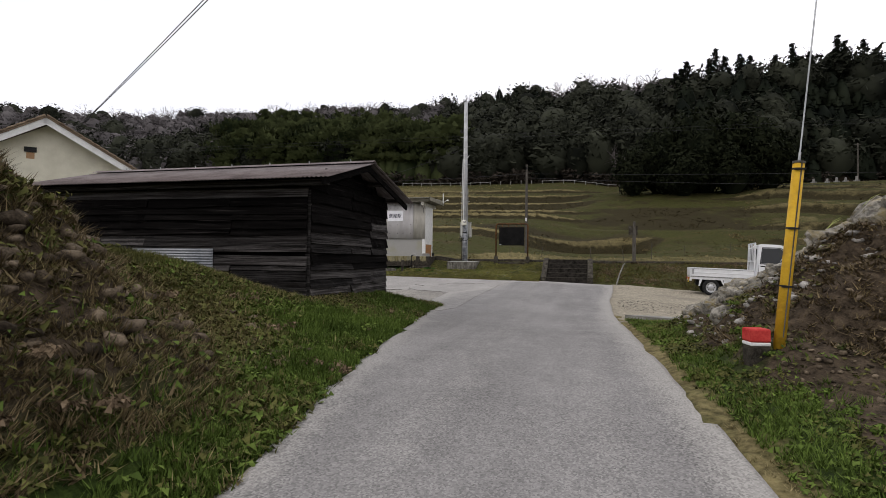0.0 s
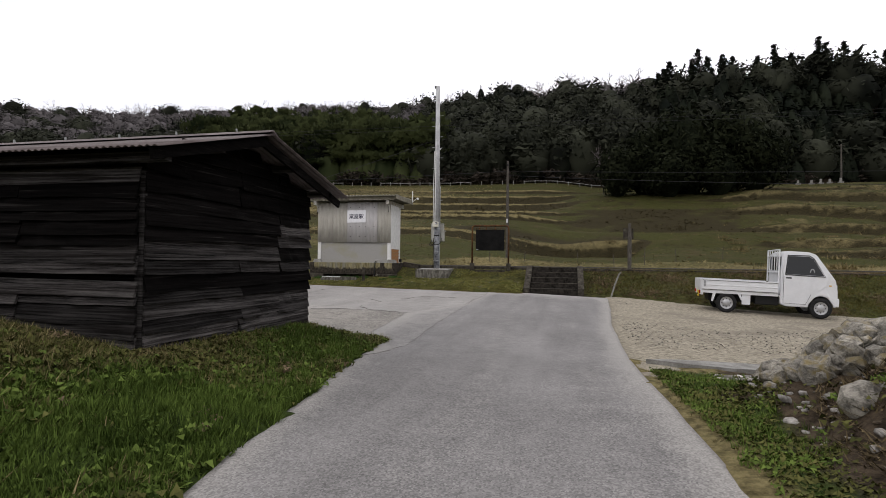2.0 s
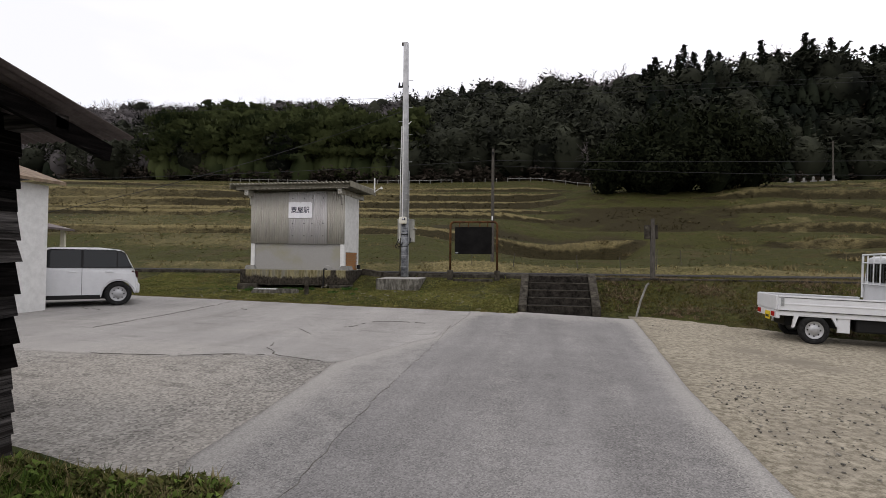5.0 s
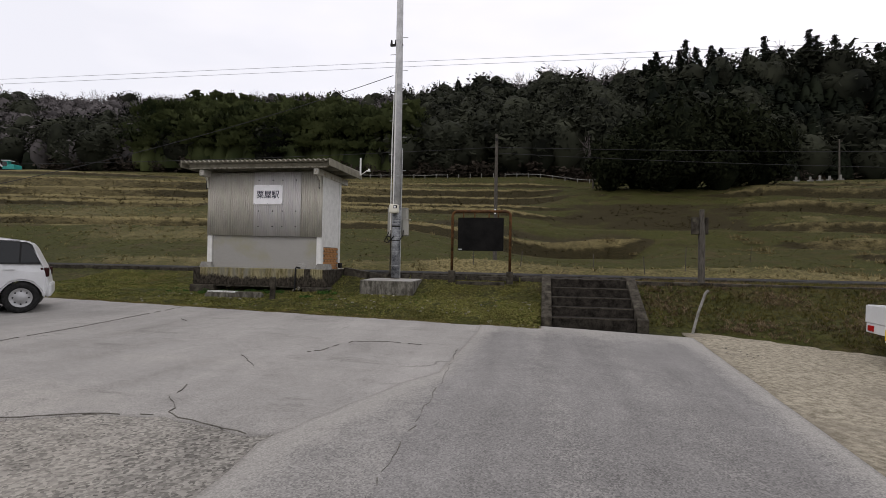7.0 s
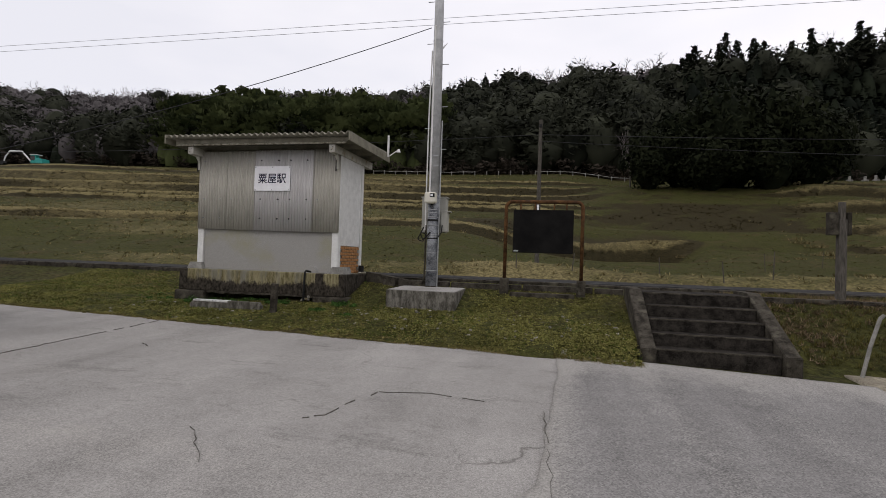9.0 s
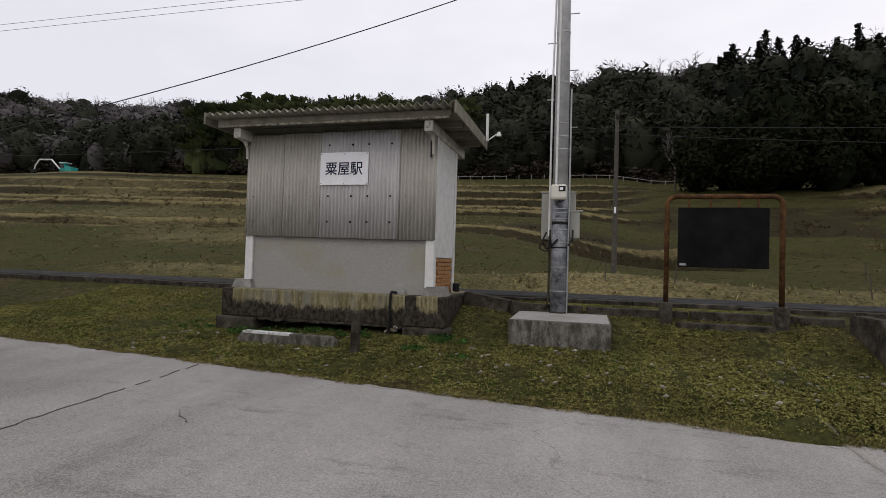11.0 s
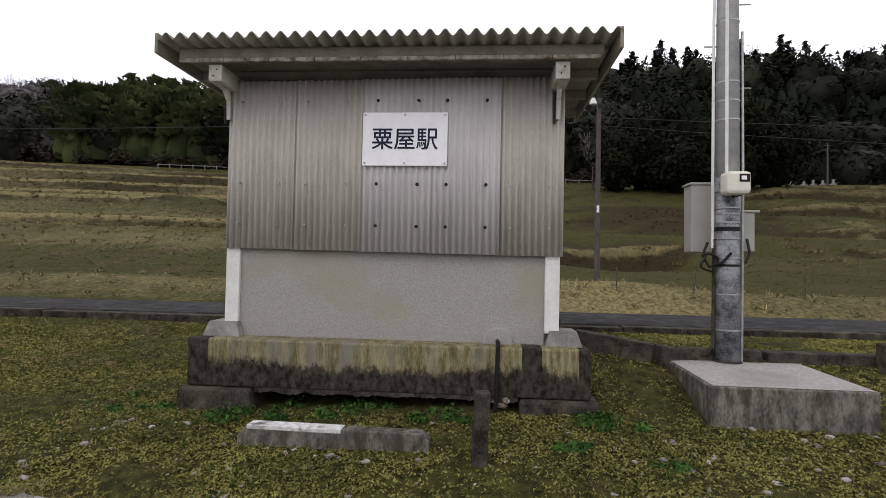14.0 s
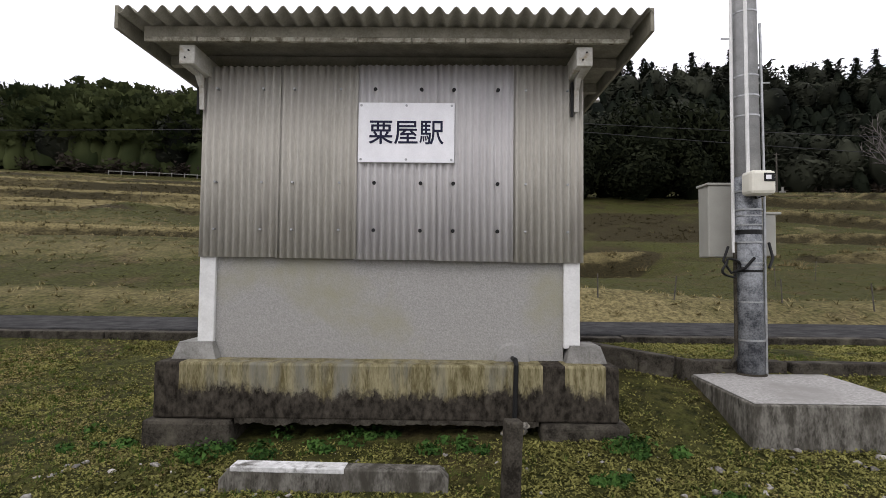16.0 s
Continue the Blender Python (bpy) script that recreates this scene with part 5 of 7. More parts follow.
# ------------------------------------------------------------------ house behind the shed
def build_house():
    Hs = thing("house", pose(-15.6, 12.2, float(ground_z(-15.6, 12.2)), 0, 0, 46), "cream rendered house with a brown tiled gable roof", "house")
    z0 = float(ground_z(-15.6, 12.2))
    pk, ev, hw = 5.55 - z0, 4.15 - z0, 2.35
    part("wall", prism([(-hw + 0.25, -0.2), (-hw + 0.25, ev + 0.1), (0, pk - 0.1), (hw - 0.25, ev + 0.1), (hw - 0.25, -0.2)], 0, 8), M_CREAM, Hs)
    part("gable_vent", made_box((-0.55, -0.03, pk - 0.95), (-0.25, 0.01, pk - 0.8)), M_BLACK, Hs, "small dark gable vent")
    part("vent_stain", made_box((-0.5, -0.004, pk - 1.15), (-0.3, 0.002, pk - 0.96)), M_STAIN, Hs, "rust stain under the vent")
    for s in (-1, 1):
        sl = math.degrees(math.atan2(pk - ev, hw))
        L = math.hypot(pk - ev, hw) + 0.25
        m = pose(0, 0, pk + 0.08, 0, s * sl, 0)
        part("verge_board", box(bmesh.new(), (0 if s > 0 else -L, -0.42, -0.2), (L if s > 0 else 0, -0.38, -0.02), 0.004, m), M_WHITE, Hs)
        part("roof", box(bmesh.new(), (0 if s > 0 else -L, -0.45, -0.02), (L if s > 0 else 0, 8.4, 0.03), 0.004, m), M_TILE, Hs)
        part("soffit", box(bmesh.new(), (0 if s > 0 else -L, -0.37, -0.1), (L if s > 0 else 0, -0.01, -0.03), 0, m), M_WHITE, Hs)
        tile = made_box((-0.13, -0.1, 0), (0.13, 0.1, 0.05), 0.012)
        first = part("roof_tile", tile, M_TILE, Hs)
        first.matrix_basis = m @ pose(s * 0.12, -0.38, 0.03)
        for i in range(1, 11):
            piece("roof_tile", first.data, m @ pose(s * (0.12 + 0.26 * i), -0.38, 0.03, 0, -4 * s, 0), Hs)
    an = thing("outbuilding", pose(-13.4, 16.0, float(ground_z(-13.4, 16.0))), "small white outbuilding with a dark sloping roof", "outbuilding")
    za = float(ground_z(-13.4, 16.0))
    part("wall", made_box((-2.0, 0, -0.2), (0.6, 3, 3.75 - za)), M_WHITE, an)
    part("roof", prism([(-3.2, 3.7 - za), (-1.2, 4.55 - za), (0.9, 3.85 - za), (0.9, 3.78 - za), (-1.2, 4.45 - za), (-3.2, 3.6 - za)], -0.3, 3.2), M_TILE, an)


def build_lean_to():
    z = float(ground_z(-18.2, 23.6))
    L = thing("lean_to", pose(-19.5, 23.4, z - 0.4, 0, 0, 20), "small open lean-to with a shallow metal roof", "shelter")
    part("roof", prism([(-2.5, 2.55), (0, 2.95), (1.6, 2.55), (1.6, 2.48), (0, 2.86), (-2.5, 2.45)], -1.5, 1.5), M_RUSTROOF, L)
    for x in (-1.2, 1.3):
        for y in (-1.3, 1.3):
            part("post", made_box((x - 0.07, y - 0.07, -0.1), (x + 0.07, y + 0.07, 2.62)), M_CREAM, L)


build_lean_to()
M_STAIN = plain("rust_stained_render", (0.36, 0.22, 0.12), 0.9)
build_house()


# ------------------------------------------------------------------ vehicles
def wheel(parent, x, y, r, w, side, spokes=False):
    """A wheel with its axle along y; side is the outward direction."""
    bm = bmesh.new()
    n = 28
    prof = [(r * 0.62, -w / 2), (r * 0.9, -w / 2), (r, -w / 2 + 0.025), (r, w / 2 - 0.025), (r * 0.9, w / 2), (r * 0.62, w / 2)]
    rings = [[bm.verts.new((x + a * math.cos(2 * math.pi * i / n), y + b, r + a * math.sin(2 * math.pi * i / n))) for i in range(n)] for a, b in prof]
    for A, B in zip(rings, rings[1:] + rings[:1]):
        for i in range(n):
            bm.faces.new((A[i], A[(i + 1) % n], B[(i + 1) % n], B[i]))
    bmesh.ops.recalc_face_normals(bm, faces=bm.faces)
    ty = part("wheel", bm, M_TYRE, parent, "", True)
    bm = bmesh.new()
    prof = [(r * 0.63, w / 2 - 0.01), (r * 0.60, w / 2 - 0.005), (r * 0.52, w / 2 - 0.04), (r * 0.32, w / 2 - 0.03), (r * 0.26, w / 2 - 0.008), (0.02, w / 2 - 0.004)]
    rings = [[bm.verts.new((x + a * math.cos(2 * math.pi * i / n), y + side * b, r + a * math.sin(2 * math.pi * i / n))) for i in range(n)] for a, b in prof]
    for A, B in zip(rings, rings[1:]):
        for i in range(n):
            bm.faces.new((A[i], A[(i + 1) % n], B[(i + 1) % n], B[i]))
    bm.faces.new(rings[-1])
    bmesh.ops.recalc_face_normals(bm, faces=bm.faces)
    part("rim", bm, M_RIM, ty, "", True)
    for i in range(8):
        a = 2 * math.pi * i / 8
        c = Vector((x + r * 0.42 * math.cos(a), y + side * (w / 2 - 0.034), r + r * 0.42 * math.sin(a)))
        part("rim_hole", made_tube(c, c + Vector((0, side * 0.004, 0)), r * 0.055, n=8), M_BLACK, ty)


def build_truck():
    m = pose(4.52, 20.93, 0.385, 0, 1.9, -6.0) @ Matrix.Diagonal((1, 1, 1.06, 1))
    T = thing("mini_truck", m, "white flatbed mini truck parked on the gravel yard", "truck")
    w = 0.735
    # local x runs forward from the rear axle, y across, z up
    for x in (0.0, 2.35):
        for s in (-1, 1):
            wheel(T, x, s * 0.655, 0.272, 0.15, s)
    part("chassis", made_box((-0.45, -0.38, 0.30), (2.6, 0.38, 0.52), 0.02), M_BLACK, T)
    part("fuel_tank", made_box((0.75, -0.62, 0.27), (1.35, -0.4, 0.52), 0.03), M_BLACK, T)
    part("battery_plate", made_box((0.40, -0.70, 0.25), (0.62, -0.66, 0.56), 0.01), M_CARPAINT, T)
    part("strut_panel", prism([(1.30, 0.56), (1.46, 0.56), (1.62, 0.30), (1.55, 0.30)], -0.70, -0.66), M_CARPAINT, T)
    part("rear_axle", made_tube((0, -0.6, 0.27), (0, 0.6, 0.27), 0.06), M_BLACK, T)
    # load bed
    part("bed_floor", made_box((-0.66, -w, 0.60), (1.30, w, 0.66), 0.01), M_CARPAINT, T)
    part("bed_mat", made_box((-0.64, -w + 0.03, 0.661), (1.28, w - 0.03, 0.672)), M_BLACK, T, "dark rubber mat on the bed")
    for s in (-1, 1):
        sg = part("side_gate", made_box((-0.66, s * w - 0.02, 0.62), (1.30, s * w + 0.02, 0.90), 0.01), M_CARPAINT, T)
        part("gate_rail", made_box((-0.66, s * w - 0.028, 0.875), (1.30, s * w + 0.028, 0.905), 0.006), M_CARPAINT, sg)
        part("gate_rib", made_box((-0.64, s * w - 0.03, 0.735), (1.28, s * w + 0.03, 0.765), 0.006), M_CARPAINT, sg)
        part("gate_latch", made_box((-0.62, s * w - 0.04, 0.70), (-0.56, s * w + 0.04, 0.86), 0.006), M_STEEL, sg)
        part("bed_skirt", made_box((-0.66, s * (w - 0.03) - 0.02, 0.52), (1.30, s * (w - 0.03) + 0.02, 0.62), 0.006), M_CARPAINT, T)
        arch = [(-0.36, 0.30), (-0.40, 0.30), (-0.36, 0.58), (0.34, 0.58), (0.42, 0.36), (0.38, 0.36), (0.28, 0.545), (-0.28, 0.545)]
        part("mudguard", prism(arch, s * 0.70 - 0.03, s * 0.70 + 0.03), M_CARPAINT, T)
    tg = part("tailgate", made_box((-0.70, -w, 0.62), (-0.665, w, 0.90), 0.008), M_CARPAINT, T)
    part("tail_beam", made_box((-0.69, -w + 0.02, 0.46), (-0.62, w - 0.02, 0.615), 0.01), M_CARPAINT, T)
    for s in (-1, 1):
        part("tail_lamp", made_box((-0.715, s * 0.52 - 0.09, 0.49), (-0.69, s * 0.52 + 0.09, 0.58), 0.006), M_LAMPRED, T)
    part("number_plate", made_box((-0.705, -0.30, 0.40), (-0.692, 0.03, 0.565), 0.003), M_PLATE, T, "yellow plate with dark bars")
    part("plate_bar", made_box((-0.709, -0.25, 0.44), (-0.704, -0.02, 0.49)), M_BLACK, T)
    # cab
    side = [(1.36, 0.34), (1.36, 1.02), (1.40, 1.70), (1.52, 1.755), (2.05, 1.74), (2.22, 1.68), (2.58, 1.16), (2.68, 1.02), (2.73, 0.75), (2.74, 0.36), (2.66, 0.30), (2.62, 0.40), (2.5, 0.56), (2.35, 0.60), (2.20, 0.56), (2.06, 0.38), (2.03, 0.28), (1.5, 0.28)]
    cab = prism(side, -w, w)
    for v in cab.verts:
        if v.co.z > 1.1:
            v.co.y *= 1 - 0.10 * (v.co.z - 1.1) / 0.65
    bmesh.ops.bevel(cab, geom=[e for e in cab.edges if len(e.link_faces) == 2 and e.calc_face_angle(0) > 0.5], offset=0.02, segments=2, affect='EDGES')
    cb = part("cab", cab, M_CARPAINT, T)

    def side_y(z, s):
        return s * w * (1 - 0.10 * max(0, z - 1.1) / 0.65)

    def side_panel(outline, s, proud, mat, name, parent, label=""):
        bm = bmesh.new()
        a = [bm.verts.new((x, side_y(z, s) + s * proud, z)) for x, z in outline]
        b = [bm.verts.new((x, side_y(z, s) - s * 0.02, z)) for x, z in outline]
        n = len(outline)
        for i in range(n):
            bm.faces.new((a[i], a[(i + 1) % n], b[(i + 1) % n], b[i]))
        bm.faces.new(a)
        bm.faces.new(b[::-1])
        bmesh.ops.recalc_face_normals(bm, faces=bm.faces)
        return part(name, bm, mat, parent, label)

    for s in (-1, 1):
        d = side_panel([(1.42, 0.34), (1.42, 1.08), (1.48, 1.68), (2.06, 1.68), (2.18, 1.62), (2.50, 1.12), (2.46, 0.85), (2.12, 0.62), (1.98, 0.34)], s, 0.006, M_CARPAINT, "door", cb)
        side_panel([(1.49, 1.14), (1.54, 1.62), (2.04, 1.62), (2.14, 1.56), (2.40, 1.12)], s, 0.010, M_GLASS, "side_window", cb, "dark side window")
        part("door_handle", made_box((1.48, side_y(1.0, s) - 0.014, 1.02), (1.62, side_y(1.0, s) + 0.014, 1.055), 0.005), M_BLACK, cb)
        part("window_rim", path_tube([(1.47, side_y(1.12, s) + s * 0.008, 1.12), (1.53, side_y(1.64, s) + s * 0.008, 1.64), (2.05, side_y(1.64, s) + s * 0.008, 1.64), (2.15, side_y(1.58, s) + s * 0.008, 1.58), (2.43, side_y(1.1, s) + s * 0.008, 1.1), (1.47, side_y(1.12, s) + s * 0.008, 1.12)], 0.014, 6), M_BLACK, cb)
        part("headlight", made_box((2.66, s * 0.55 - 0.12, 0.70), (2.745, s * 0.55 + 0.12, 0.90), 0.02), M_STEEL, T)
        part("indicator", made_box((2.52, s * (w + 0.006) - 0.006, 0.86), (2.58, s * (w + 0.006) + 0.006, 0.89), 0.003), M_YELLOW, T)
    part("steering_wheel", path_tube([(2.12 + 0.05 * math.cos(a), -w * 0.985 + 0.0, 1.2 + 0.09 * math.sin(a)) for a in np.linspace(0, math.pi, 8)], 0.014, 6), M_RIM, T)
    for a, b in ((-0.56, -0.2), (-0.17, 0.17), (0.2, 0.56)):
        part("rear_window", made_box((1.345, a, 1.24), (1.40, b, 1.60), 0.01), M_GLASS, cb, "dark rear cab pane")
    part("door_seam", path_tube([(1.43, -w - 0.008, 1.08), (1.425, -w - 0.008, 0.36), (1.97, -w - 0.008, 0.355), (2.10, -w - 0.008, 0.63)], 0.005, 5), M_BLACK, cb)
    # proud black strip stands in for the shadow line below the gate
    part("bed_shadow_strip", made_box((-0.655, -w - 0.022, 0.612), (1.295, -w + 0.015, 0.622)), M_BLACK, T, "black strip drawn as the shadow under the side gate")
    part("rail_seam", made_box((-0.655, -w - 0.0295, 0.868), (1.295, -w + 0.015, 0.874)), M_BLACK, T)
    ws = bmesh.new()
    q = [ws.verts.new(p) for p in ((2.26, -0.60, 1.64), (2.57, -0.66, 1.19), (2.57, 0.66, 1.19), (2.26, 0.60, 1.64), (2.24, -0.60, 1.62), (2.55, -0.66, 1.17), (2.55, 0.66, 1.17), (2.24, 0.60, 1.62))]
    for f in ((0, 1, 2, 3), (7, 6, 5, 4), (0, 4, 5, 1), (1, 5, 6, 2), (2, 6, 7, 3), (3, 7, 4, 0)):
        ws.faces.new([q[i] for i in f])
    part("windscreen", ws, M_GLASS, cb)
    part("front_bumper", made_box((2.70, -0.72, 0.33), (2.78, 0.72, 0.55), 0.02), M_CARPAINT, T)
    # rear window with guard frame
    part("rear_window", made_box((1.345, -0.42, 1.22), (1.372, 0.42, 1.58), 0.01), M_GLASS, cb)
    gd = part("guard_frame", path_tube([(1.32, -0.66, 0.9), (1.32, -0.66, 1.78), (1.32, 0.66, 1.78), (1.32, 0.66, 0.9)], 0.022, 8), M_CARPAINT, T, "white tubular guard frame")
    for y in (-0.42, -0.15, 0.15, 0.42):
        part("guard_bar", made_tube((1.32, y, 1.16), (1.32, y, 1.78), 0.014, n=8), M_CARPAINT, gd)
    for z in (1.18, 1.62):
        part("guard_rail", made_tube((1.32, -0.66, z), (1.32, 0.66, z), 0.014, n=8), M_CARPAINT, gd)


build_truck()


M_LAMPDARK = plain("smoked_lamp_lens", (0.03, 0.008, 0.008), 0.2)


def build_car():
    # local x runs forward; the car points away from the shed along the paving
    C = thing("hatchback_car", pose(-12.61, 20.99, 0.75, 0, 0, 224), "white compact hatchback parked on the concrete paving", "car")
    w = 0.84
    for x in (0.0, 2.37):
        for s in (-1, 1):
            wheel(C, x, s * 0.745, 0.315, 0.19, s)
    side = [(-0.40, 0.33), (-0.46, 0.55), (-0.42, 0.84), (-0.34, 1.0), (-0.16, 1.40), (-0.06, 1.48), (0.4, 1.535), (1.4, 1.53), (1.7, 1.48), (2.35, 1.02), (2.9, 0.90), (3.08, 0.72), (3.1, 0.32), (2.95, 0.20), (2.76, 0.22), (2.70, 0.45), (2.55, 0.62), (2.37, 0.67), (2.19, 0.62), (2.04, 0.45), (1.98, 0.2), (0.39, 0.2), (0.33, 0.45), (0.18, 0.62), (0.0, 0.67), (-0.18, 0.62), (-0.33, 0.45), (-0.36, 0.31)]
    body = prism(side, -w, w)
    for v in body.verts:
        if v.co.z > 0.95:
            v.co.y *= 1 - 0.20 * (v.co.z - 0.95) / 0.6
    bmesh.ops.bevel(body, geom=[e for e in body.edges if len(e.link_faces) == 2 and e.calc_face_angle(0) > 0.4], offset=0.035, segments=3, affect='EDGES')
    B = part("body", body, M_CARPAINT, C, "", False)

    def sy(z, s):
        return s * w * (1 - 0.20 * max(0, z - 0.95) / 0.6)

    def pane(outline, s, name, mat=None, proud=0.008):
        bm = bmesh.new()
        a = [bm.verts.new((x, sy(z, s) + s * proud, z)) for x, z in outline]
        b = [bm.verts.new((x, sy(z, s) - s * 0.03, z)) for x, z in outline]
        n = len(outline)
        for i in range(n):
            bm.faces.new((a[i], a[(i + 1) % n], b[(i + 1) % n], b[i]))
        bm.faces.new(a)
        bm.faces.new(b[::-1])
        bmesh.ops.recalc_face_normals(bm, faces=bm.faces)
        return part(name, bm, mat or M_GLASS, B)

    for s in (-1, 1):
        pane([(-0.28, 1.04), (-0.13, 1.38), (-0.04, 1.42), (0.02, 1.42), (0.02, 1.03)], s, "side_window")
        pane([(0.05, 1.03), (0.05, 1.45), (0.78, 1.46), (0.78, 1.02)], s, "side_window")
        pane([(0.84, 1.02), (0.84, 1.46), (1.50, 1.44), (2.05, 1.02)], s, "side_window")
        pane([(-0.31, 1.0), (-0.15, 1.40), (-0.05, 1.455), (1.52, 1.465), (1.58, 1.43), (2.12, 1.0)], s, "window_band", M_BLACK, 0.005)
        pane([(0.05, 1.462), (0.05, 1.478), (1.5, 1.478), (1.5, 1.462)], s, "roof_rail", M_BLACK, 0.012)
        part("door_handle", made_box((0.12, sy(0.9, s) - 0.02, 0.88), (0.30, sy(0.9, s) + 0.02, 0.915), 0.008), M_CARPAINT, B)
        part("door_handle", made_box((0.92, sy(0.9, s) - 0.02, 0.88), (1.10, sy(0.9, s) + 0.02, 0.915), 0.008), M_CARPAINT, B)
        part("sill", made_box((0.40, s * (w - 0.01) - 0.015, 0.19), (1.97, s * (w - 0.01) + 0.015, 0.30), 0.01), M_BLACK, B)
        part("door_gap", made_box((0.805, sy(0.6, s) - 0.004, 0.30), (0.812, sy(0.6, s) + 0.003, 0.98)), M_BLACK, B)
        part("tail_lamp", made_box((-0.45, s * 0.70 - 0.08, 0.74), (-0.30, s * 0.70 + 0.12, 0.93), 0.02), M_LAMPDARK, C, "smoked tail lamp")
        part("headlight", made_box((2.80, s * 0.62 - 0.14, 0.68), (3.06, s * 0.62 + 0.14, 0.84), 0.04), M_STEEL, C)
    part("rear_bumper", made_box((-0.50, -0.76, 0.32), (-0.38, 0.76, 0.60), 0.05), M_CARPAINT, C)
    part("underbody", made_box((-0.3, -0.6, 0.18), (2.9, 0.6, 0.4), 0.02), M_BLACK, C)


build_car()


def build_excavator():
    x, y = -101.7, 96.7
    E = thing("excavator", pose(x, y, float(ground_z(x, y)), 0, 0, 8), "small green and white excavator standing on the top terrace", "excavator")
    for s in (-0.75, 0.75):
        part("track", prism([(-1.3, 0.1), (-1.5, 0.35), (-1.3, 0.6), (1.3, 0.6), (1.5, 0.35), (1.3, 0.1)], s - 0.22, s + 0.22, 0.02), M_BLACK, E)
    part("house_body", prism([(-0.2, 0.7), (-0.2, 1.3), (0.2, 1.7), (1.6, 1.6), (1.7, 0.7)], -0.9, 0.9, 0.05), M_TEAL, E)
    cb = part("cab", made_box((-0.7, -0.9, 0.7), (0.3, 0.0, 2.3), 0.05), M_TEAL, E)
    part("cab_roof", made_box((-0.85, -1.0, 2.3), (0.7, 0.4, 2.42), 0.03), M_CARPAINT, E)
    part("cab_window", made_box((-0.72, -0.92, 1.3), (0.2, -0.1, 2.15), 0.02), M_GLASS, cb)
    part("boom", path_tube([(-0.6, -0.95, 1.1), (-2.4, -0.95, 2.9), (-5.0, -0.95, 2.9)], 0.15, 6), M_CARPAINT, E)
    part("arm", path_tube([(-4.9, -0.95, 2.95), (-5.8, -0.95, 1.8), (-6.0, -0.95, 1.0)], 0.12, 6), M_CARPAINT, E)
    part("bucket", prism([(-6.5, 0.35), (-6.4, 1.0), (-5.9, 1.05), (-5.7, 0.6), (-6.0, 0.3)], -1.3, -0.6), M_BLACK, E)


M_TEAL = plain("teal_machine_paint", (0.03, 0.30, 0.27), 0.4)
build_excavator()


# ------------------------------------------------------------------ marker posts by the lane
def build_guy_guard():
    b = Vector((1.97, 5.28, float(ground_z(1.97, 5.28)) - 0.1))
    t = Vector((2.17, 5.36, 2.46))
    G = thing("guy_wire_guard", pose(0, 0, 0), "yellow plastic guy-wire guard with black clips", "guard tube")
    part("tube", made_tube(b, t, 0.051, 0.050, 20), M_YELLOW, G, "", True)
    part("cap", made_tube(t, t + (t - b).normalized() * 0.02, 0.055, n=20), M_WOODPOLE, G)
    d = t - b
    for u in (0.36, 0.66, 0.97):
        c = b + d * u
        part("clip", made_tube(c - d * 0.004, c + d * 0.004, 0.054, n=20), M_BLACK, G)
        part("clip_tongue", made_box((c.x - 0.05, c.y - 0.066, c.z - 0.010), (c.x + 0.045, c.y - 0.048, c.z + 0.006)), M_BLACK, G)
    part("slot", made_tube(b + d * 0.1 + Vector((0.01, -0.0505, 0)), t + Vector((0.01, -0.0495, 0)), 0.006, n=6), M_WOODPOLE, G)
    part("wire_grip", made_tube(t, t + d * 0.06, 0.012, n=8), M_STEEL, G)
    part("guy_wire", made_tube(t, t + d * 3.0, 0.007, n=6), M_STEEL, G)
    z = 0.60
    S = thing("boundary_stub", pose(1.78, 5.25, z - 0.14, 0, 0, 12), "short concrete stub post with a red painted top", "post")
    part("shaft", made_box((-0.088, -0.088, -0.2), (0.088, 0.088, 0.31), 0.015), M_CONCRETE_DARK, S)
    part("white_band", made_box((-0.091, -0.091, 0.29), (0.091, 0.091, 0.325), 0.012), M_WHITE, S)
    part("red_top", made_box((-0.091, -0.091, 0.325), (0.091, 0.091, 0.45), 0.018), M_RED, S)


build_guy_guard()


# ------------------------------------------------------------------ wires
def wire(name, pts, r, label):
    w = part(name, path_tube(pts, r, 6), M_WIRE)
    return tagged(w, label, "wire")


def sag(p, q, drop, n=18):
    p, q = Vector(p), Vector(q)
    return [p.lerp(q, i / n) - Vector((0, 0, drop * 4 * (i / n) * (1 - i / n))) for i in range(n + 1)]


wire("overhead_cable", sag((-5.6, 24.95, 6.9), (-25.8, 19.6, 1.9), 0.85, 30), 0.008, "black service cable sloping down from the pole")
for dz in (0.0, 0.22):
    wire("overhead_cable", sag((-70, 27, 8.5 + dz), (-5.4, 27.0, 7.88 + dz * 0.7), 0.1), 0.0045, "thin overhead cable along the platform")
    wire("overhead_cable", sag((-5.4, 27, 7.88 + dz * 0.7), (60, 27.0, 7.7 + dz * 0.7), 0.1), 0.0045, "thin overhead cable along the platform")
for k, dx in enumerate((0.0, -0.5)):
    wire("overhead_cable", sag((-14 + dx, 12 + 0.3 * k, 5.4), (6.0, 2.2, 9.3 + 0.2 * k), 0.15), 0.010, "black service cable running to the house")
wire("overhead_cable", sag((-4.02, 39, 7.9), (60, 42, 8.6), 0.7), 0.012, "thin overhead cable along the track")
wire("overhead_cable", sag((-4.02, 39, 7.6), (60, 42, 7.6), 1.0), 0.012, "thin overhead cable along the track")
wire("overhead_cable", sag((-4.02, 39, 7.9), (-70, 38, 8.2), 0.7), 0.012, "thin overhead cable along the track")


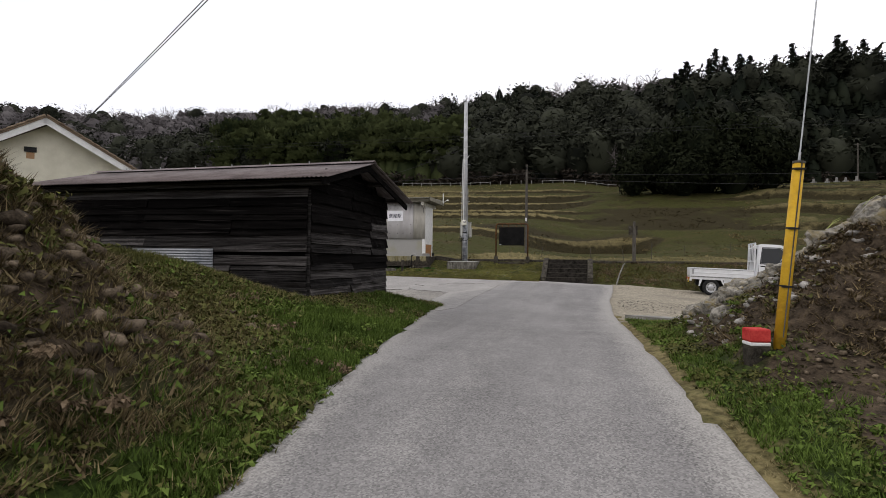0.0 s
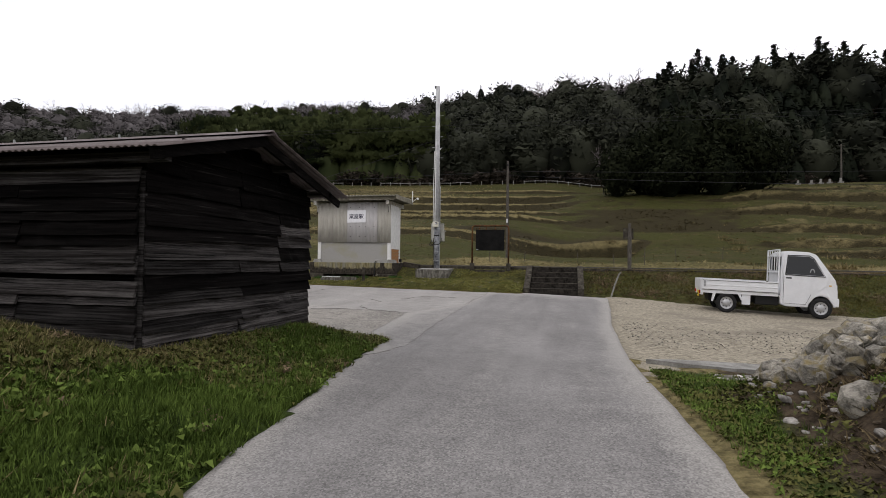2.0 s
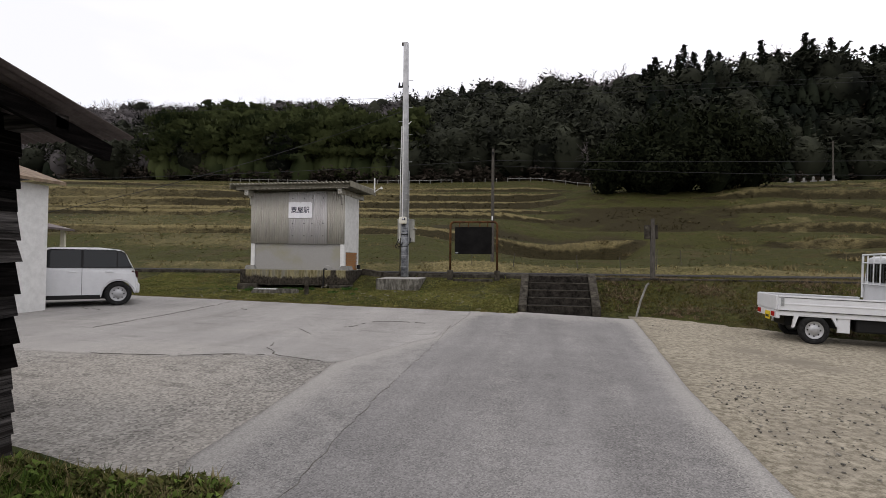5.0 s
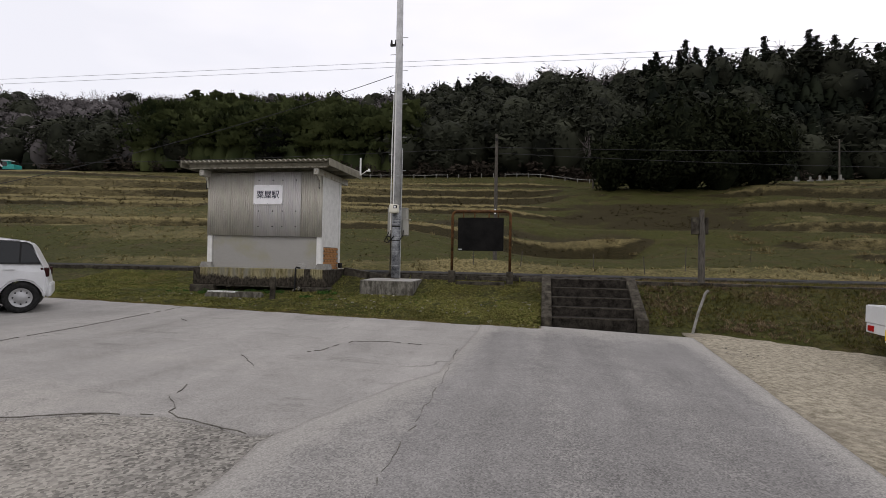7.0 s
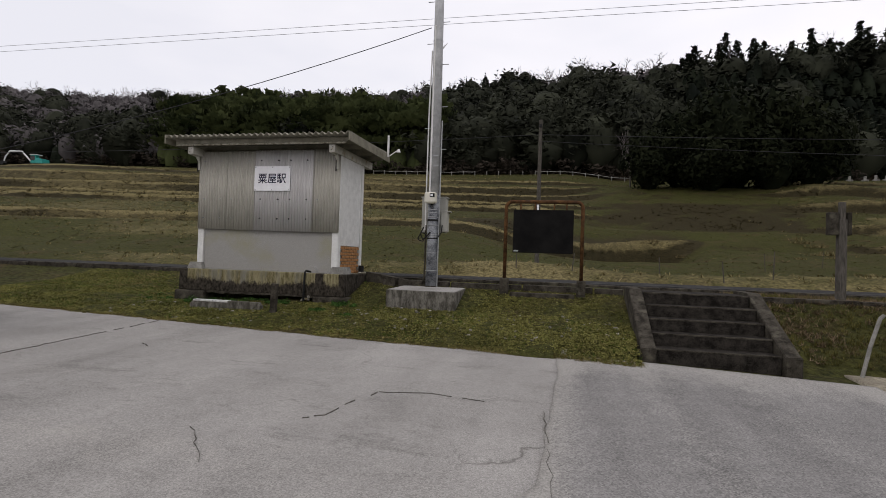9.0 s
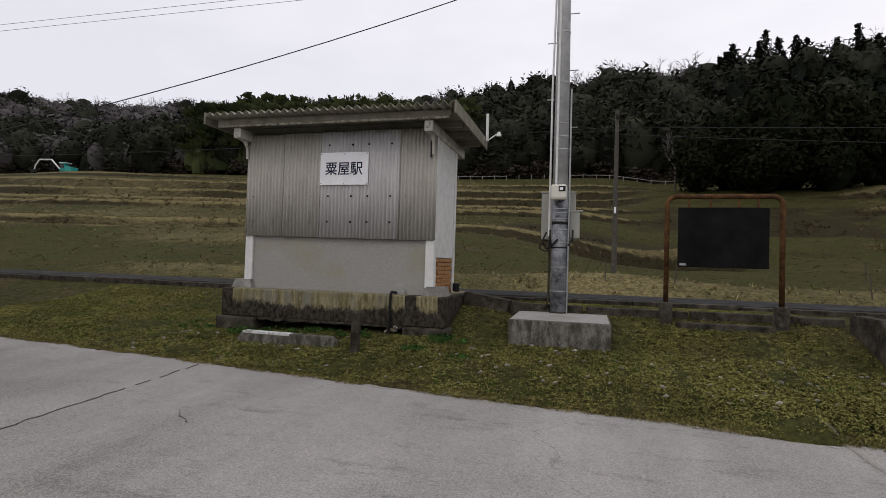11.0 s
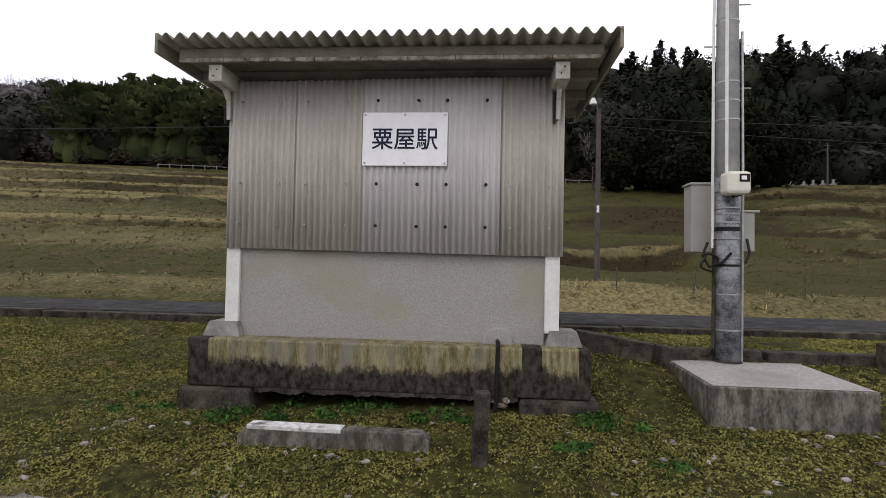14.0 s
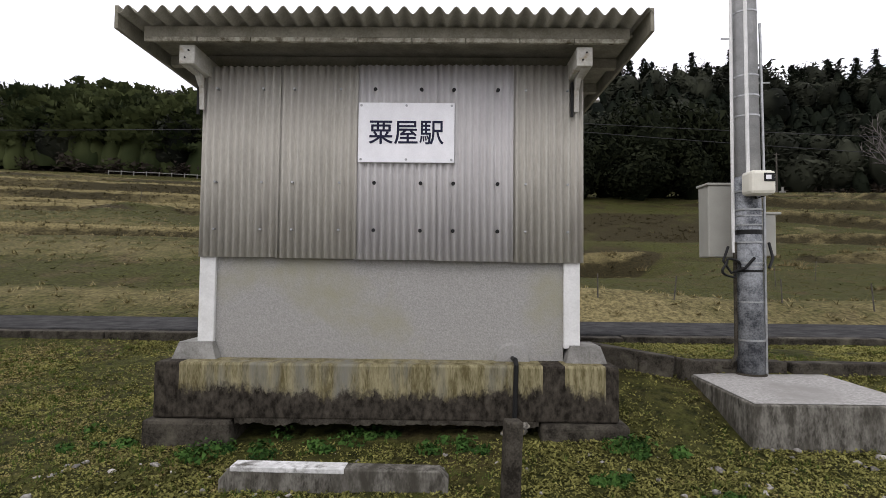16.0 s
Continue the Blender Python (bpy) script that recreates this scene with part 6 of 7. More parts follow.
# ------------------------------------------------------------------ trees
def quads_from(c, u, v):
    """Pointed leaves with centres c and half edges u, v."""
    V = np.stack([c - 1.15 * u - 0.7 * v, c + 1.15 * u - 0.7 * v, c + 1.5 * v], 1).reshape(-1, 3)
    return V, np.arange(len(V)).reshape(-1, 3)


def rand_dirs(rng, n):
    d = rng.normal(size=(n, 3))
    return d / np.linalg.norm(d, axis=1, keepdims=True)


def conifer(rng, n=190, h=1.0, r=0.24):
    t = rng.rand(n) ** 0.8
    a = rng.rand(n) * 2 * np.pi
    lev = np.round(t * 14) / 14 + rng.normal(size=n) * 0.008
    rad = r * (1.02 - lev) ** 0.7 * (0.35 + 0.65 * rng.rand(n)) * (0.8 + 0.3 * np.sin(3 * a + lev * 20))
    rad = np.maximum(rad, r * 0.10 * rng.rand(n))
    c = np.stack([rad * np.cos(a), rad * np.sin(a), 0.12 + 0.84 * lev - 0.25 * rad], 1)
    out = np.stack([np.cos(a), np.sin(a), -0.35 + 0.0 * a], 1)
    s = (0.020 + 0.034 * (1 - lev)) * (0.6 + 0.7 * rng.rand(n))
    side = np.stack([-np.sin(a), np.cos(a), rng.normal(size=n) * 0.35], 1)
    return quads_from(c, out * s[:, None] * 1.2, side * s[:, None] * 0.55)


def blobtree(rng, n=300, lobes=9, squash=0.8, leaf=0.042):
    lc = rand_dirs(rng, lobes) * (0.16 + 0.12 * rng.rand(lobes, 1))
    lc[:, 2] = 0.60 + lc[:, 2] * 1.1
    k = rng.randint(lobes, size=n)
    d = rand_dirs(rng, n)
    c = lc[k] + d * (0.08 + 0.17 * rng.rand(n, 1) ** 0.6) * np.array([1, 1, squash]) + rng.normal(size=(n, 3)) * 0.012
    u = np.cross(d, rand_dirs(rng, n))
    u /= np.linalg.norm(u, axis=1, keepdims=True)
    v = np.cross(d, u) + rng.normal(size=(n, 3)) * 0.75
    s = leaf * (0.5 + rng.rand(n, 1))
    return quads_from(c, u * s, v * s * 0.8)


def plumes(rng, n=150):
    """Bamboo: arching feathery culm tops, leaves hanging outward from each arch."""
    k = rng.rand(n)
    arch = rng.randint(9, size=n)
    a = arch * 0.7 + rng.normal(size=n) * 0.16
    top = 0.78 + 0.22 * np.sin(arch * 2.4)
    rad = 0.05 + 0.30 * k ** 1.6
    c = np.stack([rad * np.cos(a), rad * np.sin(a), top * (0.42 + 0.62 * np.sin(0.35 + k * 1.9))], 1) + rng.normal(size=(n, 3)) * 0.022
    out = np.stack([np.cos(a), np.sin(a), 0.9 - 1.5 * k], 1)
    out /= np.linalg.norm(out, axis=1, keepdims=True)
    u = np.cross(out, rand_dirs(rng, n))
    u /= np.linalg.norm(u, axis=1, keepdims=True)
    v = np.cross(out, u)
    sz = 0.030 * (0.5 + rng.rand(n, 1))
    return quads_from(c, u * sz, v * sz)


def twigs(rng, n=120):
    """A leafless crown: thin slivers that fan out from a stem."""
    V, F = [], []
    stem = [(0, 0, 0.0, 0, 0, 0.55, 0.016)]
    segs = list(stem)
    tips = [(np.array([0, 0, 0.25 + 0.3 * rng.rand()]), np.array([rng.normal() * 0.6, rng.normal() * 0.6, 1.0]), 0.30, 0.010) for _ in range(7)]
    for lvl in range(3):
        nxt = []
        for p, d, L, r in tips:
            d = d / np.linalg.norm(d)
            q = p + d * L
            segs.append((*p, *q, r))
            for _ in range(3 if lvl < 2 else 0):
                nxt.append((p + d * L * (0.45 + 0.55 * rng.rand()), d + rng.normal(size=3) * 0.55 + np.array([0, 0, 0.1]), L * 0.6, r * 0.6))
        tips = nxt
    for s in segs:
        p, q, r = np.array(s[:3]), np.array(s[3:6]), s[6]
        d = (q - p) / np.linalg.norm(q - p)
        a = np.cross(d, [0.3, 0.9, 0.2])
        a /= np.linalg.norm(a)
        b = np.cross(d, a)
        i = len(V)
        V += [p + a * r, p - a * r * 0.5 + b * r, p - a * r * 0.5 - b * r, q]
        F += [(i, i + 1, i + 3, i + 3), (i + 1, i + 2, i + 3, i + 3), (i + 2, i, i + 3, i + 3)]
    return np.array(V), np.array(F)[:, :3]


def cores(rng, kind):
    """A small inner body that keeps the crown from being seen through."""
    n = 8
    if kind == "cone":
        prof = [(0.13, 0.1), (0.15, 0.3), (0.10, 0.66), (0.03, 0.86)]
    else:
        prof = [(0.05, 0.12), (0.24, 0.38), (0.25, 0.62), (0.12, 0.84), (0.01, 0.9)]
    V = [(r * math.cos(2 * math.pi * i / n) * rng.uniform(0.8, 1.15), r * math.sin(2 * math.pi * i / n) * rng.uniform(0.8, 1.15), z) for r, z in prof for i in range(n)]
    Q = [(j * n + i, j * n + (i + 1) % n, (j + 1) * n + (i + 1) % n, (j + 1) * n + i) for j in range(len(prof) - 1) for i in range(n)]
    return np.array(V), np.array([f for a, b, c, d in Q for f in ((a, b, c), (a, c, d))])


def joined(parts):
    V, F, k = [], [], 0
    for v, f in parts:
        V.append(v)
        F.append(f + k)
        k += len(v)
    return np.concatenate(V), np.concatenate(F)


def scatter(name, templates, P, H, W, mat, label, category, rng, lean=0.04):
    """Many copies of the templates, joined into one mesh."""
    VV, FF, k = [], [], 0
    pick = rng.randint(len(templates), size=len(P))
    for t, (v, f) in enumerate(templates):
        sel = np.where(pick == t)[0]
        if not len(sel):
            continue
        a = rng.rand(len(sel)) * 2 * np.pi
        ca, sa = np.cos(a)[:, None], np.sin(a)[:, None]
        x = (v[None, :, 0] * ca - v[None, :, 1] * sa) * W[sel][:, None]
        y = (v[None, :, 0] * sa + v[None, :, 1] * ca) * W[sel][:, None]
        z = v[None, :, 2] * H[sel][:, None]
        l1, l2 = rng.normal(size=(2, len(sel), 1)) * lean
        pts = np.stack([x + l1 * z + P[sel, 0:1], y + l2 * z + P[sel, 1:2], z + P[sel, 2:3]], -1)
        n = len(v)
        VV.append(pts.reshape(-1, 3))
        FF.append((f[None] + (np.arange(len(sel)) * n)[:, None, None]).reshape(-1, f.shape[1]) + k)
        k += n * len(sel)
    ob = mesh_np(name, np.concatenate(VV), np.concatenate(FF), mat)
    return tagged(ob, label, category, kind="stuff")


def build_forest():
    rng = np.random.RandomState(11)
    pts = []
    for az0 in np.arange(-62, 68, 0.42):
        R = float(lerp_table(az0, AZ, RIDGE_R))
        rf = float(wood_edge(az0))
        r = rf + rng.rand() * 4
        while r < R + 14:
            a = math.radians(az0 + rng.uniform(-0.6, 0.6))
            pts.append((-r * math.sin(a), r * math.cos(a), az0, (r - rf) / (R - rf)))
            r += rng.uniform(3.8, 6.8) * (1 + 1.6 * (r - rf) / 150) * (r / 130)
    Q = np.array(pts)
    z = ground_z(Q[:, 0], Q[:, 1])
    az, u = Q[:, 2], Q[:, 3]
    dice, patch = rng.rand(len(Q)), vnoise(az / 4.5 + 3, u * 3.2 + 1)
    # evergreens by default; cedars on the nearer hill, bamboo in the fold, leafless woods behind
    kind = np.where(patch + 0.5 * rng.normal(size=len(Q)) > 0.7, 0, 1)
    kind = np.where((az < -8) & (dice < np.where(u > 0.3, 0.88, 0.6)), 0, kind)
    kind = np.where((az > 1) & (az < 16) & (u > 0.3) & (dice < 0.6), 0, kind)
    kind = np.where((az > 15 + 3 * patch) & (u > 0.20 + 0.06 * patch) & (dice < 0.93), 4, kind)
    kind = np.where((az > 30 + 5 * patch) & (dice < 0.62 + 0.3 * patch), 4, kind)
    kind = np.where((np.abs(az + 2) < 5) & (u > 0.82) & (dice < 0.8), 4, kind)
    bam = (az > 13 + 3 * patch) & (az < 36 + 4 * patch) & (u < 0.22 - 0.008 * np.abs(az - 25)) & (dice < 0.86)
    kind = np.where(bam, 2, kind)
    kind = np.where((az < -8) & (u > 0.75) & (rng.rand(len(Q)) < 0.5), 1, kind)
    crest = (u > 0.9) & (rng.rand(len(Q)) < np.where(az > 6, 0.75, np.where(np.abs(az + 2) < 5, 0.8, 0.12)))
    kind = np.where(crest, 3, kind)
    P = np.stack([Q[:, 0], Q[:, 1], z - 0.3], 1)
    specs = [("cedar_woods", [joined([conifer(rng, 190, 1.0, rr), cores(rng, "cone")]) for rr in (0.2, 0.24, 0.28, 0.32, 0.26, 0.22)], (7, 11.5), (10.0, 15.0), M_CEDAR, "dark cedars covering the hillside"),
             ("broadleaf_woods", [joined([blobtree(rng, 380, 14, 0.85, 0.024), cores(rng, "ball")]) for _ in range(5)], (6.5, 12.5), (9, 16), M_EVERGREEN, "dull green broadleaf woods on the hillside"),
             ("bamboo_grove", [joined([plumes(rng, 560), cores(rng, "cone")]) for _ in range(5)], (9, 13), (12, 18), M_BAMBOO, "yellow-green bamboo grove on the hillside"),
             ("leafless_woods", [twigs(rng) for _ in range(5)], (8, 14), (10, 17), M_BARE, "grey leafless trees on the hillside and ridge"),
             ("winter_woods", [joined([blobtree(rng, 230, 12, 0.8, 0.028), cores(rng, "ball")]) for _ in range(5)], (6, 10), (8, 13), M_WINTER, "grey-brown leafless woods on the far hillside, with haze in their colour")]
    for i, (name, tmpl, hr, wr, mat, label) in enumerate(specs):
        sel = kind == i
        k = int(sel.sum())
        scatter(name, tmpl, P[sel], hr[0] + (hr[1] - hr[0]) * rng.rand(k) ** (2.2 if i == 0 else 1.0), rng.uniform(*wr, size=k), mat, label, "woods", rng)
    # brown undergrowth along the foot of the woods
    n = 700
    a = np.radians(rng.uniform(-55, 60, size=n))
    rr = wood_edge(np.degrees(a)) + rng.uniform(-3, 8, size=n)
    B = np.stack([-rr * np.sin(a), rr * np.cos(a), ground_z(-rr * np.sin(a), rr * np.cos(a)) - 0.4], 1)
    scatter("undergrowth", [blobtree(rng, 90, 5, 0.6) for _ in range(4)], B, rng.uniform(2, 4.5, size=n), rng.uniform(4, 7, size=n), M_BRUSH, "brown leafless undergrowth at the foot of the woods", "undergrowth", rng)


build_forest()


def build_dark_trees():
    rng = np.random.RandomState(3)
    spots = [(7.0, 83.5, 7.0, 8), (11.0, 85, 9.5, 11), (16.5, 85.5, 12.5, 13), (21.5, 86, 11.5, 12), (25.0, 84.5, 9.0, 9.5), (13.5, 82.5, 6.5, 9), (20.0, 82.5, 7, 9)]
    for x, y, h, w in spots:
        z = float(ground_z(x, y))
        T = thing("evergreen_tree", pose(x, y, z), "dense dark evergreen tree on the grassy knoll", "tree", "trees on the knoll")
        part("trunk", made_tube((0, 0, -0.3), (0.1, 0, h * 0.6), 0.28, 0.12, 10), M_WOODPOLE, T)
        v, f = joined([blobtree(rng, 5000, 16, 0.9, 0.018), cores(rng, "ball")])
        v = v * np.array([w * 1.05, w * 1.05, h * 1.25]) - np.array([0, 0, h * 0.24])
        c = mesh_np("crown", v, f, M_DARKTREE)
        c.parent = T


build_dark_trees()


def build_skyline_cedars():
    rng = np.random.RandomState(41)
    az = -8.5
    while az > -44:
        R = float(lerp_table(az, AZ, RIDGE_R)) + rng.uniform(-6, 2)
        a = math.radians(az)
        x, y = -R * math.sin(a), R * math.cos(a)
        h, w = rng.uniform(10.0, 15.0), rng.uniform(2.4, 3.8)
        T = thing("cedar_tree", pose(x, y, float(ground_z(x, y)), 0, 0, rng.rand() * 360), "tall dark cedar standing out on the ridge of the wooded hill", "tree", "cedars on the ridge")
        part("trunk", made_tube((0, 0, -0.3), (0, 0, h * 0.97), h * 0.016, 0.03, 8), M_WOODPOLE, T)
        V, F, k = [], [], 0
        z = h * rng.uniform(0.18, 0.34)
        while z < h * 0.98:
            reach = w * (1 - z / h) ** 0.75 * (0.75 + 0.5 * rng.rand()) + 0.15
            for b in rng.rand(7) * 6.283:
                L = reach * rng.uniform(0.5, 1.25)
                n = int(11 + 17 * L / w)
                f = rng.rand(n) ** 0.7
                c = np.stack([np.cos(b) * L * f, np.sin(b) * L * f, z + 0.22 * L * f - 0.45 * L * f * f], 1) + rng.normal(size=(n, 3)) * 0.16
                d = rand_dirs(rng, n)
                d[:, 2] = np.abs(d[:, 2]) + 0.3
                uu = np.cross(d, rand_dirs(rng, n))
                uu /= np.linalg.norm(uu, axis=1, keepdims=True)
                sz = 0.17 * (0.5 + rng.rand(n, 1))
                v, g = quads_from(c, uu * sz, np.cross(d, uu) * sz * 0.8)
                V.append(v)
                F.append(g + k)
                k += len(v)
            z += h * rng.uniform(0.034, 0.058)
        c = mesh_np("crown", np.concatenate(V), np.concatenate(F), M_CEDAR)
        c.parent = T
        az -= rng.choice([0.5, 0.8, 1.3, 2.0])


build_skyline_cedars()


def build_bare_trees():
    rng = np.random.RandomState(17)
    for x, y, h in [(66, 104, 17), (71, 101, 19), (76, 103, 18), (81, 100, 16), (62, 106, 14), (58, 100, 8), (68, 92, 7), (5.2, 88, 8)]:
        v, f = twigs(rng)
        v2, f2 = twigs(rng)
        z = float(ground_z(x, y))
        T = thing("bare_tree", pose(x, y, z, 0, 0, rng.rand() * 360), "leafless grey tree on the slope below the woods", "tree", "bare trees on the slope")
        part("trunk", made_tube((0, 0, -0.3), (0, 0, h * 0.5), h * 0.016, h * 0.008, 8), M_WOODPOLE, T)
        V, F = joined([(v, f), (v2, f2)])
        c = mesh_np("crown", V * np.array([h * 0.85, h * 0.85, h]), F, M_BARE)
        c.parent = T


build_bare_trees()


# ------------------------------------------------------------------ stones
def build_stone_heap():
    H = thing("stone_heap", pose(0, 0, 0), "heap of grey and tan field stones against the soil bank", "stone heap")
    rnd = random.Random(21)
    n = 0
    for i in range(900):
        u, v = rnd.random(), rnd.random()
        x = 1.7 + 2.9 * u
        y = 8.95 - 1.5 * u * 0.6 - 1.5 * v * (0.35 + u * 0.65)
        if x < float(road_right(y)) + 0.6:
            continue
        size = rnd.uniform(0.20, 0.46) * (0.62 + 0.6 * u) if rnd.random() < 0.75 else rnd.uniform(0.06, 0.14)
        z = float(ground_z(x, y)) + size * 0.10 - 0.02 + (0.18 * rnd.random() if u > 0.15 else 0.03)
        piece("stone", STONES[rnd.randrange(8)], pose(x, y, z, rnd.uniform(-35, 35), rnd.uniform(-35, 35), rnd.uniform(0, 360)) @ Matrix.Scale(size, 4), H)
        n += 1
        if n >= 290:
            break
    B = new("boulder", STONES[3])
    B.matrix_basis = pose(2.02, 7.42, float(ground_z(2.02, 7.42)) - 0.03, 8, -6, 40) @ Matrix.Diagonal((0.42, 0.40, 0.46, 1))
    tagged(B, "large mossy ochre boulder at the foot of the stone heap", "boulder")


build_stone_heap()


def loose_stones(name, n, area, sizes, label, seed, mat=None):
    """Scattered pebbles as one mesh."""
    rng = np.random.RandomState(seed)
    tm = []
    for k in range(4):
        v = rand_dirs(rng, 14) * np.array([1, 0.8, 0.55]) * (0.8 + 0.3 * rng.rand(14, 1))
        bm = bmesh.new()
        for p in v:
            bm.verts.new(p)
        bmesh.ops.convex_hull(bm, input=bm.verts)
        bmesh.ops.triangulate(bm, faces=bm.faces)
        bm.verts.index_update()
        used = [x for x in bm.verts if x.link_faces]
        ix = {x: i for i, x in enumerate(used)}
        tm.append((np.array([x.co[:] for x in used]), np.array([[ix[c] for c in f.verts] for f in bm.faces])))
        bm.free()
    P = area(rng, n)
    P = np.stack([P[:, 0], P[:, 1], ground_z(P[:, 0], P[:, 1])], 1)
    s = rng.uniform(sizes[0], sizes[1], size=len(P)) * (0.4 + 0.6 * rng.rand(len(P)))
    scatter(name, tm, P, s, s, mat or M_PEBBLE, label, "stones", rng, 0.3)


def rect(x0, x1, y0, y1):
    return lambda rng, n: np.stack([rng.uniform(x0, x1, n), rng.uniform(y0, y1, n)], 1)


M_PEBBLE = material("pale_pebbles", (0.15, 0.14, 0.125), (0.38, 0.36, 0.33), 9, 0.9, bump=0.2, island=0.4)
loose_stones("loose_stones", 260, rect(-11.5, -1.8, 22.6, 24.0), (0.015, 0.06), "pale loose stones scattered in the lawn", 1)
loose_stones("clods", 2400, rect(-7.5, -2.6, 0.0, 5.2), (0.02, 0.15), "clods of earth and stones on the soil heap", 2, M_CLOD := material("earth_clods", (0.03, 0.022, 0.015), (0.15, 0.118, 0.082), 9, 0.95, bump=0.3, island=0.7))
loose_stones("clods", 2000, lambda rng, n: np.stack([rng.uniform(1.9, 6.0, n), rng.uniform(4.2, 9.2, n)], 1), (0.015, 0.07), "clods of earth and stones on the soil bank", 3, M_CLOD)
loose_stones("loose_stones", 700, rect(1.6, 4.4, 6.2, 10.3), (0.02, 0.10), "small stones spilled from the stone heap", 4)


def yard_stones(rng, n):
    p = np.stack([rng.uniform(1.0, 16, n), rng.uniform(10.0, 22.0, n)], 1)
    keep = (p[:, 0] > road_right(p[:, 1]) + 0.2) & (vnoise(p[:, 0] / 3, p[:, 1] / 1.4) > -0.05) & (p[:, 1] < lot_edge(p[:, 0]) - 0.2)
    return p[keep]


loose_stones("yard_gravel", 11000, yard_stones, (0.009, 0.027), "dark loose gravel on the sandy yard", 5, material("dark_gravel", (0.07, 0.066, 0.058), (0.26, 0.245, 0.21), 9, 0.95, bump=0.2, island=0.5))


# ------------------------------------------------------------------ grass and weeds
def tuft(rng, blades=8, spread=0.35, lean=0.5, width=0.05):
    """Grass blades of unit height, three corners each."""
    V = []
    for _ in range(blades):
        a, b = rng.rand() * 2 * np.pi, rng.rand() * 2 * np.pi
        o = np.array([math.cos(a), math.sin(a), 0]) * spread * rng.rand()
        d = np.array([math.cos(b), math.sin(b), 0])
        w = np.array([-d[1], d[0], 0]) * width
        tip = o + d * lean * (0.3 + rng.rand()) + np.array([0, 0, 0.5 + 0.5 * rng.rand()])
        V += [o - w, o + w, tip]
    return np.array(V), np.arange(len(V)).reshape(-1, 3)


def leaflets(rng, n=6, size=0.35, height=0.6):
    """A low rosette of small leaves."""
    a = rng.rand(n) * 2 * np.pi
    r = rng.rand(n) ** 0.6
    c = np.stack([r * np.cos(a), r * np.sin(a), 0.15 + height * rng.rand(n)], 1)
    u = np.stack([np.cos(a), np.sin(a), rng.normal(size=n) * 0.4], 1) * size
    v = np.stack([-np.sin(a), np.cos(a), rng.normal(size=n) * 0.4], 1) * size * 0.6
    return quads_from(c, u, v)


def sow(name, templates, pts, h, w, mat, label, seed, lean=0.2, category="grass"):
    rng = np.random.RandomState(seed)
    P = np.stack([pts[:, 0], pts[:, 1], ground_z(pts[:, 0], pts[:, 1]) - 0.015], 1)
    H = rng.uniform(*h, size=len(P))
    scatter(name, templates, P, H, rng.uniform(*w, size=len(P)), mat, label, category, rng, lean)


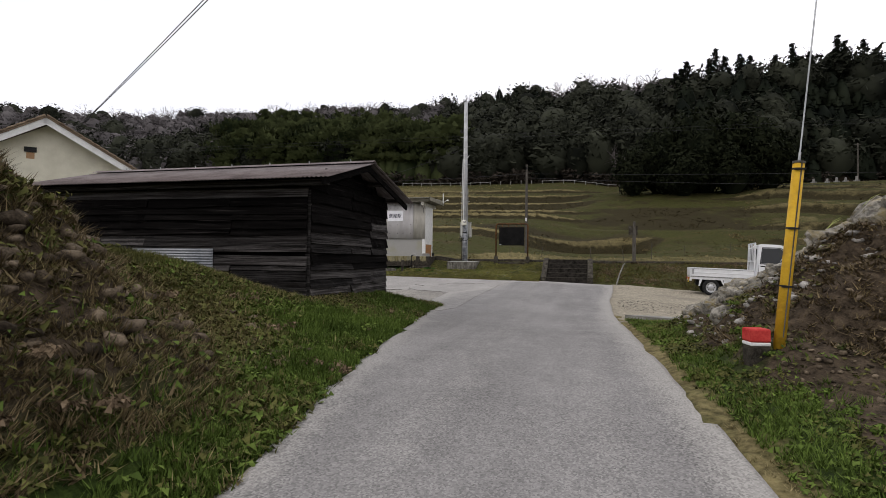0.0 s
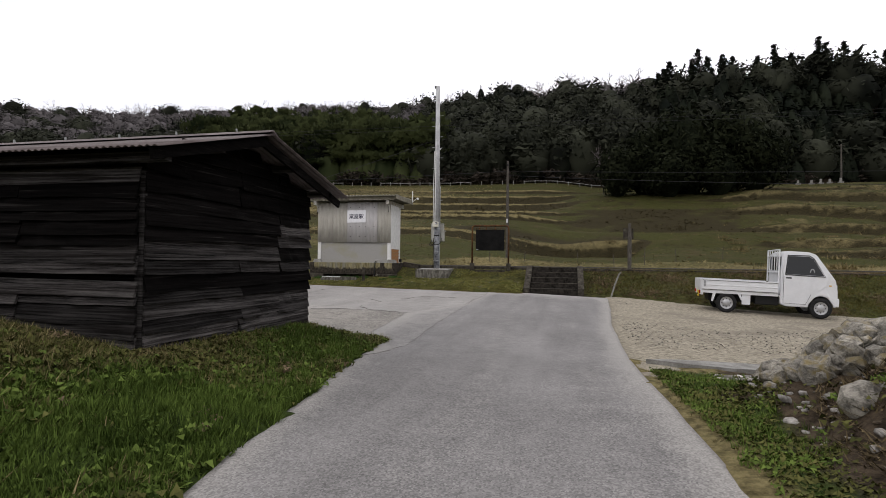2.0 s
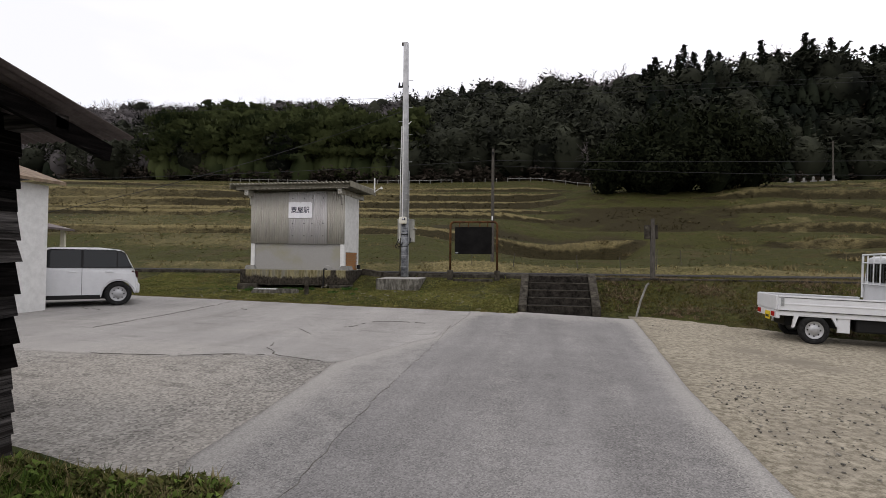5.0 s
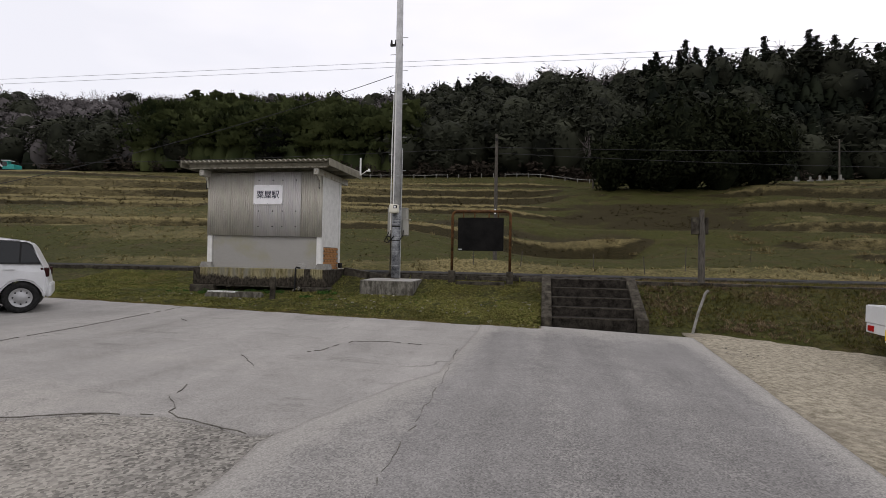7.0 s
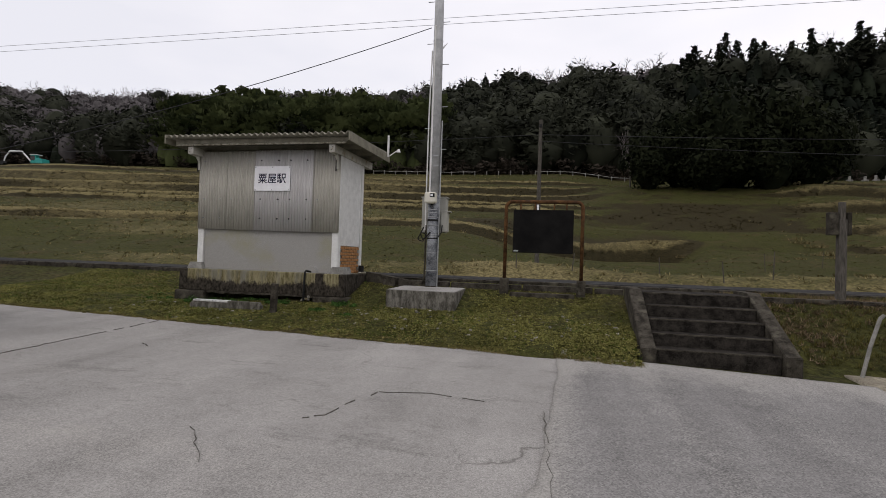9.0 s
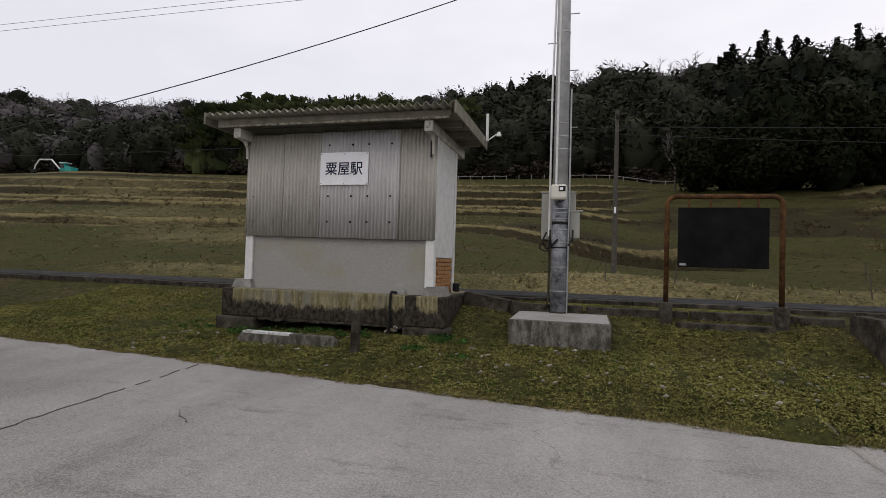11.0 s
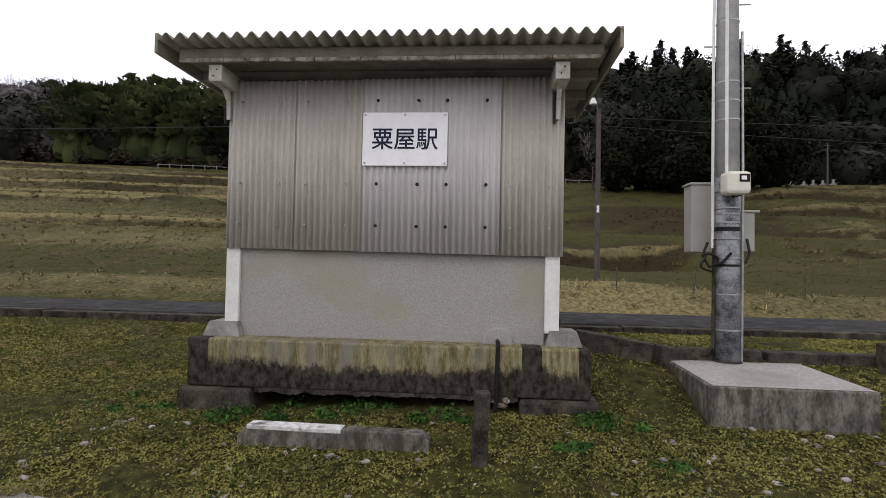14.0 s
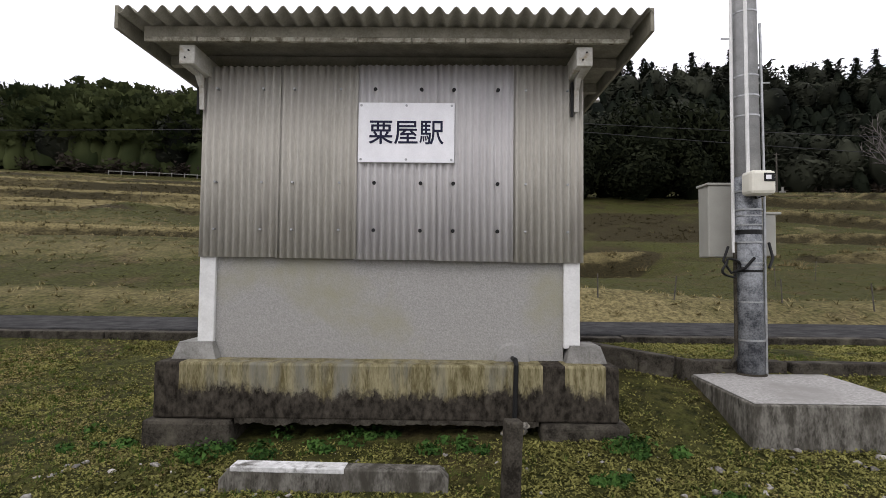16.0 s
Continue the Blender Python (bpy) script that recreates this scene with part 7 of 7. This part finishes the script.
def build_grass():
    rng = np.random.RandomState(31)
    T = [tuft(rng) for _ in range(8)]
    TW = [tuft(rng, 10, 0.6, 0.9, 0.07) for _ in range(6)]
    L = [leaflets(rng) for _ in range(8)]

    def pts(n, x0, x1, y0, y1):
        return np.stack([rng.uniform(x0, x1, n), rng.uniform(y0, y1, n)], 1)

    # verge beside the shed
    p = pts(46000, -5.2, -1.5, -0.5, 11.6)
    d = road_left(p[:, 1]) - p[:, 0] + 0.06 * vnoise(p[:, 0] * 4, p[:, 1] * 4)
    heap = np.hypot((p[:, 0] + 5.6) / 3.7, (p[:, 1] - 1.85) / 2.8)
    shed = (p[:, 0] < -4.05) & (p[:, 1] > 7.3) & (p[:, 1] < 10.7)
    patch = vnoise(p[:, 0] * 1.3, p[:, 1] * 1.3)
    green = (d > -0.02) & ~shed & (p[:, 1] < 11.3 - 0.5 * d)
    q = p[green & ((heap > 0.95) | (rng.rand(len(p)) < 0.15))]
    sel = vnoise(q[:, 0] * 0.9 + 7, q[:, 1] * 0.9) + 0.5 * rng.normal(size=len(q)) - 0.9 * sstep(1.7, 0.5, road_left(q[:, 1]) - q[:, 0])
    sow("verge_grass", T, q[sel < -0.75], (0.05, 0.16), (0.08, 0.17), M_GRASS, "fresh green grass on the verge", 32)
    sow("verge_clover", L, q[(sel >= -0.75) & (sel < -0.35)], (0.04, 0.11), (0.04, 0.09), M_LEAF, "bright low clover on the verge", 320)
    sow("verge_weeds", L, q[sel >= -0.35], (0.04, 0.12), (0.04, 0.085), M_WEED, "dark low weeds among the verge grass", 33)
    k = q[(sel > -0.2)]
    sow("dead_grass", TW, k[rng.rand(len(k)) < 0.8], (0.04, 0.14), (0.06, 0.14), M_DRY, "dead straw among the verge grass", 34)
    # soil heap: dead stems and weeds
    p = pts(42000, -8.5, -2.2, -0.8, 6.5)
    heap = np.hypot((p[:, 0] + 5.6) / 3.8, (p[:, 1] - 1.85) / 2.8)
    p = p[(heap < 0.98) & (road_left(p[:, 1]) - p[:, 0] > 0.4)]
    f = vnoise(p[:, 0] * 1.6, p[:, 1] * 1.6 + 4) + 0.6 * rng.normal(size=len(p))
    sow("heap_dead_stems", TW, p[(f > -0.75) & (f < 0.3)], (0.04, 0.15), (0.05, 0.13), M_HEAPSTEM, "brown dead stems on the soil heap", 35, 0.5)
    sow("heap_straw", TW, p[f >= 0.45], (0.03, 0.10), (0.04, 0.09), M_DRY, "dry straw on the soil heap", 36, 0.5)
    sow("heap_weeds", L, p[f <= -0.72], (0.03, 0.11), (0.03, 0.08), M_WEED, "dark weeds on the soil heap", 37)
    # bank by the shed's long wall
    p = pts(9000, -9.5, -4.0, 4.0, 7.3)
    sow("bank_grass", T, p, (0.05, 0.16), (0.06, 0.15), M_WEED, "rough grass along the shed wall", 38)
    # other side of the lane
    p = pts(44000, 0.9, 7.0, 1.0, 10.3)
    e = p[:, 0] - road_right(p[:, 1])
    f = vnoise(p[:, 0] * 1.4 + 9, p[:, 1] * 1.4) + 0.5 * rng.normal(size=len(p))
    mound = np.hypot((p[:, 0] - 4.6) / 2.9, (p[:, 1] - 6.9) / 2.7) < 1.0
    green_to = 0.75 + 0.35 * vnoise(p[:, 0] * 1.7, p[:, 1] * 1.7)
    ok = (e > 0.12 + 0.1 * f) & ((e < green_to) | (rng.rand(len(p)) < np.where(mound, 0.45, 0.12)))
    sow("verge_grass", T, p[ok & ~mound & (f < -0.2) & (e > 0.14)], (0.03, 0.11), (0.07, 0.15), M_GRASS, "green grass beside the lane", 39)
    sow("verge_weeds", L, p[ok & ~mound & (f >= 0.1) & (e > 0.14)], (0.03, 0.08), (0.03, 0.06), M_WEED, "low weeds beside the lane", 40)
    sow("verge_clover", L, p[ok & ~mound & (f >= -0.2) & (f < 0.1) & (e > 0.14)], (0.03, 0.08), (0.025, 0.06), M_LEAF, "bright clover beside the lane", 400)
    sow("dead_grass", TW, p[ok & (e < 0.3) & (rng.rand(len(p)) < 0.35)], (0.02, 0.045), (0.03, 0.07), M_DRY, "flattened straw along the lane's edge", 41)
    clear = p[:, 1] < 8.35 - 1.875 * (p[:, 0] - 1.7) / 2.9
    mp = p[ok & mound & clear]
    fm = f[ok & mound & clear]
    sow("bank_dead_stems", TW, mp[fm > -0.3], (0.03, 0.09), (0.06, 0.15), M_HEAPSTEM, "dead stems on the soil bank", 42, 0.5)
    sow("bank_weeds", L, mp[fm < -0.7], (0.04, 0.10), (0.04, 0.09), M_WEED, "dark weeds on the soil bank", 43)
    # lawn round the hut
    p = pts(110000, -16, -1.6, 21.9, 27.2)
    d = p[:, 1] - lot_edge(p[:, 0])
    hut = (p[:, 0] > -10.95) & (p[:, 0] < -7.0) & (p[:, 1] > 24.15)
    slab = (p[:, 0] > -6.15) & (p[:, 0] < -4.7) & (p[:, 1] > 24.0) & (p[:, 1] < 25.1)
    stairs = p[:, 0] > -1.66
    edge = 0.1 * vnoise(p[:, 0] * 3, p[:, 1] * 3)
    near = p[(d > -0.10 + 0.5 * edge) & (d < 0.12) & ~stairs]
    sow("lawn_edge_straw", TW, near, (0.015, 0.05), (0.03, 0.09), M_DRYLAWN, "sandy straw along the paving's edge", 56)
    p = p[(d > -0.04 + edge) & ~hut & ~slab & ~stairs]
    f = vnoise(p[:, 0] * 1.1, p[:, 1] * 1.1) + 0.5 * vnoise(p[:, 0] * 3.7, p[:, 1] * 3.7) + 0.4 * rng.normal(size=len(p))
    sow("lawn_weeds", L, p[f < 0.35], (0.02, 0.05), (0.018, 0.040), M_CLOVER, "low clover and moss lawn", 44)
    sow("lawn_straw", L, p[f >= 0.55], (0.015, 0.04), (0.015, 0.035), M_DRYLAWN, "yellowed patches in the lawn", 45)
    g = p[(f >= 0.35) & (f < 0.55)]
    sow("lawn_grass", T, g, (0.03, 0.08), (0.04, 0.08), M_GRASS, "short grass in the lawn", 46)
    # bank on the yard's side
    p = pts(19000, 0.6, 16, 21.4, 27.2)
    p = p[(p[:, 1] - lot_edge(p[:, 0]) > 0.1)]
    f = vnoise(p[:, 0] * 0.8, p[:, 1] * 1.3) + 0.5 * rng.normal(size=len(p))
    sow("bank_grass", T, p[f < 0.2], (0.05, 0.14), (0.06, 0.14), M_LAWNB, "rough olive grass on the platform bank", 47)
    sow("bank_straw", TW, p[f >= 0.2], (0.04, 0.12), (0.06, 0.14), M_TWIG, "brown dead grass on the platform bank", 48)
    # fields beyond the track
    p = pts(120000, -75, 60, 33, 104)
    keep = np.abs(p[:, 0] + 5) < 14 + 0.85 * p[:, 1]
    p = p[keep]
    dry, earth, _, bank = zone_weights(p[:, 0], p[:, 1])
    f = rng.rand(len(p))
    sow("field_straw", TW, p[f < dry * 0.55 + 0.004], (0.08, 0.22), (0.14, 0.3), M_DRY, "straw-coloured grass along the terrace edges", 49)
    q = p[(f > 0.72) & (dry < 0.3) & (bank < 0.4)]
    g = vnoise(q[:, 0] / 9, q[:, 1] / 9)
    sow("field_grass", T, q[g < 0.6], (0.03, 0.09), (0.2, 0.42), M_FIELD, "winter grass on the terraces", 50)
    q2 = p[(f > 0.4) & (f < 0.72) & (bank >= 0.75)]
    sow("bank_brush", TW, q2, (0.08, 0.28), (0.15, 0.35), M_BANKWEED, "dark brown weeds on the terrace banks", 55)
    k = pts(150, 4, 34, 33.5, 66)
    k = k[vnoise(k[:, 0] / 5, k[:, 1] / 3) > 0.05]
    dense = [tuft(rng, 60, 0.9, 0.5, 0.03) for _ in range(5)]
    sow("dead_grass_tussocks", dense, k, (0.2, 0.5), (0.5, 1.1), M_TUSSOCK, "straw-coloured tussocks on the grassy slope", 53)
    sow("field_brush", TW, q[(g >= 0.35) & (rng.rand(len(q)) < 0.12)], (0.06, 0.2), (0.2, 0.4), M_TWIG, "brown winter weeds on the terraces", 51)


M_TUSSOCK = leaf_material("straw_tussock", (0.07, 0.055, 0.025), (0.24, 0.19, 0.095), 0.5)
M_LEAF = leaf_material("bright_weed_leaves", (0.028, 0.048, 0.010), (0.125, 0.175, 0.038), 1.5)
M_DRYLAWN = leaf_material("yellowed_lawn", (0.10, 0.085, 0.03), (0.26, 0.215, 0.09), 0.9)
M_LAWNB = leaf_material("olive_grass", (0.03, 0.032, 0.010), (0.13, 0.115, 0.036), 1.2)
M_FIELD = leaf_material("winter_field_grass", (0.026, 0.026, 0.008), (0.125, 0.118, 0.034), 0.3)
M_BANKWEED = leaf_material("dark_bank_weeds", (0.014, 0.012, 0.005), (0.075, 0.058, 0.026), 0.7)
build_grass()


M_LUSH = leaf_material("lush_weed_leaves", (0.012, 0.034, 0.009), (0.062, 0.125, 0.028), 3)


def leafy_plant(name, x, y, z, r, h, mat, label, seed, n=380):
    rng = np.random.RandomState(seed)
    lobes = 7
    lc = np.stack([rng.normal(size=lobes) * r * 0.75, rng.normal(size=lobes) * r * 0.5, np.zeros(lobes)], 1)
    ls = rng.uniform(0.3, 0.75, size=lobes)
    k = rng.randint(lobes, size=n)
    d = rand_dirs(rng, n)
    d[:, 2] = np.abs(d[:, 2])
    c = lc[k] + d * rng.uniform(0.3, 1, size=(n, 1)) * np.array([r, r, h]) * ls[k][:, None]
    tip = d + rng.normal(size=(n, 3)) * 0.5
    u = np.cross(tip, rand_dirs(rng, n))
    u /= np.linalg.norm(u, axis=1, keepdims=True)
    v = np.cross(tip, u)
    size = rng.uniform(0.5, 1.3, size=(n, 1))
    u, v = u * 0.015 * size, v * 0.012 * size
    V, F = quads_from(c, u, v)
    ob = mesh_np(name, V, F, mat)
    ob.matrix_basis = pose(x, y, z)
    return tagged(ob, label, "plant", kind="stuff")


for i, (x, y, r) in enumerate([(-10.05, 24.05, 0.26), (-9.35, 24.15, 0.2), (-9.0, 24.3, 0.16), (-8.3, 24.1, 0.17), (-10.6, 23.6, 0.14), (-6.85, 24.0, 0.22), (-11.3, 24.0, 0.24), (-7.3, 23.6, 0.13), (-6.6, 23.3, 0.14)]):
    leafy_plant("weed_clump", x, y, float(ground_z(x, y)) - 0.02, r, r * 0.8, M_LUSH if i != 4 else M_WEED, "leafy green weeds by the hut's base", 60 + i, 900)


def scatter_clumps():
    rnd = random.Random(5)
    for k in range(70):
        x, y = rnd.uniform(-4.9, -2.2), rnd.uniform(0.8, 10.8)
        if x > float(road_left(y)) - 0.15 or (x < -3.9 and y > 6.9):
            continue
        r = rnd.uniform(0.08, 0.22)
        leafy_plant("weed_clump", x, y, float(ground_z(x, y)) - 0.02, r, r * rnd.uniform(0.5, 0.9), rnd.choice((M_WEED, M_WEED, M_LEAF, M_TWIG, M_TWIG)), "leafy weeds on the verge beside the lane", 200 + k, 260)
    for k in range(26):
        y = rnd.uniform(3.4, 7.6)
        x = float(road_right(y)) + rnd.uniform(0.3, 1.3)
        r = rnd.uniform(0.07, 0.17)
        leafy_plant("weed_clump", x, y, float(ground_z(x, y)) - 0.02, r, r * rnd.uniform(0.5, 0.8), rnd.choice((M_WEED, M_LEAF, M_GRASS)), "leafy weeds at the foot of the soil bank", 300 + k, 220)


scatter_clumps()


def strap_plant(x, y, z, seed):
    """Arching strap leaves."""
    rnd = random.Random(seed)
    bm = bmesh.new()
    for _ in range(44):
        a = rnd.uniform(0, 6.28)
        L, w = rnd.uniform(0.35, 0.75), 0.02
        d = Vector((math.cos(a), math.sin(a), 0))
        s = Vector((-d.y, d.x, 0)) * w
        prev = None
        for k in range(6):
            t = k / 5
            p = d * (L * t * 0.8) + Vector((0, 0, L * (1.2 * t - 1.1 * t * t)))
            ww = s * (1 - 0.8 * t)
            cur = (bm.verts.new(p - ww), bm.verts.new(p + ww))
            if prev:
                bm.faces.new((prev[0], prev[1], cur[1], cur[0]))
            prev = cur
    ob = part("strap_leaf_plant", bm, M_STRAP)
    ob.matrix_basis = pose(x, y, z)
    return tagged(ob, "pale green strap-leaved plant on the bank", "plant")


M_STRAP = leaf_material("pale_strap_leaves", (0.13, 0.16, 0.04), (0.34, 0.36, 0.13), 2)
for i, (x, y) in enumerate([(3.75, 7.9), (4.1, 7.6), (4.35, 7.3), (-5.9, 4.3), (-6.2, 4.1)]):
    strap_plant(x, y, float(ground_z(x, y)), 80 + i)


# ------------------------------------------------------------------ far fence, posts, road, cracks
def build_far_things():
    # pale roadside barrier along the foot of the woods
    F = thing("roadside_barrier", pose(0, 0, 0), "pale roadside barrier along the foot of the woods", "barrier")
    post = part("post", made_box((-0.05, -0.05, -0.3), (0.05, 0.05, 0.72)), M_CONCRETE, F)
    x = -62.0
    first = True
    while x < 8:
        y = 103.0
        m = pose(x, y, float(ground_z(x, y)))
        if first:
            post.matrix_basis = m
            first = False
        else:
            piece("post", post.data, m, F)
        if (int(x) // 9) % 3 != 1:
            bm = bmesh.new()
            z0, z1 = float(ground_z(x, y)), float(ground_z(x + 2, y))
            tube(bm, (x, y - 0.05, z0 + 0.55), (x + 2, y - 0.05, z1 + 0.55), 0.05, n=6)
            part("rail", bm, M_CONCRETE, F)
        x += 2.0
    # thin field stakes
    for x, y, h in [(-13.5, 33.5, 1.0), (-12.2, 33.6, 0.8), (-11.4, 33.7, 0.9), (-4.5, 34, 0.8), (-2.5, 34, 0.8), (0.5, 34.3, 0.8), (4.0, 34, 1.2), (12, 50, 1.4), (8, 47, 1.3), (-20, 60, 1.3), (-33, 62, 1.3), (-14, 33.5, 0.9), (2.4, 33.6, 0.9)]:
        s = thing("field_stake", pose(x, y, float(ground_z(x, y)), 0, 6 * math.sin(x * 7), 0), "thin weathered stake in the field", "stake", "stakes in the field")
        part("rod", made_tube((0, 0, -0.1), (0, 0, h * 0.8), 0.02, 0.016, 6), M_WOODPOLE, s)
    # graves on the slope
    for i, (x, y) in enumerate([(39.5, 104), (41, 104.3), (42.2, 104), (44, 104.5), (37.5, 104)]):
        g = thing("stone_marker", pose(x, y, float(ground_z(x, y))), "small grey upright stone on the hill", "stone", "stones on the hill")
        part("plinth", made_box((-0.35, -0.35, -0.2), (0.35, 0.35, 0.2), 0.03), M_CONCRETE, g)
        part("pillar", made_box((-0.14, -0.14, 0.2), (0.14, 0.14, 0.7 + 0.12 * (i % 2)), 0.02), M_CONCRETE, g)


build_far_things()


def crack(name, pts, w, seed):
    """A narrow open crack in the paving, as a dark sliver that follows it."""
    rnd = random.Random(seed)
    fine = []
    for (x0, y0), (x1, y1) in zip(pts, pts[1:]):
        n = max(3, int(math.hypot(x1 - x0, y1 - y0) / 0.12))
        for i in range(n):
            t = i / n
            fine.append((x0 + (x1 - x0) * t + rnd.uniform(-0.022, 0.022), y0 + (y1 - y0) * t + rnd.uniform(-0.022, 0.022)))
    fine.append(pts[-1])
    bm = bmesh.new()
    prev = None
    for i, (x, y) in enumerate(fine):
        a = fine[min(i + 1, len(fine) - 1)]
        b = fine[max(i - 1, 0)]
        d = Vector((a[0] - b[0], a[1] - b[1], 0)).normalized()
        s = Vector((-d.y, d.x, 0)) * w * (0.12 + rnd.random() ** 2.2)
        z = float(paved(x, y))
        top = [bm.verts.new((x - s.x, y - s.y, z + 0.004)), bm.verts.new((x + s.x, y + s.y, z + 0.004))]
        bot = [bm.verts.new((x - s.x, y - s.y, z - 0.05)), bm.verts.new((x + s.x, y + s.y, z - 0.05))]
        cur = top + bot
        if prev and rnd.random() < 0.88:
            bm.faces.new((prev[0], prev[1], cur[1], cur[0]))
            bm.faces.new((prev[0], cur[0], cur[2], prev[2]))
            bm.faces.new((prev[1], prev[3], cur[3], cur[1]))
        prev = cur
    ob = part(name, bm, M_CRACKFILL)
    return tagged(ob, "dirt-filled crack in the paving", "crack", kind="structure")


M_CRACKFILL = material("crack_dirt", (0.09, 0.085, 0.075), (0.19, 0.18, 0.16), 20, 0.95, bump=0.3)
crack("paving_crack", [(-7.4, 14.8), (-6.1, 15.0), (-5.52, 15.31), (-4.84, 15.45), (-4.32, 15.28), (-3.95, 15.18)], 0.0045, 1)
crack("paving_crack", [(-4.84, 15.45), (-5.0, 15.72), (-5.25, 15.98), (-5.39, 16.57)], 0.003, 2)
crack("paving_crack", [(-9.82, 22.46), (-9.7, 20.42), (-9.6, 19.3), (-9.5, 17.0)], 0.003, 3)
crack("paving_crack", [(-4.95, 18.55), (-4.83, 18.66), (-4.76, 19.05), (-4.63, 19.56)], 0.008, 4)
crack("paving_crack", [(-4.63, 19.56), (-4.1, 19.7), (-3.5, 19.62)], 0.003, 6)
crack("paving_crack", list(zip(SEAM_X, SEAM_Y)), 0.006, 5)


def small_cracks():
    rnd = random.Random(77)
    for k in range(5):
        x, y = rnd.uniform(-14, -3.6), rnd.uniform(16.2, 21.8)
        a, L = rnd.uniform(-0.7, 0.7), rnd.uniform(0.3, 1.0)
        pts = [(x, y)]
        for _ in range(3):
            a += rnd.uniform(-0.6, 0.6)
            x, y = x + math.cos(a) * L / 3, y + math.sin(a) * L / 3
            if x > -3.3 or y > 22:
                break
            pts.append((x, y))
        if len(pts) > 2:
            crack("paving_crack", pts, rnd.uniform(0.001, 0.002), 100 + k)


small_cracks()


def build_broken_slab():
    S = thing("broken_concrete_slab", pose(0, 0, 0), "flat broken concrete slab lying at the edge of the yard", "slab")
    bm = bmesh.new()
    out = [(0.98, 10.85), (1.4, 11.0), (2.2, 11.1), (3.2, 11.18), (4.6, 11.2), (4.6, 10.78), (3.4, 10.72), (2.7, 10.62), (2.0, 10.56), (1.5, 10.66)]
    lo = [bm.verts.new((x, y, float(paved(x, y)) - 0.05)) for x, y in out]
    hi = [bm.verts.new((x, y, float(paved(x, y)) + 0.05)) for x, y in out]
    n = len(out)
    for i in range(n):
        bm.faces.new((lo[i], lo[(i + 1) % n], hi[(i + 1) % n], hi[i]))
    bm.faces.new(hi)
    bm.faces.new(lo[::-1])
    bmesh.ops.recalc_face_normals(bm, faces=bm.faces)
    part("slab", bm, M_CONCRETE, S)


build_broken_slab()
